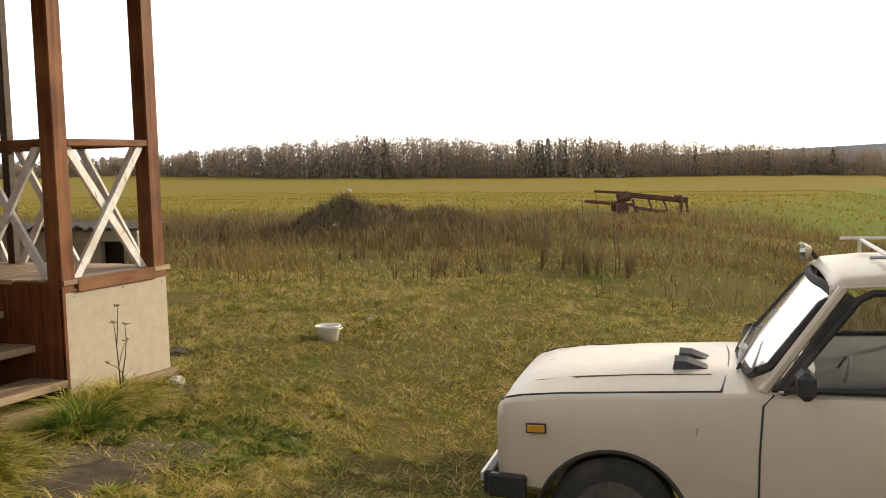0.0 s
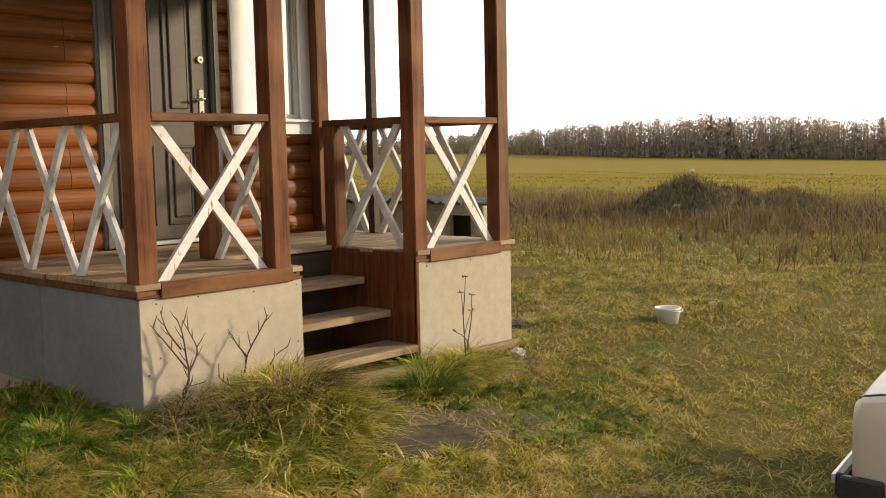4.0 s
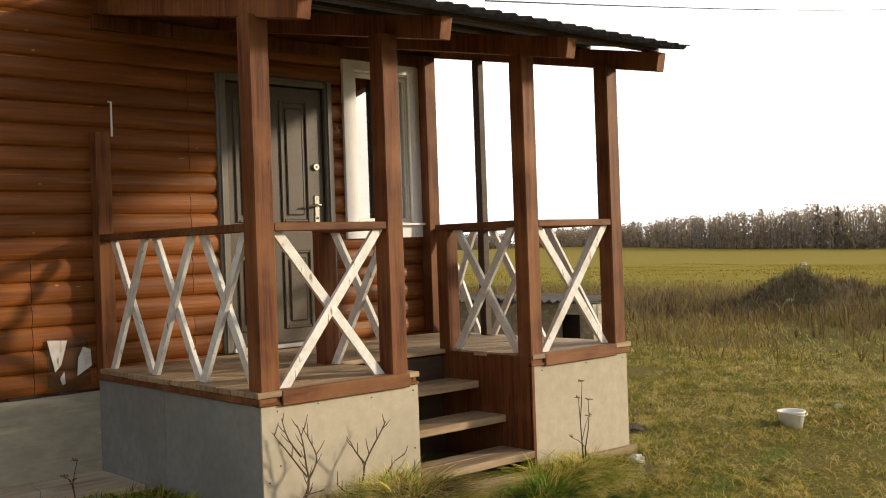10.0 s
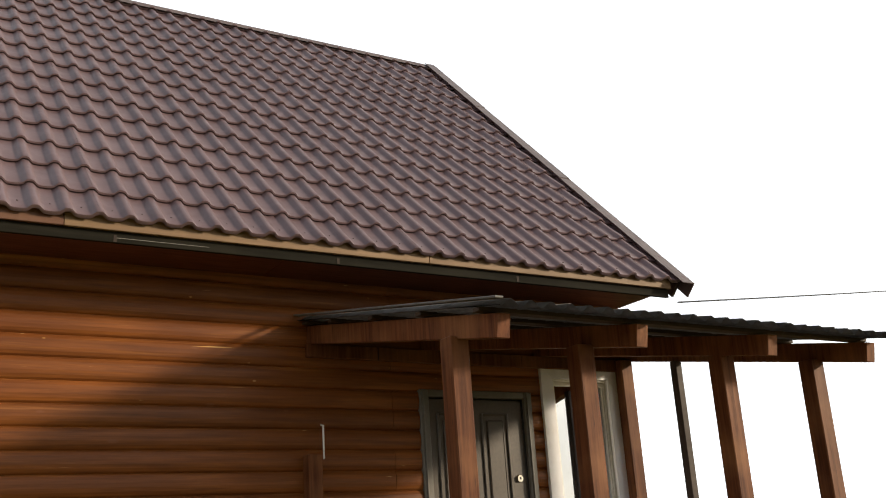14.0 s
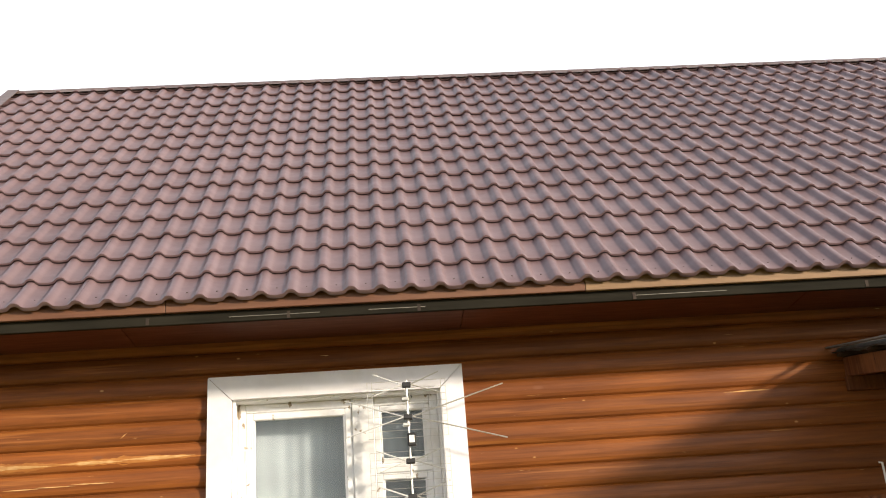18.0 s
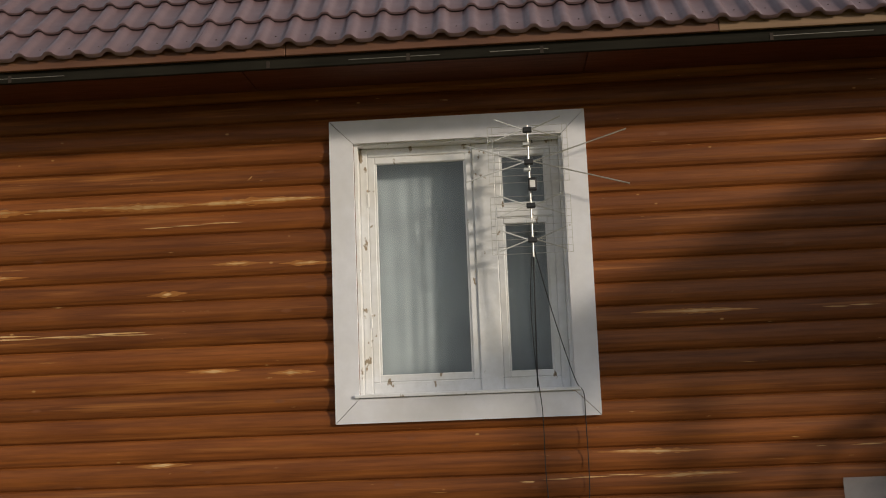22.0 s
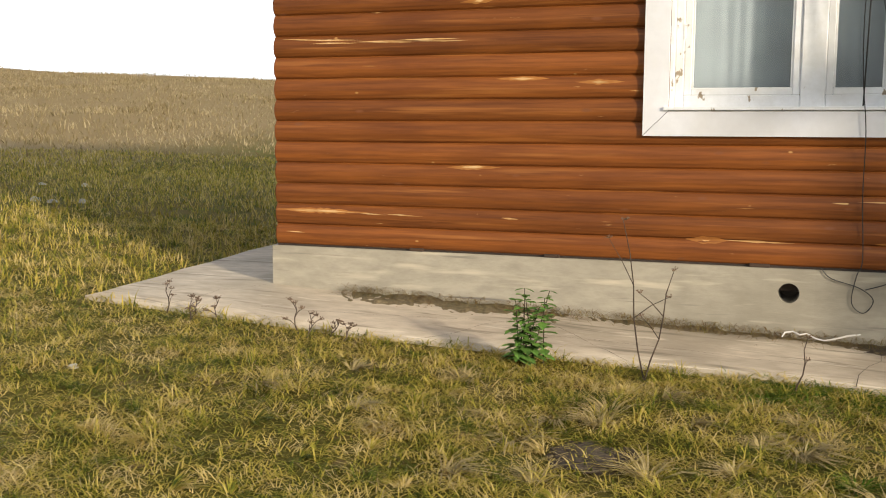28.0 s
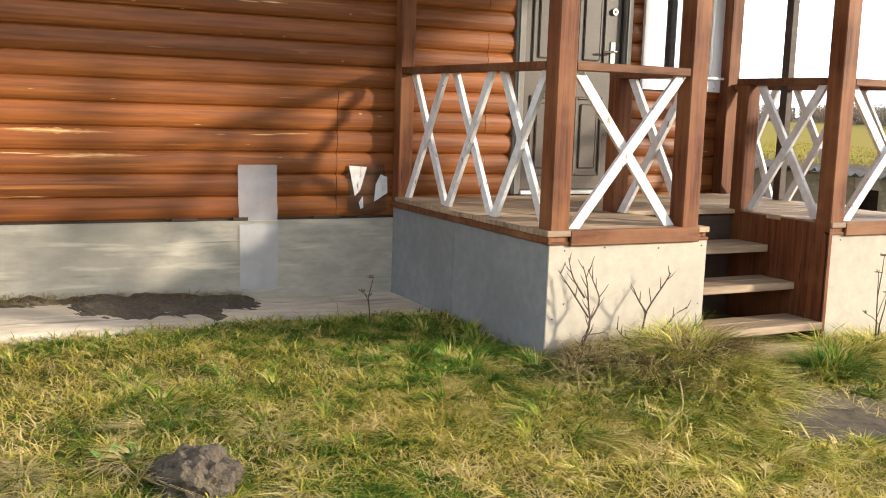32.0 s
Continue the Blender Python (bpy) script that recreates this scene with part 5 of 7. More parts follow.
for s in (-0.63, 0.63):
    part("rack_rail", tube(((2.0, s, 1.67), (2.98, s, 1.67)), 0.010), ALU, car)
part("roof_load", box(2.30, 3.0, -0.5, 0.5, 1.672, 1.80, 0.05), PLASTIC, car, "white wrapped load on the rack")
part("spot_lamp", add_tube(bmesh.new(), ((1.82, 0.50, 1.60), (1.78, 0.50, 1.60), (1.75, 0.50, 1.60)), (0.03, 0.055, 0.055), 14), CHROME, car, "chrome spot lamp on the roof edge")
part("spot_bracket", tube(((1.82, 0.50, 1.60), (1.86, 0.50, 1.545)), 0.014), BLACK, car)

# ---------------------------------------------------------------- television antenna before the window
antenna = empty("antenna", "grid television antenna with crossed aluminium rods", "antenna")
AX, AY = 1.965, -0.17
part("mast", tube(((AX, AY, 2.34), (AX, AY, 3.19)), 0.0065, 8), ALU, antenna)
part("mast_foot", tube(((AX, AY, 2.34), (AX - 0.01, AY + 0.03, 1.80), (AX - 0.012, AY + 0.10, 1.53)), 0.0045, 6), BLACK, antenna)
for z in (3.155, 2.945, 2.665, 2.445):
    hub = part("hub", box(AX - 0.028, AX + 0.028, AY - 0.035, AY + 0.012, z - 0.015, z + 0.015, 0.004), BLACK, antenna)
    for sx in (-1, 1):
        for sz in (-1, 1):
            long = 0.60 if (sx > 0 and z == 2.945) else 0.38 if (sx < 0 and z == 2.945) else 0.19
            part("dipole_rod", tube(((AX + sx * 0.025, AY - 0.025, z), (AX + sx * (0.02 + long), AY - 0.05, z + sz * long * 0.26 + (0.02 if sz > 0 else -0.02))), 0.0045, 5), ALU, hub)
for z in (3.06, 2.895, 2.56):
    part("clamp", box(AX - 0.035, AX + 0.01, AY - 0.03, AY + 0.012, z - 0.008, z + 0.012, 0.003), ALU, antenna)
part("amplifier_box", box(AX - 0.012, AX + 0.042, AY - 0.05, AY - 0.012, 2.755, 2.838, 0.006), BLACK, antenna, "small black amplifier box with a white label")
part("amplifier_label", box(AX - 0.002, AX + 0.032, AY - 0.0525, AY - 0.0505, 2.775, 2.82, 0), WHITE, antenna)
for half in (0, 1):                                    # reflector grids, upper and lower
    z0, z1 = ((2.83, 3.20), (2.37, 2.74))[half]
    for s in (-1, 1):
        for x in (0.225, 0.255):
            part("grid_upright", tube(((AX + s * x, AY + 0.055, z0), (AX + s * x, AY + 0.055, z1)), 0.0032, 4), ALU, antenna)
    for k in range(9):
        z = z0 + (z1 - z0) * k / 8
        part("grid_wire", tube(((AX - 0.255, AY + 0.055, z), (AX + 0.255, AY + 0.055, z)), 0.0018, 4), ALU, antenna)
for z in (3.1, 2.5):
    part("wall_stay", tube(((AX, AY, z), (AX + 0.03, -0.02, z + 0.03), (AX + 0.035, 0.055, z + 0.03)), 0.005, 5), BLACK, antenna)
def flowing(pts, k=5):
    """A smooth curve through the points."""
    pts = [Vector(p) for p in pts]
    out = []
    for i in range(len(pts) - 1):
        a, b, c, d = pts[max(i - 1, 0)], pts[i], pts[i + 1], pts[min(i + 2, len(pts) - 1)]
        for j in range(k):
            u = j / k
            out.append(0.5 * (2 * b + (c - a) * u + (2 * a - 5 * b + 4 * c - d) * u * u + (3 * b - a - 3 * c + d) * u ** 3))
    return out + [pts[-1]]


cable = tagged(part("antenna_cable", tube(flowing([(AX, AY, 2.42), (AX - 0.03, -0.12, 2.1), (AX - 0.02, -0.09, 1.7), (AX + 0.01, -0.085, 1.38), (AX + 0.012, -0.055, 1.0), (AX + 0.03, -0.055, 0.62), (AX + 0.0, -0.066, 0.52), (AX - 0.02, -0.066, 0.36), (AX + 0.05, -0.066, 0.30), (AX + 0.10, -0.066, 0.38), (AX + 0.02, -0.066, 0.45), (AX - 0.14, -0.066, 0.50), (AX - 0.2, -0.06, 0.56)]), 0.003, 6), BLACK), "thin black aerial cable hanging in a loop", "cable")
cable2 = tagged(part("antenna_cable", tube(flowing([(AX + 0.005, AY + 0.01, 2.40), (AX + 0.10, -0.10, 2.0), (AX + 0.22, -0.075, 1.58), (AX + 0.27, -0.075, 1.49), (AX + 0.275, -0.07, 1.34), (AX + 0.275, -0.055, 0.9), (AX + 0.24, -0.055, 0.60), (AX + 0.2, -0.066, 0.5), (AX + 0.05, -0.066, 0.44)]), 0.003, 6), BLACK), "thin black cable running down the wall", "cable")

# ---------------------------------------------------------------- small things at the wall
bm = bmesh.new()
rows = []
for i in range(15):
    z = 0.082 + (0.913 - 0.082) * i / 14
    y = -0.062 if z < 0.54 else -0.043 - 0.006 * math.sin(z * 43)
    rows.append([bm.verts.new((3.786 + 0.262 * k / 5 + 0.006 * math.sin(z * 5), y - 0.004 * math.sin(k * 1.9 + z * 6), z)) for k in range(6)])
for r, s in zip(rows, rows[1:]):
    for k in range(5):
        bm.faces.new((r[k], r[k + 1], s[k + 1], s[k]))
tagged(smooth(part("plastic_sheet", bm, FILM)), "strip of milky plastic film hanging on the wall", "plastic sheet")
scrap = empty("torn_covering", "torn remains of milky film on the logs", "torn film")
DARKFILM = surf("brown_torn_film", (0.10, 0.065, 0.045), (0.075, 0.05, 0.036), (12, 12, 12), 4, (0.16, 0.11, 0.07), 0.4, 0.1, vary=0.05)
DARKFILM.node_tree.nodes["Principled BSDF"].inputs["Alpha"].default_value = 0.22
for name, pts, m in (("film", ((4.55, 0.92), (4.82, 0.92), (4.84, 0.60), (4.72, 0.56), (4.60, 0.58), (4.55, 0.60)), DARKFILM),
                     ("pale_scrap", ((4.552, 0.91), (4.685, 0.90), (4.64, 0.74), (4.60, 0.70)), BRACE),
                     ("pale_scrap", ((4.79, 0.85), (4.84, 0.83), (4.845, 0.72), (4.745, 0.66), (4.755, 0.78)), BRACE),
                     ("pale_scrap", ((4.63, 0.655), (4.66, 0.70), (4.665, 0.62), (4.645, 0.61)), BRACE)):
    bm = bmesh.new()
    y = -0.046 if name == "film" else -0.050
    f = [bm.verts.new((x, y, z)) for x, z in pts]
    r = [bm.verts.new((x, y + 0.002, z)) for x, z in pts]
    bm.faces.new(f)
    bm.faces.new(r[::-1])
    for k in range(len(pts)):
        bm.faces.new((f[k], r[k], r[(k + 1) % len(pts)], f[(k + 1) % len(pts)]))
    bmesh.ops.recalc_face_normals(bm, faces=bm.faces)
    part(name, bm, m, scrap)
stick = tagged(part("bent_strip", add_tube(bmesh.new(), [(1.56, -0.20, 0.150), (1.575, -0.17, 0.172), (1.62, -0.16, 0.180), (1.66, -0.175, 0.165), (1.70, -0.16, 0.172), (1.75, -0.185, 0.150), (1.80, -0.19, 0.142), (1.86, -0.18, 0.155), (1.93, -0.165, 0.175), (2.00, -0.15, 0.185)], [0.004, 0.006, 0.005, 0.006, 0.004, 0.005, 0.004, 0.005, 0.007, 0.004], 6), BRACE), "pale bent plastic strip lying on the apron", "strip")

# soil and dead grass lying in the angle of plinth and apron
bm = bmesh.new()
rng = random.Random(5)
def heap(bm, x0, x1, y0, y1, z_of, h, n=44, m=7, seed=0):
    rows = []
    for j in range(m):
        k = j / (m - 1)
        row = []
        for i in range(n):
            u = i / (n - 1)
            x = x0 + (x1 - x0) * u
            fall = math.sin(math.pi * min(1, max(0, u))) ** 0.45
            y = y0 + (y1 - y0) * k * (0.55 + 0.45 * fall + 0.75 * noise.noise((x * 2.0, seed, 0)) + 0.25 * noise.noise((x * 7.0, seed, 3)))
            e = (1 - k) ** 0.8 * fall
            row.append(bm.verts.new((x, y, z_of(x, y) - 0.012 + h * e * (0.7 + 0.6 * noise.noise((x * 5, y * 12, seed))) + 0.014 * noise.noise((x * 21, y * 21, seed)))))
        rows.append(row)
    for r, s in zip(rows, rows[1:]):
        for i in range(n - 1):
            bm.faces.new((r[i], r[i + 1], s[i + 1], s[i]))
heap(bm, -1.40, 0.25, -0.05, -0.30, slab_z, 0.045, 90, 9, 1)
heap(bm, 0.2, 2.3, -0.05, -0.15, slab_z, 0.032, 110, 7, 2)
heap(bm, 1.9, 3.86, -0.05, -0.25, slab_z, 0.040, 100, 9, 3)
bm2 = bmesh.new()
heap(bm2, 2.65, 3.90, -0.05, -0.66, slab_z, 0.075, 74, 12, 5)
heap(bm2, 1.9, 2.9, -0.05, -0.22, slab_z, 0.045, 64, 8, 8)
soil = tagged(part("soil", bm, LITTER), "dark soil and litter along the plinth", "soil", kind="stuff")
tagged(part("soil", bm2, SOIL), "heap of dark crumbly soil against the plinth", "soil", kind="stuff")

# ---------------------------------------------------------------- bucket, rubble, mole hills, mud
bucket = empty("bucket", "low white plastic feeding bucket on the grass", "bucket")
BX, BY = 9.75, -2.33
bz = ground_z(BX, BY) - 0.01
bm = bmesh.new()
prof = [(0.0, 0.010), (0.080, 0.010), (0.102, 0.13), (0.112, 0.137), (0.114, 0.126), (0.106, 0.12), (0.085, 0.0), (0.0, 0.0)]
rings = []
for r, z in prof:
    rings.append([bm.verts.new((BX + max(r, 0.001) * math.cos(k * math.tau / 24), BY + max(r, 0.001) * math.sin(k * math.tau / 24), bz + z)) for k in range(24)])
for a, b in zip(rings, rings[1:]):
    for k in range(24):
        bm.faces.new((a[k], a[(k + 1) % 24], b[(k + 1) % 24], b[k]))
smooth(part("tub", bm, PLASTIC, bucket))
part("bail", add_tube(bmesh.new(), [(BX + 0.112 * math.cos(a), BY + 0.112 * math.sin(a) - 0.015, bz + 0.13 + 0.02 * math.sin(a)) for a in [math.pi * (1.0 + k / 12) for k in range(13)]], [0.004] * 13, 5), ALU, bucket)


def lump(x, y, r, h, material, name, label, category, seed, kind=""):
    """A broken heap of earth or a stone, set into the ground."""
    bm = bmesh.new()
    bmesh.ops.create_icosphere(bm, subdivisions=4, radius=1)
    z = ground_z(x, y)
    for v in bm.verts:
        d = v.co.normalized()
        k = 1 + 0.28 * noise.noise((d.x * 2 + seed, d.y * 2, d.z * 2)) + 0.16 * noise.noise((d.x * 6, d.y * 6 + seed, d.z * 6)) + 0.13 * noise.noise((d.x * 12, d.y * 12 + seed, d.z * 12)) + 0.10 * noise.noise((d.x * 27, d.y * 27 + seed, d.z * 27))
        v.co = Vector((x + d.x * r * k, y + d.y * r * k, z + d.z * h * k))
    return tagged(part(name, bm, material), label, category, kind=kind)


lump(2.80, -2.98, 0.17, 0.13, SOIL, "molehill", "crumbly dark molehill in the grass", "molehill", 3)
lump(0.84, -2.40, 0.20, 0.03, SOIL, "molehill", "flat worn molehill with dry stems", "molehill", 9)
lump(7.75, -2.28, 0.06, 0.04, STONE, "rubble_stone", "pale stone lying in the grass", "stone", 6)
lump(8.6, -1.60, 0.13, 0.05, SOIL, "molehill", "small dark lump of turned earth", "molehill", 14)
lump(10.7, -2.25, 0.035, 0.03, STONE, "rubble_stone", "small pale stone in the grass", "stone", 17)
for x, y, s in ((-7.55, 4.0, 1), (-7.2, 3.9, 2), (-6.9, 4.1, 3), (-9.3, 6.2, 4), (-8.6, 6.3, 5)):
    lump(x, y, 0.06, 0.05, STONE, "rubble_stone", "pale stone in the shaded grass", "stone", 20 + s)
lump(-1.9, -2.3, 0.025, 0.02, STONE, "rubble_stone", "small pale stone in the grass", "stone", 31)
lump(-2.4, -2.6, 0.02, 0.02, STONE, "rubble_stone", "small pale stone in the grass", "stone", 32)
STONE_G = surf("dull_rubble", (0.40, 0.385, 0.35), (0.28, 0.27, 0.24), (30, 30, 30), 5, rough=0.9, bump=0.4)
for x, y, z, r, m, seed in ((22.5, 4.48, 0.79, 0.06, STONE, 41), (21.6, 4.35, 0.07, 0.15, STONE_G, 43), (21.75, 3.95, 0.06, 0.10, STONE_G, 44)):
    ob = lump(x, y, r, 0.045, m, "rubble_stone", "pale rubble stone lying on the earth mound", "stone", seed)
    ob.location.z = z - ground_z(x, y)
bm = bmesh.new()
rows = []
for j in range(12):
    row = []
    for i in range(16):
        u, v = i / 15 - 0.5, j / 11 - 0.5
        x = 5.82 + u * 0.78 + 0.05 * noise.noise((v * 5, 1, 0)) + v * 0.10
        y = -3.20 + v * 0.40 + 0.04 * noise.noise((u * 5, 3, 0)) - u * 0.02
        row.append(bm.verts.new((x, y, ground_z(x, y) + 0.024 + 0.005 * noise.noise((x * 9, y * 9, 2)) - 0.03 * (max(abs(u), abs(v)) > 0.47))))
    rows.append(row)
for r, s in zip(rows, rows[1:]):
    for i in range(15):
        bm.faces.new((r[i], r[i + 1], s[i + 1], s[i]))
MAT = surf("muddy_rubber_mat", (0.090, 0.072, 0.052), (0.052, 0.042, 0.031), (30, 30, 30), 7, (0.14, 0.115, 0.065), 0.95, 0.5, vary=0.0, shine=0.1)
tagged(smooth(part("doormat", bm, MAT)), "worn dark mat trodden into the ground", "mat")

EARTH = surf("trodden_earth", (0.145, 0.115, 0.075), (0.070, 0.055, 0.036), (34, 34, 34), 5, (0.19, 0.16, 0.105), 0.95, 0.8, vary=0.0, depth=0.012, shine=0.08)
add_marks(EARTH, (16, 16, 16), 0.58, 0.66, (0.30, 0.25, 0.12))


def earth_patch(cx, cy, rx, ry, seed):
    """A ragged patch of bare trodden soil, level with the turf."""
    bm = bmesh.new()
    mid = bm.verts.new((cx, cy, ground_z(cx, cy) + 0.010))
    rings = []
    for k in (0.4, 0.7, 0.88, 1.0):
        ring = []
        for i in range(44):
            a = math.tau * i / 44
            e = k * (1 + 0.34 * noise.noise((math.cos(a) * 1.6, math.sin(a) * 1.6, seed)) + 0.20 * noise.noise((math.cos(a) * 5, math.sin(a) * 5, seed)))
            x, y = cx + rx * e * math.cos(a), cy + ry * e * math.sin(a)
            ring.append(bm.verts.new((x, y, ground_z(x, y) + (0.010 if k < 0.9 else -0.012) + 0.006 * noise.noise((x * 8, y * 8, seed)))))
        rings.append(ring)
    for i in range(44):
        j = (i + 1) % 44
        bm.faces.new((mid, rings[0][i], rings[0][j]))
        for r, q in zip(rings, rings[1:]):
            bm.faces.new((r[i], q[i], q[j], r[j]))
    tagged(smooth(part("bare_earth", bm, EARTH)), "patch of bare trodden soil in the lawn", "soil", kind="stuff")


for cx, cy, rx, ry, seed in ((6.25, -3.05, 0.50, 0.30, 1), (6.35, -2.62, 0.42, 0.22, 2), (6.62, -3.22, 0.30, 0.16, 3), (8.25, -1.9, 0.28, 0.2, 7), (7.4, -2.45, 0.5, 0.13, 8)):
    earth_patch(cx, cy, rx, ry, seed)

# ---------------------------------------------------------------- kennel behind the porch
kennel = empty("kennel", "low whitewashed kennel with a slate sheet roof", "kennel")
KX, KZ = 11.0, -0.25
for b in ((KX, KX + 0.08, 0.78, 0.98), (KX, KX + 0.08, 1.30, 2.05), (KX, KX + 0.08, 2.05, 3.35)):
    part("wall_block", box(b[0], b[1], b[2], b[3], KZ, 0.72, 0.01), CONC, kennel, "whitewashed block wall")
part("lintel", box(KX, KX + 0.08, 0.98, 1.30, 0.60, 0.72, 0.006), STONE, kennel)
# near-black sheet inside the opening stands in for the unlit interior
part("doorway", box(KX + 0.24, KX + 0.27, 0.87, 1.5, KZ, 0.70, 0), GAP, kennel)
part("side_wall", box(KX + 0.08, KX + 0.35, 0.78, 0.86, KZ, 0.72, 0.01), CONC, kennel)
part("back_wall", box(KX + 0.30, KX + 0.36, 0.86, 3.35, KZ, 0.72, 0.01), CONC, kennel)
part("step_slab", box(KX - 0.35, KX - 0.02, 0.8, 1.9, KZ, -0.08, 0.01), STONE, kennel)
for k in range(4):
    y0 = 0.72 + k * 0.70
    bm = bmesh.new()
    rows = []
    for x in (KX - 0.18, KX + 0.1, KX + 0.42):
        rows.append([bm.verts.new((x, y0 + 0.78 * j / 24, 0.765 + 0.02 * math.sin(k * 2.1) + 0.022 * math.sin(j * math.tau / 4) + 0.05 * (x - KX))) for j in range(25)])
    for r, s in zip(rows, rows[1:]):
        for j in range(24):
            bm.faces.new((r[j], r[j + 1], s[j + 1], s[j]))
    bmesh.ops.solidify(bm, geom=bm.faces[:], thickness=0.012)
    part("roof_sheet", bm, SHEET, kennel)

# ---------------------------------------------------------------- rusty implement in the field
plough = empty("farm_implement", "rusty tractor plough standing in the weeds", "farm implement")
MX, MY = 34.2, 0.75
mz = ground_z(MX, MY)
AL = Vector((0.42, -0.905, 0)).normalized()              # along its frame
def at(a, b, c):
    p = Vector((MX, MY, mz)) + AL * (0.78 * a - 0.055) + Vector((-AL.y, AL.x, 0)) * 0.78 * b
    return (p.x, p.y, p.z + 0.78 * c - 0.06)
part("main_beam", bar(at(-0.6, 0, 0.86), at(2.0, 0, 0.52), 0.14, 0.12), RUST, plough)
part("main_beam", bar(at(-0.5, 0.5, 0.84), at(1.9, 0.5, 0.52), 0.10, 0.10), RUST, plough)
part("gear_box", bar(at(-0.55, 0.1, 0.62), at(0.05, 0.1, 0.80), 0.34, 0.32, (0, 1, 0), 0.10), RUST, plough)
part("drawbar", bar(at(-1.5, 0, 0.98), at(-0.3, 0, 0.88), 0.07, 0.07), RUST, plough)
part("drawbar", bar(at(-1.85, 0.2, 0.58), at(0.2, 0.2, 0.36), 0.09, 0.09), RUST, plough)
part("share_beam", bar(at(0.0, -0.4, 0.30), at(1.25, -0.4, 0.06), 0.10, 0.07), RUST, plough)
for a in (0.1, 0.75, 1.35):
    part("shank", bar(at(a, 0.2, 0.6), at(a + 0.22, 0.2, 0.02), 0.07, 0.05), RUST, plough)
    part("share", bar(at(a + 0.05, 0.2, 0.06), at(a + 0.45, 0.2, -0.05), 0.16, 0.05), RUST, plough)
part("end_frame", bar(at(2.0, -0.1, 0.72), at(2.05, -0.1, -0.05), 0.13, 0.10), RUST, plough)
part("end_frame", bar(at(2.3, 0.1, 0.45), at(2.32, 0.1, -0.1), 0.07, 0.07), RUST, plough)
part("end_plate", bar(at(1.75, 0, 0.62), at(2.32, 0, 0.50), 0.16, 0.10), RUST, plough)
for b in (-0.5, 0.6):
    part("land_wheel", add_tube(bmesh.new(), (at(-0.45, b, 0.28), at(-0.45, b + 0.08, 0.28)), (0.20, 0.20), 24), RUST, plough)

# ---------------------------------------------------------------- overhead wire
pts = []
for k in range(25):
    u = k / 24
    pts.append((8.08 + 41 * u, -0.62 + 11.0 * u, 3.47 + 7.8 * u - 0.9 * u * (1 - u)))
tagged(part("overhead_wire", add_tube(bmesh.new(), pts, [0.007] * 25, 5), BLACK), "thin dark supply wire running from the house", "wire")


# ---------------------------------------------------------------- grass
def blades(name, label, pts, length, lean, width, material, category="grass", seed=1, ang=None):
    """Many thin bent blades in one mesh: pts (n, 3), and a length, lean and width for each."""
    g = np.random.default_rng(seed)
    n = len(pts)
    ang = g.uniform(0, math.tau, n) if ang is None else ang
    d = np.stack([np.cos(ang), np.sin(ang)], 1)
    s = np.stack([-d[:, 1], d[:, 0]], 1)
    verts = np.zeros((n, 5, 3))
    for k, (u, w) in enumerate(((0.0, 1.0), (0.55, 0.75), (1.0, 0.0))):
        h = length * (u - 0.35 * lean * u * u)
        o = length * lean * u ** 1.7
        c = np.concatenate([pts[:, :2] + d * o[:, None], (pts[:, 2] + h)[:, None]], 1)
        off = np.concatenate([s * (width * w * 0.5)[:, None], np.zeros((n, 1))], 1)
        if k < 2:
            verts[:, 2 * k], verts[:, 2 * k + 1] = c - off, c + off
        else:
            verts[:, 4] = c
    idx = np.arange(n)[:, None] * 5
    quads = idx + np.array([0, 1, 3, 2])
    tris = idx + np.array([2, 3, 4])
    me = bpy.data.meshes.new(name)
    me.vertices.add(n * 5)
    me.vertices.foreach_set("co", verts.reshape(-1))
    me.loops.add(n * 7)
    me.loops.foreach_set("vertex_index", np.concatenate([quads.reshape(-1), tris.reshape(-1)]).astype(np.int32))
    me.polygons.add(n * 2)
    me.polygons.foreach_set("loop_start", np.concatenate([np.arange(n) * 4, n * 4 + np.arange(n) * 3]).astype(np.int32))
    me.update(calc_edges=True)
    me.materials.append(material)
    return tagged(new(name, me), label, category, kind="stuff")


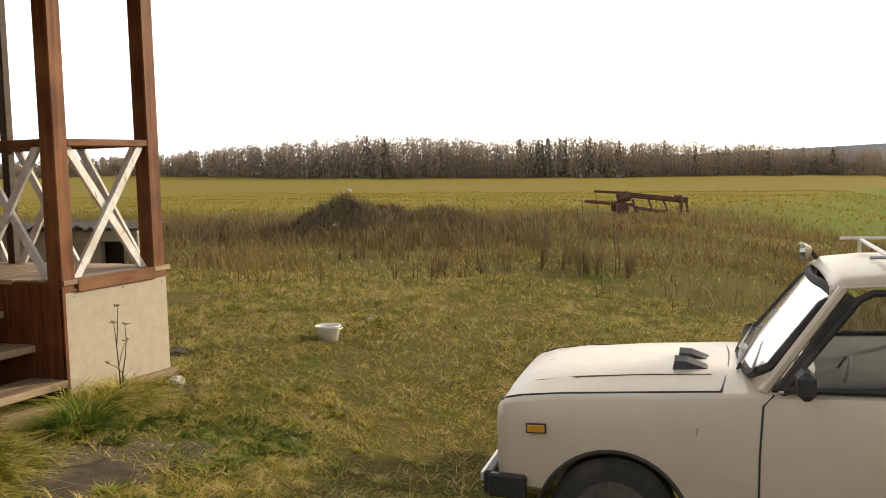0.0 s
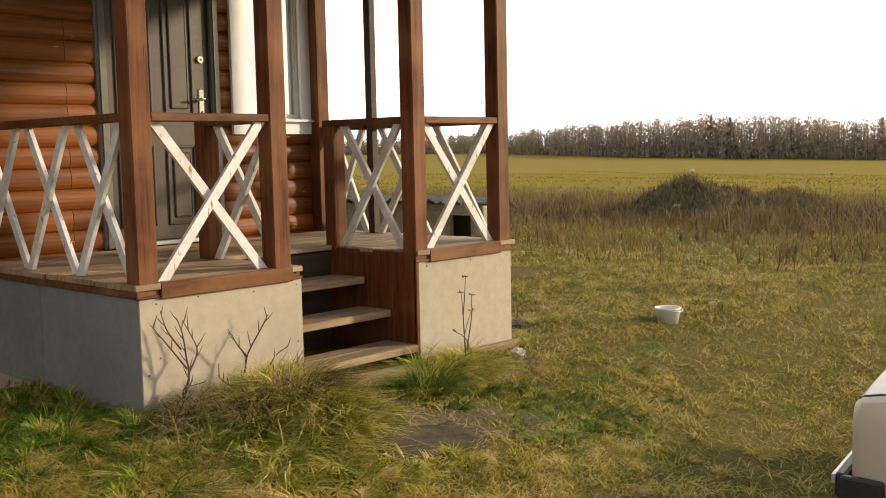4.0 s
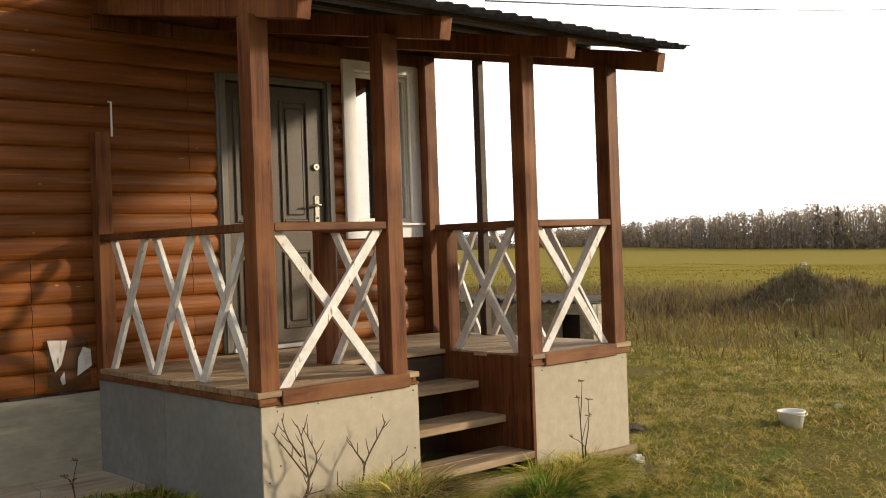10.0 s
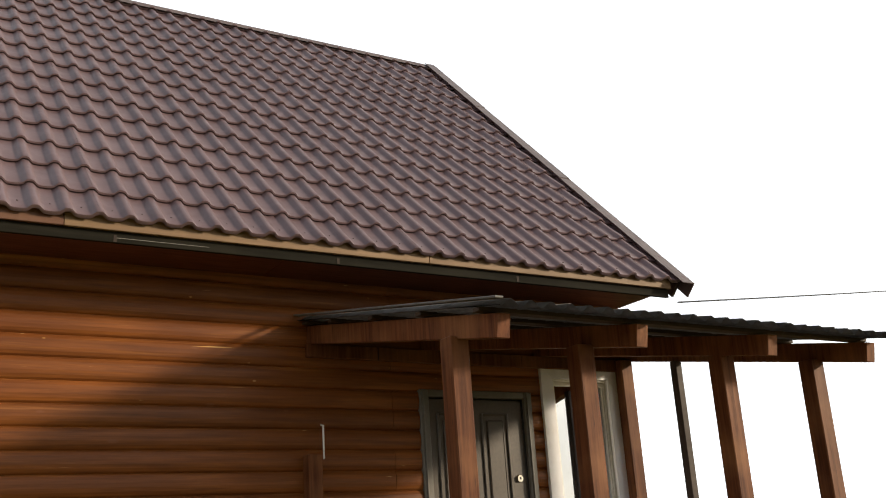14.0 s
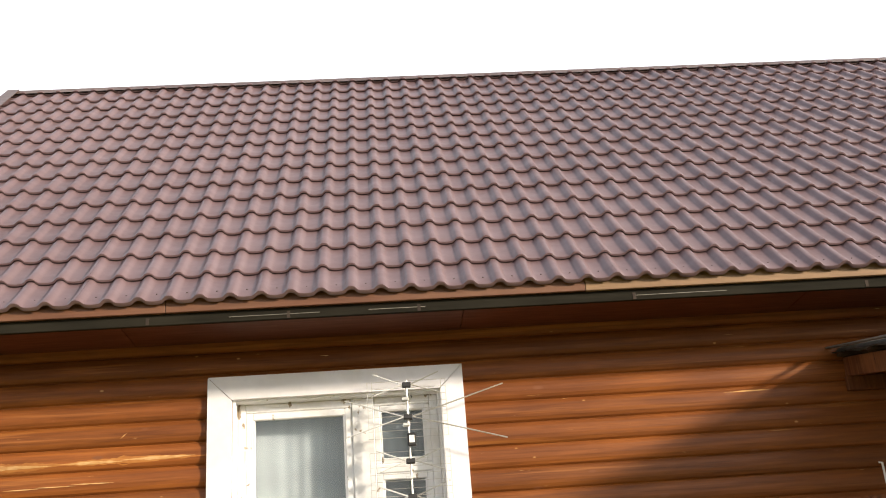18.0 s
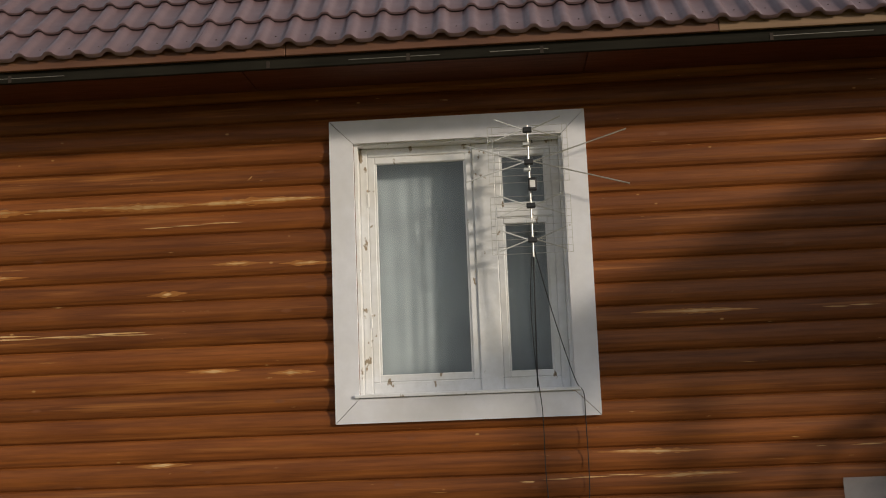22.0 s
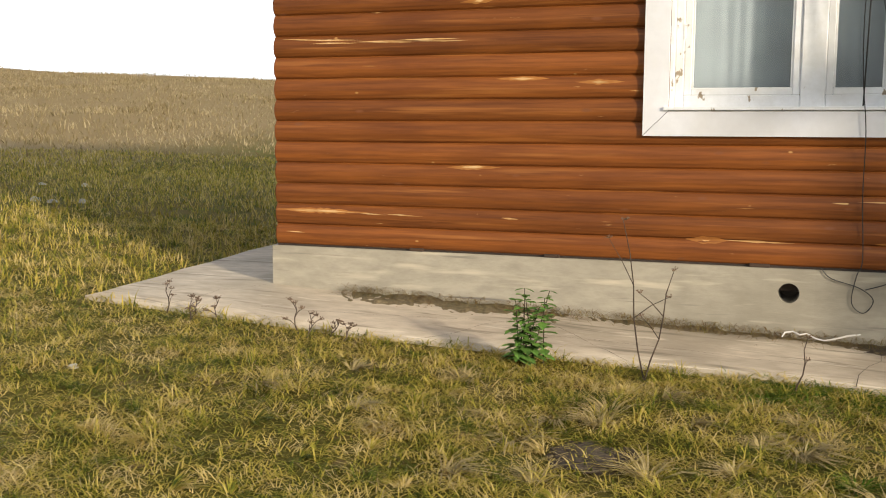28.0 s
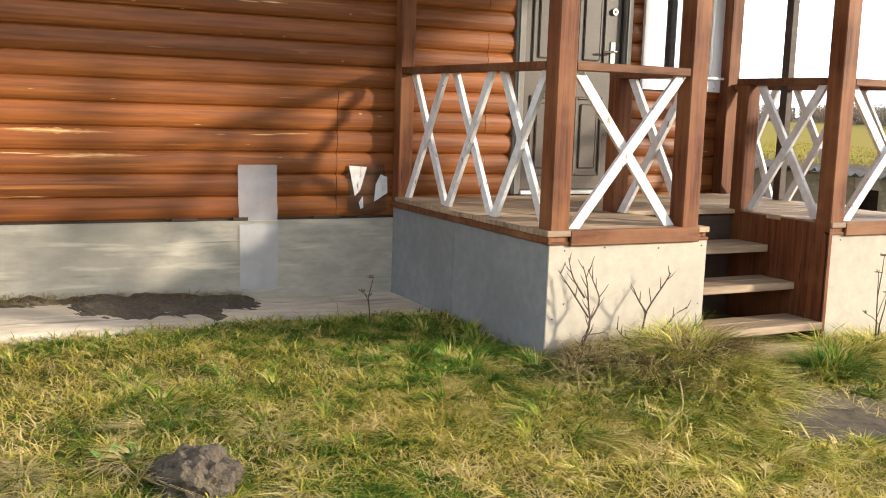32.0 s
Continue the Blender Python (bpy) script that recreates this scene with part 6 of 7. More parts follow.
def leafy(name, ramp, rough=0.75, patch=0.9, shift=0.3, own=1.0, glow=0.24):
    """Grass whose colour differs from blade to blade and from patch to patch."""
    m = bpy.data.materials.new(name)
    m.use_nodes = True
    t = m.node_tree
    n, ln = t.nodes, t.links.new
    p = n["Principled BSDF"]
    geo, co = n.new("ShaderNodeNewGeometry"), n.new("ShaderNodeTexCoord")
    q = n.new("ShaderNodeTexNoise")
    q.inputs["Scale"].default_value, q.inputs["Detail"].default_value, q.inputs["Roughness"].default_value = patch, 5, 0.68
    ln(co.outputs["Object"], q.inputs["Vector"])
    r = n.new("ShaderNodeMapRange")
    r.inputs[1].default_value, r.inputs[2].default_value, r.inputs[3].default_value, r.inputs[4].default_value = 0.35, 0.65, -shift, shift
    ln(q.outputs["Fac"], r.inputs[0])
    a = n.new("ShaderNodeMath")
    a.operation = "ADD"
    each = n.new("ShaderNodeMapRange")                  # how far one blade strays from its patch
    each.inputs[3].default_value, each.inputs[4].default_value = 0.5 - own / 2, 0.5 + own / 2
    ln(geo.outputs["Random Per Island"], each.inputs[0])
    ln(each.outputs[0], a.inputs[0])
    ln(r.outputs[0], a.inputs[1])
    c = n.new("ShaderNodeValToRGB")
    c.color_ramp.elements.remove(c.color_ramp.elements[0])
    for i, (pos, col) in enumerate(ramp):
        e = c.color_ramp.elements[0] if i == 0 else c.color_ramp.elements.new(pos)
        e.position, e.color = pos, (*col, 1)
    ln(a.outputs[0], c.inputs[0])
    ln(c.outputs[0], p.inputs["Base Color"])
    p.inputs["Roughness"].default_value = rough
    p.inputs["Specular IOR Level"].default_value = 0.12
    # light shining through the thin blades
    p.inputs["Subsurface Weight"].default_value = 0.0
    tr = n.new("ShaderNodeBsdfTranslucent")
    mix = n.new("ShaderNodeMixShader")
    mix.inputs[0].default_value = glow
    ln(c.outputs[0], tr.inputs["Color"])
    ln(p.outputs[0], mix.inputs[1])
    ln(tr.outputs[0], mix.inputs[2])
    ln(mix.outputs[0], n["Material Output"].inputs["Surface"])
    return m


LAWN = leafy("lawn_blades", ((0.0, (0.080, 0.105, 0.015)), (0.2, (0.235, 0.230, 0.028)), (0.42, (0.42, 0.350, 0.056)), (0.7, (0.53, 0.405, 0.105)), (1.0, (0.64, 0.50, 0.22))), patch=4.2, shift=0.55, own=0.60, glow=0.16)
TUFT = leafy("tuft_blades", ((0.0, (0.095, 0.140, 0.014)), (0.35, (0.30, 0.315, 0.036)), (0.65, (0.54, 0.46, 0.080)), (1.0, (0.80, 0.65, 0.30))), patch=9.0, shift=0.62, own=0.62, glow=0.16)
LUSH = leafy("lush_blades", ((0.0, (0.034, 0.085, 0.008)), (0.4, (0.105, 0.190, 0.018)), (0.7, (0.26, 0.285, 0.036)), (1.0, (0.58, 0.46, 0.16))), patch=6.0, shift=0.55, own=0.62, glow=0.18)
DRY = leafy("dry_weeds", ((0.0, (0.14, 0.085, 0.042)), (0.4, (0.215, 0.145, 0.064)), (0.7, (0.30, 0.22, 0.088)), (1.0, (0.23, 0.20, 0.048))), patch=0.35, shift=0.3)
BROWNED = leafy("browned_grass", ((0.0, (0.06, 0.045, 0.02)), (0.4, (0.17, 0.12, 0.045)), (0.75, (0.33, 0.24, 0.09)), (1.0, (0.50, 0.38, 0.17))), patch=6.0, shift=0.3)
DARKWEED = leafy("dark_weeds", ((0.0, (0.100, 0.068, 0.042)), (0.45, (0.175, 0.125, 0.066)), (0.8, (0.26, 0.195, 0.095)), (1.0, (0.20, 0.19, 0.055))), patch=0.6, shift=0.3)
HILL = leafy("hill_grass", ((0.0, (0.235, 0.180, 0.085)), (0.5, (0.35, 0.275, 0.145)), (1.0, (0.47, 0.38, 0.22))), patch=0.35, shift=0.45)
FIELD = leafy("field_grass", ((0.0, (0.19, 0.20, 0.022)), (0.5, (0.32, 0.265, 0.036)), (1.0, (0.40, 0.31, 0.07))), patch=0.15, shift=0.35)

GZ = np.vectorize(ground_z)
gen = np.random.default_rng(7)


def free_of_things(p):
    """Keeps points off the apron, the porch, the mat and the house."""
    x, y = p[:, 0], p[:, 1]
    on_apron = (x > -2.9) & (x < 4.9) & (y > -0.83)
    in_house = (x > -2.95) & (x < 8) & (y > -0.4)
    on_porch = (x > 4.87) & (x < 7.97) & (y > -2.09) & ~((x > 5.97) & (x < 6.94) & (y < -2.12))
    on_mat = (abs(x - 5.82) < 0.34) & (abs(y + 3.20) < 0.17)
    in_house |= (x > -1.9) & (x < 8) & (y > -0.1) & (y < 6.2)
    kennel_ = (x > 10.6) & (x < 12.2) & (y > 0.5) & (y < 3.5)
    return ~(on_apron | on_porch | on_mat | in_house | kennel_)


def scatter(n, x0, x1, y0, y1, keep=None):
    p = gen.uniform((x0, y0), (x1, y1), (n, 2))
    p = p[free_of_things(p)]
    if keep is not None:
        p = p[keep(p)]
    return np.column_stack([p, GZ(p[:, 0], p[:, 1]) - 0.004])


def near_enough(p):
    """Thins the lawn with the distance from where one stands."""
    d = np.hypot(p[:, 0] - 2, p[:, 1] + 6.5)
    return gen.uniform(0, 1, len(p)) < np.clip(5.0 / np.maximum(d, 3.0), 0, 1) ** 1.25


def clumped(p, scale=1.6, power=1.0, seed=0.0):
    v = np.array([noise.noise((a * scale, b * scale, seed)) for a, b in p[:, :2]])
    return np.clip(0.5 + v * power, 0, 1)


def patchy(p):
    c = clumped(p, 2.2, 1.1, 3.0)
    worn = np.exp(-(((p[:, 0] - 6.35) / 0.55) ** 2 + ((p[:, 1] + 2.95) / 0.38) ** 2)) + 0.8 * np.exp(-(((p[:, 0] - 9.1) / 0.75) ** 2 + ((p[:, 1] + 2.75) / 0.3) ** 2)) + np.exp(-(((p[:, 0] - 7.6) / 1.1) ** 2 + ((p[:, 1] + 4.1) / 0.5) ** 2)) + 0.8 * np.exp(-(((p[:, 0] - 6.2) / 0.7) ** 2 + ((p[:, 1] + 2.75) / 0.35) ** 2)) + 0.7 * np.exp(-(((p[:, 0] - 10.5) / 1.6) ** 2 + ((p[:, 1] + 3.2) / 0.5) ** 2))
    return near_enough(p) & (gen.uniform(0, 1, len(p)) < (0.35 + 0.65 * c) * (1 - 0.86 * np.clip(worn, 0, 1)))


p = scatter(960000, -7, 15, -5.6, 3.5, patchy)
n = len(p)
tall = np.clip(clumped(p, 1.3, 0.8, 9.0) * 0.35 + clumped(p, 6.5, 1.6, 2.0) ** 1.5 * 0.95, 0, 1.3)
p[:, 2] += gen.uniform(-0.004, 0.022, n) * tall
# two patches of grass near the porch use a darker green
lusher = np.exp(-((p[:, 0] - 7.05) / 0.55) ** 2 - ((p[:, 1] + 3.2) / 0.30) ** 2) + np.exp(-((p[:, 0] - 4.5) / 0.95) ** 2 - ((p[:, 1] + 2.2) / 0.8) ** 2) + gen.uniform(-0.3, 0.3, n) > 0.45
g_ = p[lusher]
k_ = len(g_)
blades("grass", "dark green grass beside the porch", g_, gen.uniform(0.03, 0.09, k_), gen.uniform(0.8, 2.4, k_), gen.uniform(0.0032, 0.0068, k_), LUSH, seed=5)
p, tall = p[~lusher], tall[~lusher]
n = len(p)
blades("grass", "short matted autumn lawn, green mixed with straw", p, gen.uniform(0.025, 0.080, n) * (0.45 + 1.0 * tall), gen.uniform(0.9, 2.6, n), gen.uniform(0.0034, 0.0075, n), LAWN, seed=2)

# the part of the yard behind
p = scatter(110000, -7, 12, -10, -5.6, near_enough)
n = len(p)
blades("grass", "short matted autumn lawn, green mixed with straw", p, gen.uniform(0.03, 0.085, n), gen.uniform(0.9, 2.6, n), gen.uniform(0.004, 0.008, n), LAWN, seed=8)

# flattened straw lying in the lawn
p = scatter(36000, -6, 13, -5.6, -0.8, lambda p: near_enough(p) & (clumped(p, 2.4, 1.4, 6.0) > 0.40))
n = len(p)
p[:, 2] += gen.uniform(0.01, 0.035, n)
blades("dead_grass", "pale dead grass lying flat in the lawn", p, gen.uniform(0.025, 0.085, n), gen.uniform(1.3, 2.3, n), gen.uniform(0.0018, 0.0038, n), STRAW, seed=3)

# long tufts in front of the porch, along the plinth panels and by the apron
TUFTS = ((5.42, -2.72, 0.36, 0.13, 1500), (5.2, -2.45, 0.36, 0.12, 1200), (5.7, -2.95, 0.22, 0.08, 800), (4.7, -2.9, 0.55, 0.10, 6000), (4.4, -1.9, 0.55, 0.10, 7000), (4.3, -1.25, 0.45, 0.09, 5000),
         (6.95, -2.42, 0.22, 0.16, 1300), (7.25, -2.30, 0.18, 0.12, 800), (3.6, -1.15, 0.6, 0.10, 3500), (3.9, -2.6, 0.6, 0.11, 5000), (2.9, -2.4, 0.5, 0.10, 3000), (6.4, -2.62, 0.25, 0.10, 1200), (8.05, -2.0, 0.15, 0.12, 700),
         (1.7, -1.05, 0.5, 0.08, 1800), (2.6, -1.1, 0.5, 0.09, 2000), (0.3, -1.2, 0.6, 0.06, 2000), (2.2, -3.2, 0.6, 0.09, 4000), (3.2, -3.4, 0.6, 0.09, 4000))
for i, (cx, cy, r, h, k) in enumerate(TUFTS):
    q = np.column_stack([gen.normal(cx, r * 0.5, k), gen.normal(cy, r * 0.42, k)])
    q = q[free_of_things(q)]
    q = np.column_stack([q, GZ(q[:, 0], q[:, 1]) - 0.004])
    m = len(q)
    blades("grass_tuft", "long tangled grass at the porch foot", q, h * gen.uniform(0.4, 1.15, m), gen.uniform(0.9, 2.4, m), gen.uniform(0.0035, 0.0075, m), TUFT if cx > 5 else LUSH if i % 3 else LAWN, seed=20 + i)
# separate clumps that part and hang over, on the knoll and scattered through the yard
def clump_field(cx, cy, rx, ry, count, per, size, material, seed, name="grass_clump", label="hanging clumps of long yellow-green grass", lean=(0.9, 2.3)):
    c = np.column_stack([gen.normal(cx, rx, count), gen.normal(cy, ry, count)])
    c = np.clip(c, (cx - 1.6 * rx, cy - 1.6 * ry), (cx + 1.6 * rx, cy + 1.6 * ry))
    c = np.repeat(c, per, 0)
    ang = np.repeat(gen.uniform(0, math.tau, count), per) + gen.normal(0, 0.85, len(c))
    r = gen.uniform(0, 0.030, len(c))
    ln_ = np.repeat(gen.uniform(0.55, 1.3, count), per) * size * gen.uniform(0.55, 1.1, len(c))
    q = c + np.column_stack([np.cos(ang), np.sin(ang)]) * r[:, None]
    keep = free_of_things(q)
    q, ang, ln_ = q[keep], ang[keep], ln_[keep]
    q = np.column_stack([q, GZ(q[:, 0], q[:, 1]) - 0.004])
    blades(name, label, q, ln_, gen.uniform(*lean, len(q)), gen.uniform(0.005, 0.0105, len(q)), material, seed=seed, ang=ang)


clump_field(5.50, -2.62, 0.12, 0.12, 16, 36, 0.22, TUFT, 120)
clump_field(5.1, -2.45, 0.14, 0.10, 6, 50, 0.12, STRAW, 118, "dead_grass", "brown matted dead grass at the porch corner")
clump_field(5.46, -2.98, 0.12, 0.10, 16, 40, 0.24, TUFT, 119)
clump_field(5.66, -2.88, 0.10, 0.09, 9, 70, 0.13, TUFT, 121)
clump_field(4.85, -2.85, 0.30, 0.16, 20, 80, 0.13, LUSH, 122)
clump_field(6.98, -2.38, 0.14, 0.07, 12, 40, 0.24, TUFT, 123)
clump_field(4.35, -1.75, 0.30, 0.35, 30, 70, 0.11, LUSH, 124)
clump_field(3.9, -2.6, 0.45, 0.4, 34, 60, 0.10, LUSH, 125)
clump_field(4.5, -2.35, 0.35, 0.3, 40, 70, 0.13, LUSH, 129)
clump_field(5.15, -3.1, 0.24, 0.2, 34, 40, 0.20, TUFT, 130)
clump_field(4.7, -3.35, 0.35, 0.25, 34, 60, 0.12, TUFT, 131)
clump_field(5.65, -3.3, 0.25, 0.15, 24, 60, 0.11, TUFT, 132)
clump_field(6.7, -2.75, 0.3, 0.12, 16, 60, 0.09, LUSH, 133)
clump_field(6.9, -3.3, 0.4, 0.2, 24, 60, 0.08, LUSH, 134)
clump_field(2.8, -3.2, 0.9, 0.6, 60, 45, 0.085, LAWN, 126)
clump_field(7.6, -3.3, 0.8, 0.5, 40, 40, 0.07, LAWN, 127)
clump_field(0.5, -2.6, 1.4, 0.7, 60, 40, 0.075, LAWN, 128)
clump_field(5.44, -2.72, 0.17, 0.17, 46, 40, 0.22, TUFT, 140, lean=(0.7, 2.3))
clump_field(5.50, -2.42, 0.08, 0.10, 22, 40, 0.26, TUFT, 141, lean=(0.5, 2.0))
clump_field(5.30, -3.02, 0.18, 0.14, 28, 40, 0.20, TUFT, 142, lean=(0.8, 2.4))
clump_field(5.08, -2.78, 0.12, 0.16, 20, 40, 0.20, LUSH, 154, lean=(0.8, 2.2))
clump_field(6.48, -2.62, 0.10, 0.07, 22, 40, 0.25, LUSH, 155, lean=(0.5, 1.9))
clump_field(4.55, -1.85, 0.20, 0.28, 30, 50, 0.15, LUSH, 156, lean=(0.5, 1.8))
clump_field(5.08, -2.30, 0.14, 0.08, 22, 70, 0.20, BROWNED, 143, "dead_grass", "brown matted dead grass at the porch corner", lean=(0.6, 1.9))
clump_field(5.22, -2.62, 0.20, 0.12, 18, 60, 0.22, BROWNED, 144, "dead_grass", "brown matted dead grass at the porch corner", lean=(0.9, 2.1))
clump_field(6.96, -2.36, 0.13, 0.06, 20, 40, 0.25, TUFT, 145, lean=(0.8, 2.1))
clump_field(16.6, -2.8, 0.45, 0.35, 16, 26, 0.62, DARKWEED, 150, "weeds", "dark dry dock stems standing in the meadow", lean=(0.1, 0.7))
clump_field(18.6, -1.2, 0.6, 0.5, 14, 24, 0.5, DARKWEED, 151, "weeds", "dark dry dock stems standing in the meadow", lean=(0.1, 0.7))
clump_field(15.0, -1.4, 0.5, 0.4, 12, 24, 0.35, DARKWEED, 152, "weeds", "dark dry dock stems standing in the meadow", lean=(0.2, 0.9))
clump_field(17.5, 1.0, 0.8, 0.7, 16, 24, 0.4, DARKWEED, 153, "weeds", "dark dry dock stems standing in the meadow", lean=(0.2, 0.9))
clump_field(3.0, -2.1, 0.7, 0.5, 40, 45, 0.11, LUSH, 146, lean=(0.7, 2.0))
clump_field(2.2, -2.9, 0.6, 0.35, 30, 60, 0.12, STRAW, 147, "dead_grass", "pale dead grass lying flat in the lawn", lean=(1.2, 2.3))
clump_field(0.4, -2.2, 0.8, 0.4, 26, 50, 0.12, STRAW, 148, "dead_grass", "pale dead grass lying flat in the lawn", lean=(1.2, 2.3))
q = np.column_stack([gen.normal(5.2, 0.22, 900), gen.normal(-2.5, 0.16, 900)])
q = q[free_of_things(q)]
q = np.column_stack([q, GZ(q[:, 0], q[:, 1]) + 0.02])
m = len(q)
blades("dead_grass", "matted straw on the grassy knoll", q, gen.uniform(0.10, 0.26, m), gen.uniform(0.9, 2.0, m), gen.uniform(0.003, 0.006, m), STRAW, seed=50)

# litter of dry stems in the angle of the plinth
q = np.column_stack([gen.uniform(-1.4, 3.8, 3600), -0.06 - np.abs(gen.normal(0, 0.06, 3600))])
q = np.column_stack([q, np.vectorize(slab_z)(q[:, 0], q[:, 1]) + gen.uniform(0.0, 0.05, len(q)) * np.clip(1 + (q[:, 1] + 0.06) * 3.5, 0.1, 1)])
blades("dead_grass", "dry litter lying against the plinth", q, gen.uniform(0.02, 0.075, len(q)), gen.uniform(1.2, 2.2, len(q)), gen.uniform(0.002, 0.004, len(q)), DRY, seed=51)

# middle distance: meadow grass, brown weeds, the hill and its tussocks
def ring_keep(lo, hi):
    def f(p):
        d = np.hypot(p[:, 0] - 2, p[:, 1] + 6.5)
        return (d > lo) & (d < hi)
    return f


p = scatter(56000, 9, 30, -7, 14, ring_keep(9, 30))
p = p[clumped(p, 0.5, 1.0, 5) + gen.uniform(-0.3, 0.3, len(p)) > 0.42]
n = len(p)
blades("meadow_grass", "uneven meadow grass beyond the yard", p, gen.uniform(0.04, 0.11, n), gen.uniform(0.6, 1.8, n), gen.uniform(0.008, 0.016, n), LAWN, seed=60)


def weedy(p):
    x, y = p[:, 0], p[:, 1]
    belt = np.clip((x + 0.25 * y - 13.0) / 4, 0, 1) * np.clip((37 - x) / 6, 0, 1)
    c = clumped(p, 0.42, 1.7, 2.0)
    return gen.uniform(0, 1, len(p)) < belt * (0.12 + 0.88 * c)


p = scatter(120000, 12, 40, -9, 24, weedy)
n = len(p)
blades("weeds", "brown dry weeds standing in the meadow", p, gen.uniform(0.10, 0.42, n) * (0.5 + 0.7 * clumped(p, 0.6, 1.2, 8)), gen.uniform(0.2, 1.1, n), gen.uniform(0.010, 0.024, n), DRY, "weeds", seed=61)
p = scatter(45000, 36, 110, -30, 70)
n = len(p)
blades("field_grass", "yellow-green stubble of the far field", p, gen.uniform(0.06, 0.16, n), gen.uniform(0.4, 1.4, n), gen.uniform(0.04, 0.09, n), FIELD, seed=62)
p = scatter(110000, -62, -9, 3, 60, lambda p: gen.uniform(0, 1, len(p)) < np.clip((-p[:, 0] + 0.45 * p[:, 1] - 15) / 8, 0, 1) * (0.25 + 0.75 * clumped(p, 0.25, 1.4, 4)))
n = len(p)
blades("hill_grass", "dry pale grass on the hillside", p, gen.uniform(0.08, 0.30, n) * (0.6 + 0.8 * clumped(p, 0.5, 1.3, 3)), gen.uniform(0.3, 1.4, n), gen.uniform(0.014, 0.04, n), HILL, seed=63)
p = scatter(46000, -16, -2.5, -1, 16, ring_keep(7, 26))
n = len(p)
blades("meadow_grass", "green meadow grass beside the house", p, gen.uniform(0.05, 0.16, n), gen.uniform(0.3, 1.2, n), gen.uniform(0.007, 0.014, n), LAWN, seed=64)

# ---------------------------------------------------------------- earth mound with weeds
def mound_z(x, y):
    a = 0.82 * math.exp(-((x - 22.7) / 1.6) ** 2 - ((y - 4.6) / (1.0 if y > 4.6 else 1.5)) ** 4 * 0.8)
    b = 0.58 * math.exp(-((x - 23.4) / 1.4) ** 2 - ((y - 2.9) / 1.5) ** 2)
    return max(a, b) + 0.34 * noise.noise((x * 1.1, y * 1.1, 3)) * min(1, max(a, b) * 3) + 0.10 * noise.noise((x * 3, y * 3, 5)) * min(1, max(a, b) * 3) - 0.12


MOUNDM = surf("overgrown_earth", (0.105, 0.080, 0.040), (0.050, 0.040, 0.024), (9, 9, 9), 1.2, (0.12, 0.10, 0.04), 0.95, 1.0, vary=0.0, depth=0.05)
mound = grid_mesh("earth_mound", list(np.arange(18.8, 27.3, 0.16)), list(np.arange(-0.6, 9.0, 0.16)), lambda x, y: ground_z(x, y) + mound_z(x, y), MOUNDM)
tagged(mound, "old mound of earth overgrown with dry weeds", "mound")
q = gen.uniform((19.2, 0.0), (26.8, 8.6), (26000, 2))
hz = np.array([mound_z(a, b) for a, b in q])
q, hz = q[hz > -0.05], hz[hz > -0.05]
q = np.column_stack([q, GZ(q[:, 0], q[:, 1]) + hz - 0.02])
n = len(q)
blades("weeds", "dry stalks growing on the earth mound", q, gen.uniform(0.06, 0.26, n), gen.uniform(0.1, 1.2, n), gen.uniform(0.012, 0.030, n), DARKWEED, "weeds", seed=70)
# taller dark weeds standing round the mound
q = np.column_stack([gen.normal(22.0, 1.6, 9000), np.concatenate([gen.normal(7.6, 1.9, 6000), gen.normal(2.2, 1.6, 3000)])])
q = np.column_stack([q, GZ(q[:, 0], q[:, 1])])
n = len(q)
blades("weeds", "dark dry weeds standing round the earth mound", q, gen.uniform(0.2, 0.62, n) * (0.4 + 0.8 * clumped(q, 0.8, 1.4, 6)), gen.uniform(0.1, 0.9, n), gen.uniform(0.014, 0.034, n), DARKWEED, "weeds", seed=71)



# ---------------------------------------------------------------- single plants
def stem_shrub(stems, y, seed):
    """A bare dead weed: a few stems, each a run of points (x, z), with fine twigs along them."""
    rng = random.Random(seed)
    bm = bmesh.new()
    for k, run in enumerate(stems):
        depth = rng.uniform(-0.05, 0.03)
        pts = flowing([(x + rng.uniform(-0.006, 0.006), y + depth * i / len(run), z) for i, (x, z) in enumerate(run)], 4)
        r0 = 0.0085 if k == 0 else 0.0058
        add_tube(bm, pts, [r0 * (1 - 0.72 * i / (len(pts) - 1)) for i in range(len(pts))], 6)
        for i in range(3, len(pts) - 1, 2):
            d = (pts[i] - pts[i - 1]).normalized()
            e = (d + Vector((rng.choice((-1, 1)) * rng.uniform(0.5, 0.9), rng.uniform(-0.3, 0.2), rng.uniform(0.0, 0.4)))).normalized()
            ln_ = rng.uniform(0.03, 0.08)
            add_tube(bm, [pts[i], pts[i] + e * ln_ * 0.5, pts[i] + e * ln_ + Vector((0, 0, 0.01))], [0.0034, 0.0026, 0.0014], 4)
    return bm


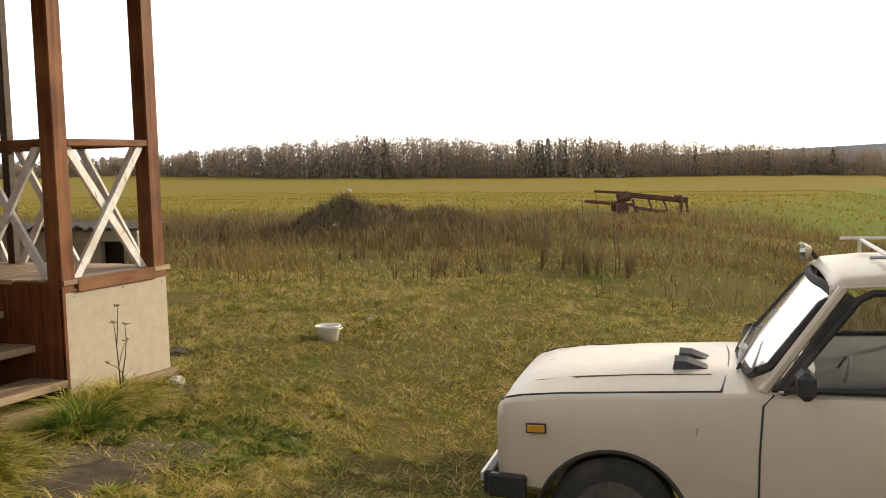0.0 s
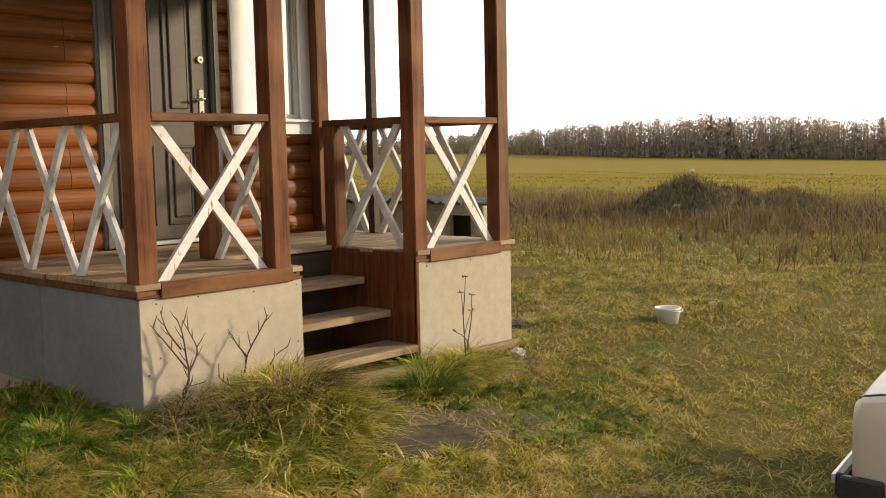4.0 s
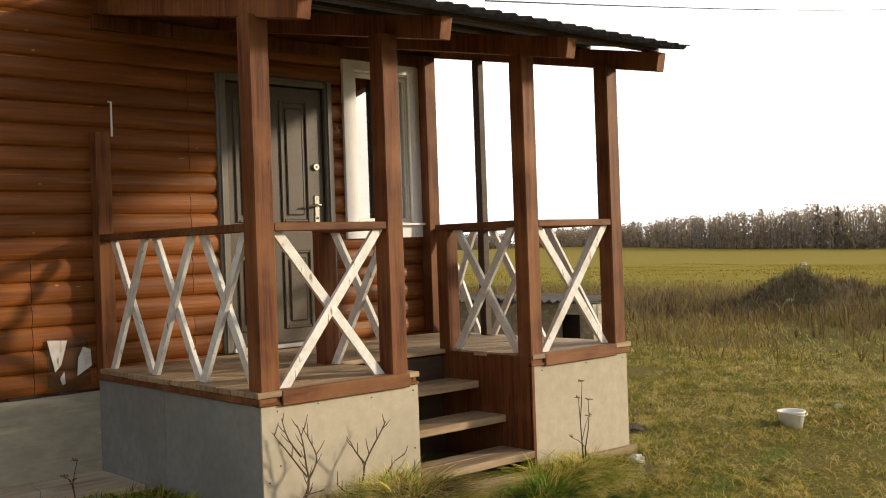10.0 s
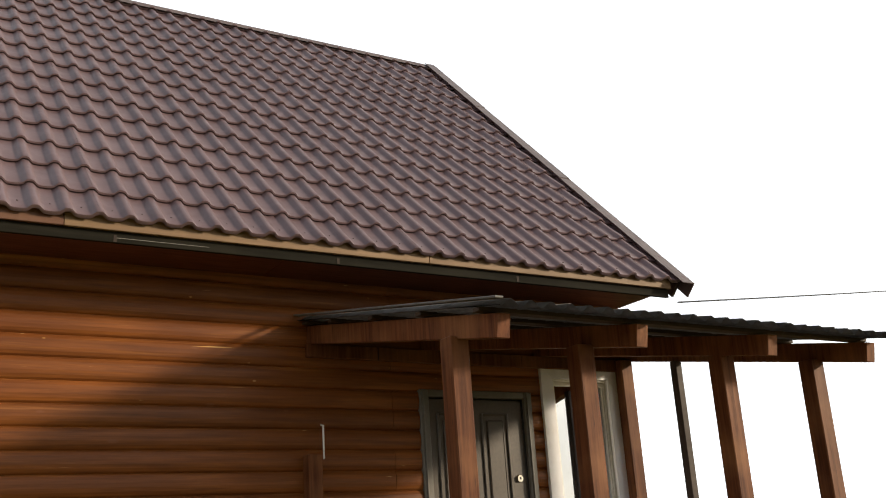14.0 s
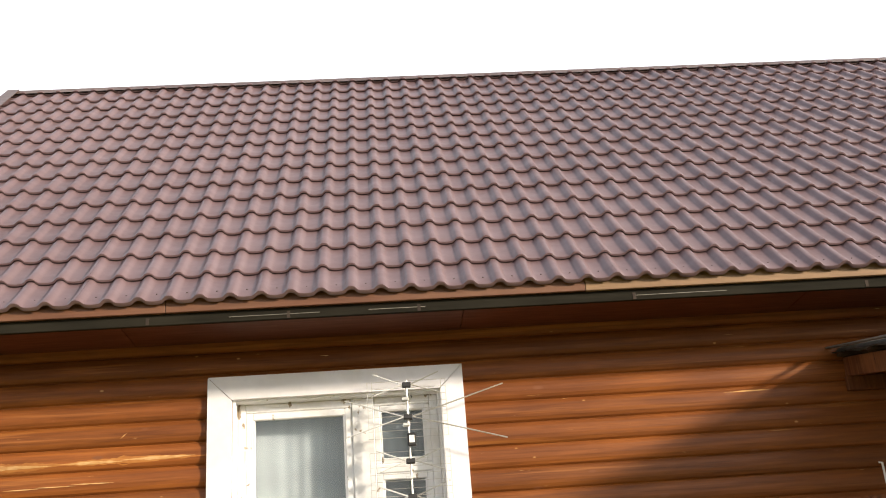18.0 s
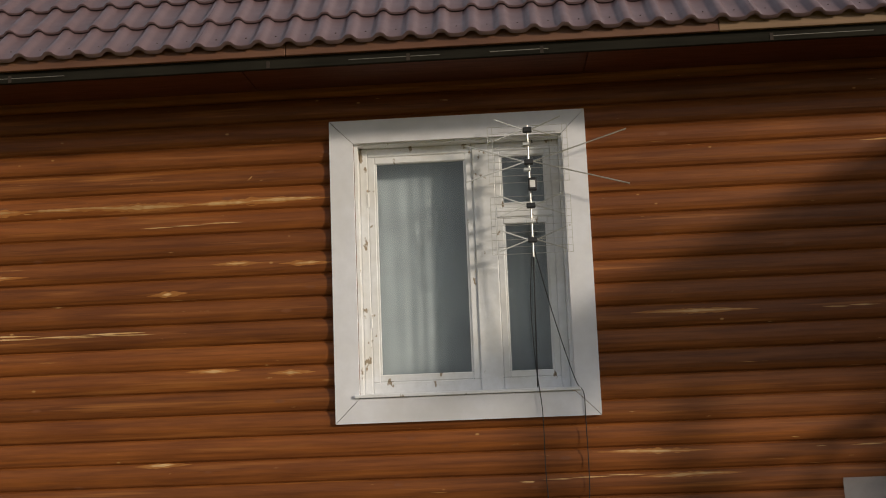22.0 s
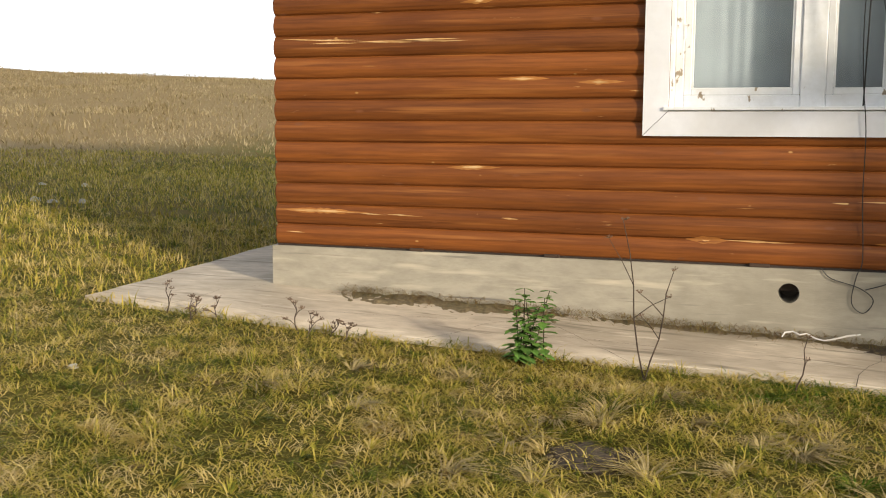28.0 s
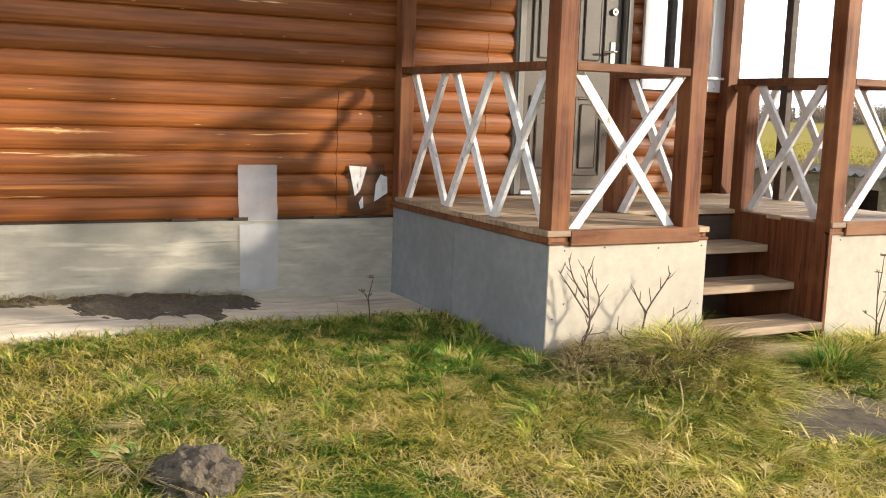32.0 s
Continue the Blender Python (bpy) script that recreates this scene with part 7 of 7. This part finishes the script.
SHRUB_A = [[(4.99, -0.05), (5.07, 0.10), (5.10, 0.21), (5.09, 0.30), (5.07, 0.43), (5.05, 0.52)], [(5.07, 0.10), (5.08, 0.14), (5.21, 0.15)], [(5.09, 0.24), (4.97, 0.40), (4.87, 0.51)], [(5.10, 0.21), (5.16, 0.32), (5.13, 0.42), (5.09, 0.50)], [(5.06, 0.35), (4.99, 0.46), (4.95, 0.57)]]
SHRUB_B = [[(5.30, -0.12), (5.37, 0.01), (5.46, 0.15), (5.49, 0.26), (5.59, 0.40), (5.63, 0.46)], [(5.42, 0.08), (5.34, 0.12), (5.29, 0.17)], [(5.49, 0.24), (5.41, 0.33), (5.37, 0.39)], [(5.37, 0.01), (5.48, 0.09), (5.59, 0.14), (5.68, 0.23), (5.75, 0.26)], [(5.59, 0.14), (5.77, 0.11), (5.82, 0.14)]]
for stems, seed in ((SHRUB_A, 5), (SHRUB_B, 12)):
    tagged(part("dead_shrub", stem_shrub(stems, -2.17, seed), TWIG), "bare dead weed shrub before the cement board", "shrub", "dead shrubs by the porch")


def dry_stem(x, y, h, lean, seed, umbels=3):
    rng = random.Random(seed)
    z = ground_z(x, y)
    ob = empty("dry_stem", "tall dry weed stem with seed heads", "plant", "dry stems")
    bm = bmesh.new()
    top = Vector((x + lean, y + 0.03, z + h))
    pts = [Vector((x, y, z - 0.02)).lerp(top, k / 5) + Vector((0.012 * math.sin(k * 1.7 + seed), 0, 0)) for k in range(6)]
    add_tube(bm, pts, [0.005, 0.0048, 0.0042, 0.0036, 0.003, 0.002], 5)
    tips = [top]
    for k in range(umbels):
        a = pts[2 + k % 3]
        e = a + Vector((rng.uniform(-0.3, 0.32) * min(h, 0.6), rng.uniform(-0.06, 0.06), rng.uniform(0.12, 0.35) * h))
        add_tube(bm, [a, a.lerp(e, 0.5) + Vector((0, 0, 0.012)), e], [0.003, 0.0024, 0.0016], 4)
        tips.append(e)
    part("stem", bm, TWIG, ob)
    bm = bmesh.new()
    for tip in tips:
        for k in range(14):
            d = Vector((rng.uniform(-1, 1), rng.uniform(-1, 1), rng.uniform(0.1, 0.8))).normalized() * rng.uniform(0.010, 0.026)
            add_tube(bm, [tip, tip + d], [0.0012, 0.001], 3)
            bmesh.ops.create_icosphere(bm, subdivisions=1, radius=rng.uniform(0.0022, 0.0045), matrix=Matrix.Translation(tip + d))
    tagged(part("seed_cluster", bm, SEED, ob), kind="stuff")


dry_stem(0.86, -1.10, 0.86, -0.12, 2, 2)
dry_stem(0.88, -1.12, 0.60, 0.13, 4, 2)
dry_stem(7.12, -2.33, 0.62, 0.05, 6, 2)
dry_stem(7.18, -2.30, 0.48, 0.10, 8, 1)
dry_stem(1.65, -1.05, 0.30, 0.05, 10, 1)
dry_stem(4.25, -1.15, 0.30, 0.03, 12, 2)
for k, (x, y) in enumerate(((-2.05, -0.98), (-1.85, -1.02), (-1.25, -1.05), (-1.05, -1.02), (-1.15, -1.1), (-2.2, -1.0), (-0.95, -1.06), (-2.0, -1.08))):
    dry_stem(x, y, 0.11 + 0.045 * (k % 3), 0.05 - 0.04 * (k % 3), 30 + k, 3)
for k, (x, y) in enumerate(((15.8, -2.9), (16.4, -3.2), (17.3, -2.5), (17.0, -3.1), (16.9, -2.0), (18.5, -2.4), (14.9, -3.4), (18.9, -0.8), (16.1, -1.2))):
    dry_stem(x, y, 0.75 + 0.12 * (k % 3), 0.06 - 0.05 * (k % 3), 60 + k, 4)

nettle = empty("nettle", "leafy green nettle at the apron edge", "plant")
rng = random.Random(3)
bm, lv = bmesh.new(), bmesh.new()
nx, ny = 0.24, -1.12
nz = ground_z(nx, ny)
for s in range(8):
    b = Vector((nx + rng.uniform(-0.12, 0.12), ny + rng.uniform(-0.06, 0.06), nz - 0.01))
    t = b + Vector((rng.uniform(-0.13, 0.13), rng.uniform(-0.08, 0.08), rng.uniform(0.22, 0.47)))
    add_tube(bm, [b, b.lerp(t, 0.5), t], [0.004, 0.0035, 0.002], 5)
    for k in range(11):
        c = b.lerp(t, 0.2 + 0.8 * k / 10)
        for side in (0, math.pi):
            a = side + k * 1.57 + rng.uniform(-0.8, 0.8)
            d = Vector((math.cos(a), math.sin(a), rng.uniform(-0.35, 0.25)))
            w = d.cross(Vector((0, 0, 1))).normalized()
            ln_ = rng.uniform(0.07, 0.11) * (1.15 - 0.5 * k / 10)
            q = [c, c + d * ln_ * 0.35 + w * ln_ * 0.30, c + d * ln_ * 0.75 + w * ln_ * 0.18, c + d * ln_ - Vector((0, 0, 0.008)), c + d * ln_ * 0.75 - w * ln_ * 0.18, c + d * ln_ * 0.35 - w * ln_ * 0.30]
            mid = lv.verts.new(c + d * ln_ * 0.5 - Vector((0, 0, 0.004)))
            vs = [lv.verts.new(v) for v in q]
            for j in range(6):
                lv.faces.new((mid, vs[j], vs[(j + 1) % 6]))
part("stem_cluster", bm, TWIG, nettle)
part("foliage", lv, NETTLE, nettle)
# a few broad leaves low in the grass
for x, y, r in ((4.35, -1.95, 0.07), (4.45, -2.0, 0.05), (2.55, -2.75, 0.05), (2.62, -2.7, 0.04), (4.1, -1.8, 0.05)):
    bm = bmesh.new()
    z = ground_z(x, y)
    for k in range(4):
        a = k * 1.7 + x
        d = Vector((math.cos(a), math.sin(a), 0.55)).normalized()
        w = d.cross(Vector((0, 0, 1))).normalized()
        vs = [bm.verts.new(Vector((x, y, z)) + d * r * u * 2 + w * r * v) for u, v in ((0, 0), (0.4, 0.5), (0.8, 0.45), (1.1, 0), (0.8, -0.45), (0.4, -0.5))]
        bm.faces.new(vs)
    tagged(part("broad_leaf_weed", bm, NETTLE), "low broad-leaved weed in the grass", "weed", "broad-leaved weeds")
# dead branch lying on the grass
bm = bmesh.new()
b0 = Vector((5.02, -3.05, ground_z(5.02, -3.05) + 0.09))
add_tube(bm, [b0 + Vector((0.03, 0.07, 0.10)), b0 + Vector((0.015, 0.03, 0.05)), b0, b0 + Vector((-0.05, -0.05, -0.01)), b0 + Vector((-0.13, -0.07, -0.03)), b0 + Vector((-0.22, -0.10, -0.06))], [0.002, 0.004, 0.005, 0.005, 0.004, 0.002], 6)
add_tube(bm, [b0 + Vector((-0.05, -0.05, -0.01)), b0 + Vector((-0.07, -0.12, -0.03)), b0 + Vector((-0.12, -0.17, -0.06))], [0.004, 0.003, 0.002], 5)
tagged(part("dead_branch", bm, STRAW), "pale broken dead branch lying in the grass", "branch")

# ---------------------------------------------------------------- wood on the horizon
# crown colours are lifted and greyed, putting distance haze into the colour
BARK = leafy("wood_crowns", ((0.0, (0.27, 0.235, 0.215)), (0.35, (0.36, 0.31, 0.275)), (0.6, (0.42, 0.34, 0.26)), (0.8, (0.50, 0.35, 0.17)), (1.0, (0.33, 0.30, 0.25))), patch=0.045, shift=0.5)
SPRUCE = leafy("spruce_crowns", ((0.0, (0.14, 0.14, 0.115)), (1.0, (0.21, 0.20, 0.155))), patch=0.05, shift=0.2)
TRUNK = surf("far_trunk", (0.30, 0.26, 0.225), (0.20, 0.17, 0.145), (1, 1, 1), 0.1, rough=0.9, bump=0.0, island=True, vary=0.4)
rng = random.Random(21)
ng = np.random.default_rng(21)
crown_pts, crown_size, trunks, dark_pts, dark_size = [], [], bmesh.new(), [], []
# (bearing from the house in degrees, distance, tree height) along the edge of the wood
EDGE = ((-14, 320, 7.5), (-6, 330, 7.6), (0, 330, 8.2), (5, 320, 9.0), (9, 300, 9.8), (13, 285, 10.8), (17, 278, 11.6), (20, 272, 10.4), (26, 270, 12.0), (33, 280, 10.4), (36, 295, 8.2), (39, 310, 6.8), (44, 360, 6.2), (55, 420, 5.6), (66, 450, 5.5))
def edge_at(a):
    for p, q in zip(EDGE, EDGE[1:]):
        if p[0] <= a <= q[0]:
            k = (a - p[0]) / (q[0] - p[0])
            return p[1] + (q[1] - p[1]) * k, p[2] + (q[2] - p[2]) * k
    return EDGE[-1][1:]
for k in range(2100):
    a = rng.uniform(-14, 66)
    dist, h = edge_at(a)
    dist += abs(rng.gauss(0, 14))
    h *= rng.uniform(0.72, 1.0) * (1.0 + 0.10 * noise.noise((a * 0.35, 0, 3)) + 0.07 * noise.noise((a * 1.4, 5, 0)))
    x, y = 2 + dist * math.cos(radians(a)), -6.5 + dist * math.sin(radians(a))
    z = ground_z(x, y) - 0.3
    spruce = rng.random() < (0.32 if 14.8 < a < 18.8 else 0.06 if a < 10 else 0.02)
    add_tube(trunks, ((x, y, z), (x + rng.uniform(-0.4, 0.4), y, z + h * 0.9)), (0.16, 0.04), 3, False)
    m = 120
    u = ng.uniform(0.0, 1.0, m)
    if spruce:
        w = 0.18 * h * (1.05 - u)
        dark_pts.append(np.column_stack([x + ng.normal(0, 1, m) * w * 0.7, y + ng.normal(0, 1, m) * w * 0.7, z + u * h * 0.95]))
        dark_size.append(ng.uniform(0.4, 0.9, m))
    else:
        w = 0.22 * h * np.sqrt(np.clip(1.04 - u, 0, 1)) * np.clip(u * 2.4, 0.95, 1)
        crown_pts.append(np.column_stack([x + ng.normal(0, 1, m) * w * 0.8, y + ng.normal(0, 1, m) * w * 0.8, z + u * h]))
        crown_size.append(ng.uniform(0.25, 0.75, m) * (1.2 - 0.5 * u))
def clump_mesh(name, label, pts, size, material, seed):
    pts, size = np.concatenate(pts), np.concatenate(size)
    n = len(pts)
    return blades(name, label, pts, size * 1.15, np.random.default_rng(seed).uniform(0.0, 1.3, n), size * 0.62, material, "wood", seed)
clump_mesh("wood", "bare brown autumn wood along the horizon", crown_pts, crown_size, BARK, 90)
clump_mesh("spruce_wood", "dark spruces in the far wood", dark_pts, dark_size, SPRUCE, 91)
tagged(part("wood_trunks", trunks, TRUNK), "slender pale trunks of the far wood", "wood", kind="stuff")
# low ridge far behind; distance haze is put into its blue-grey colour
RIDGE = surf("hazy_ridge", (0.22, 0.235, 0.25), (0.19, 0.205, 0.215), (0.02, 0.02, 0.02), 0.01, rough=1.0, bump=0.0)
bm = bmesh.new()
row = []
for k in range(60):
    a = radians(-20 + k * 1.9)
    d = 1500
    h = 2 + 12 * math.exp(-((math.degrees(a) + 4) / 9) ** 2) + 3 * noise.noise((k * 0.15, 0, 0))
    row.append((bm.verts.new((d * math.cos(a), d * math.sin(a), -30)), bm.verts.new((d * math.cos(a), d * math.sin(a), h))))
for r, s in zip(row, row[1:]):
    bm.faces.new((r[0], s[0], s[1], r[1]))
tagged(smooth(part("backdrop", bm, RIDGE)), "far hazy blue ridge on the horizon", "hills", kind="structure")
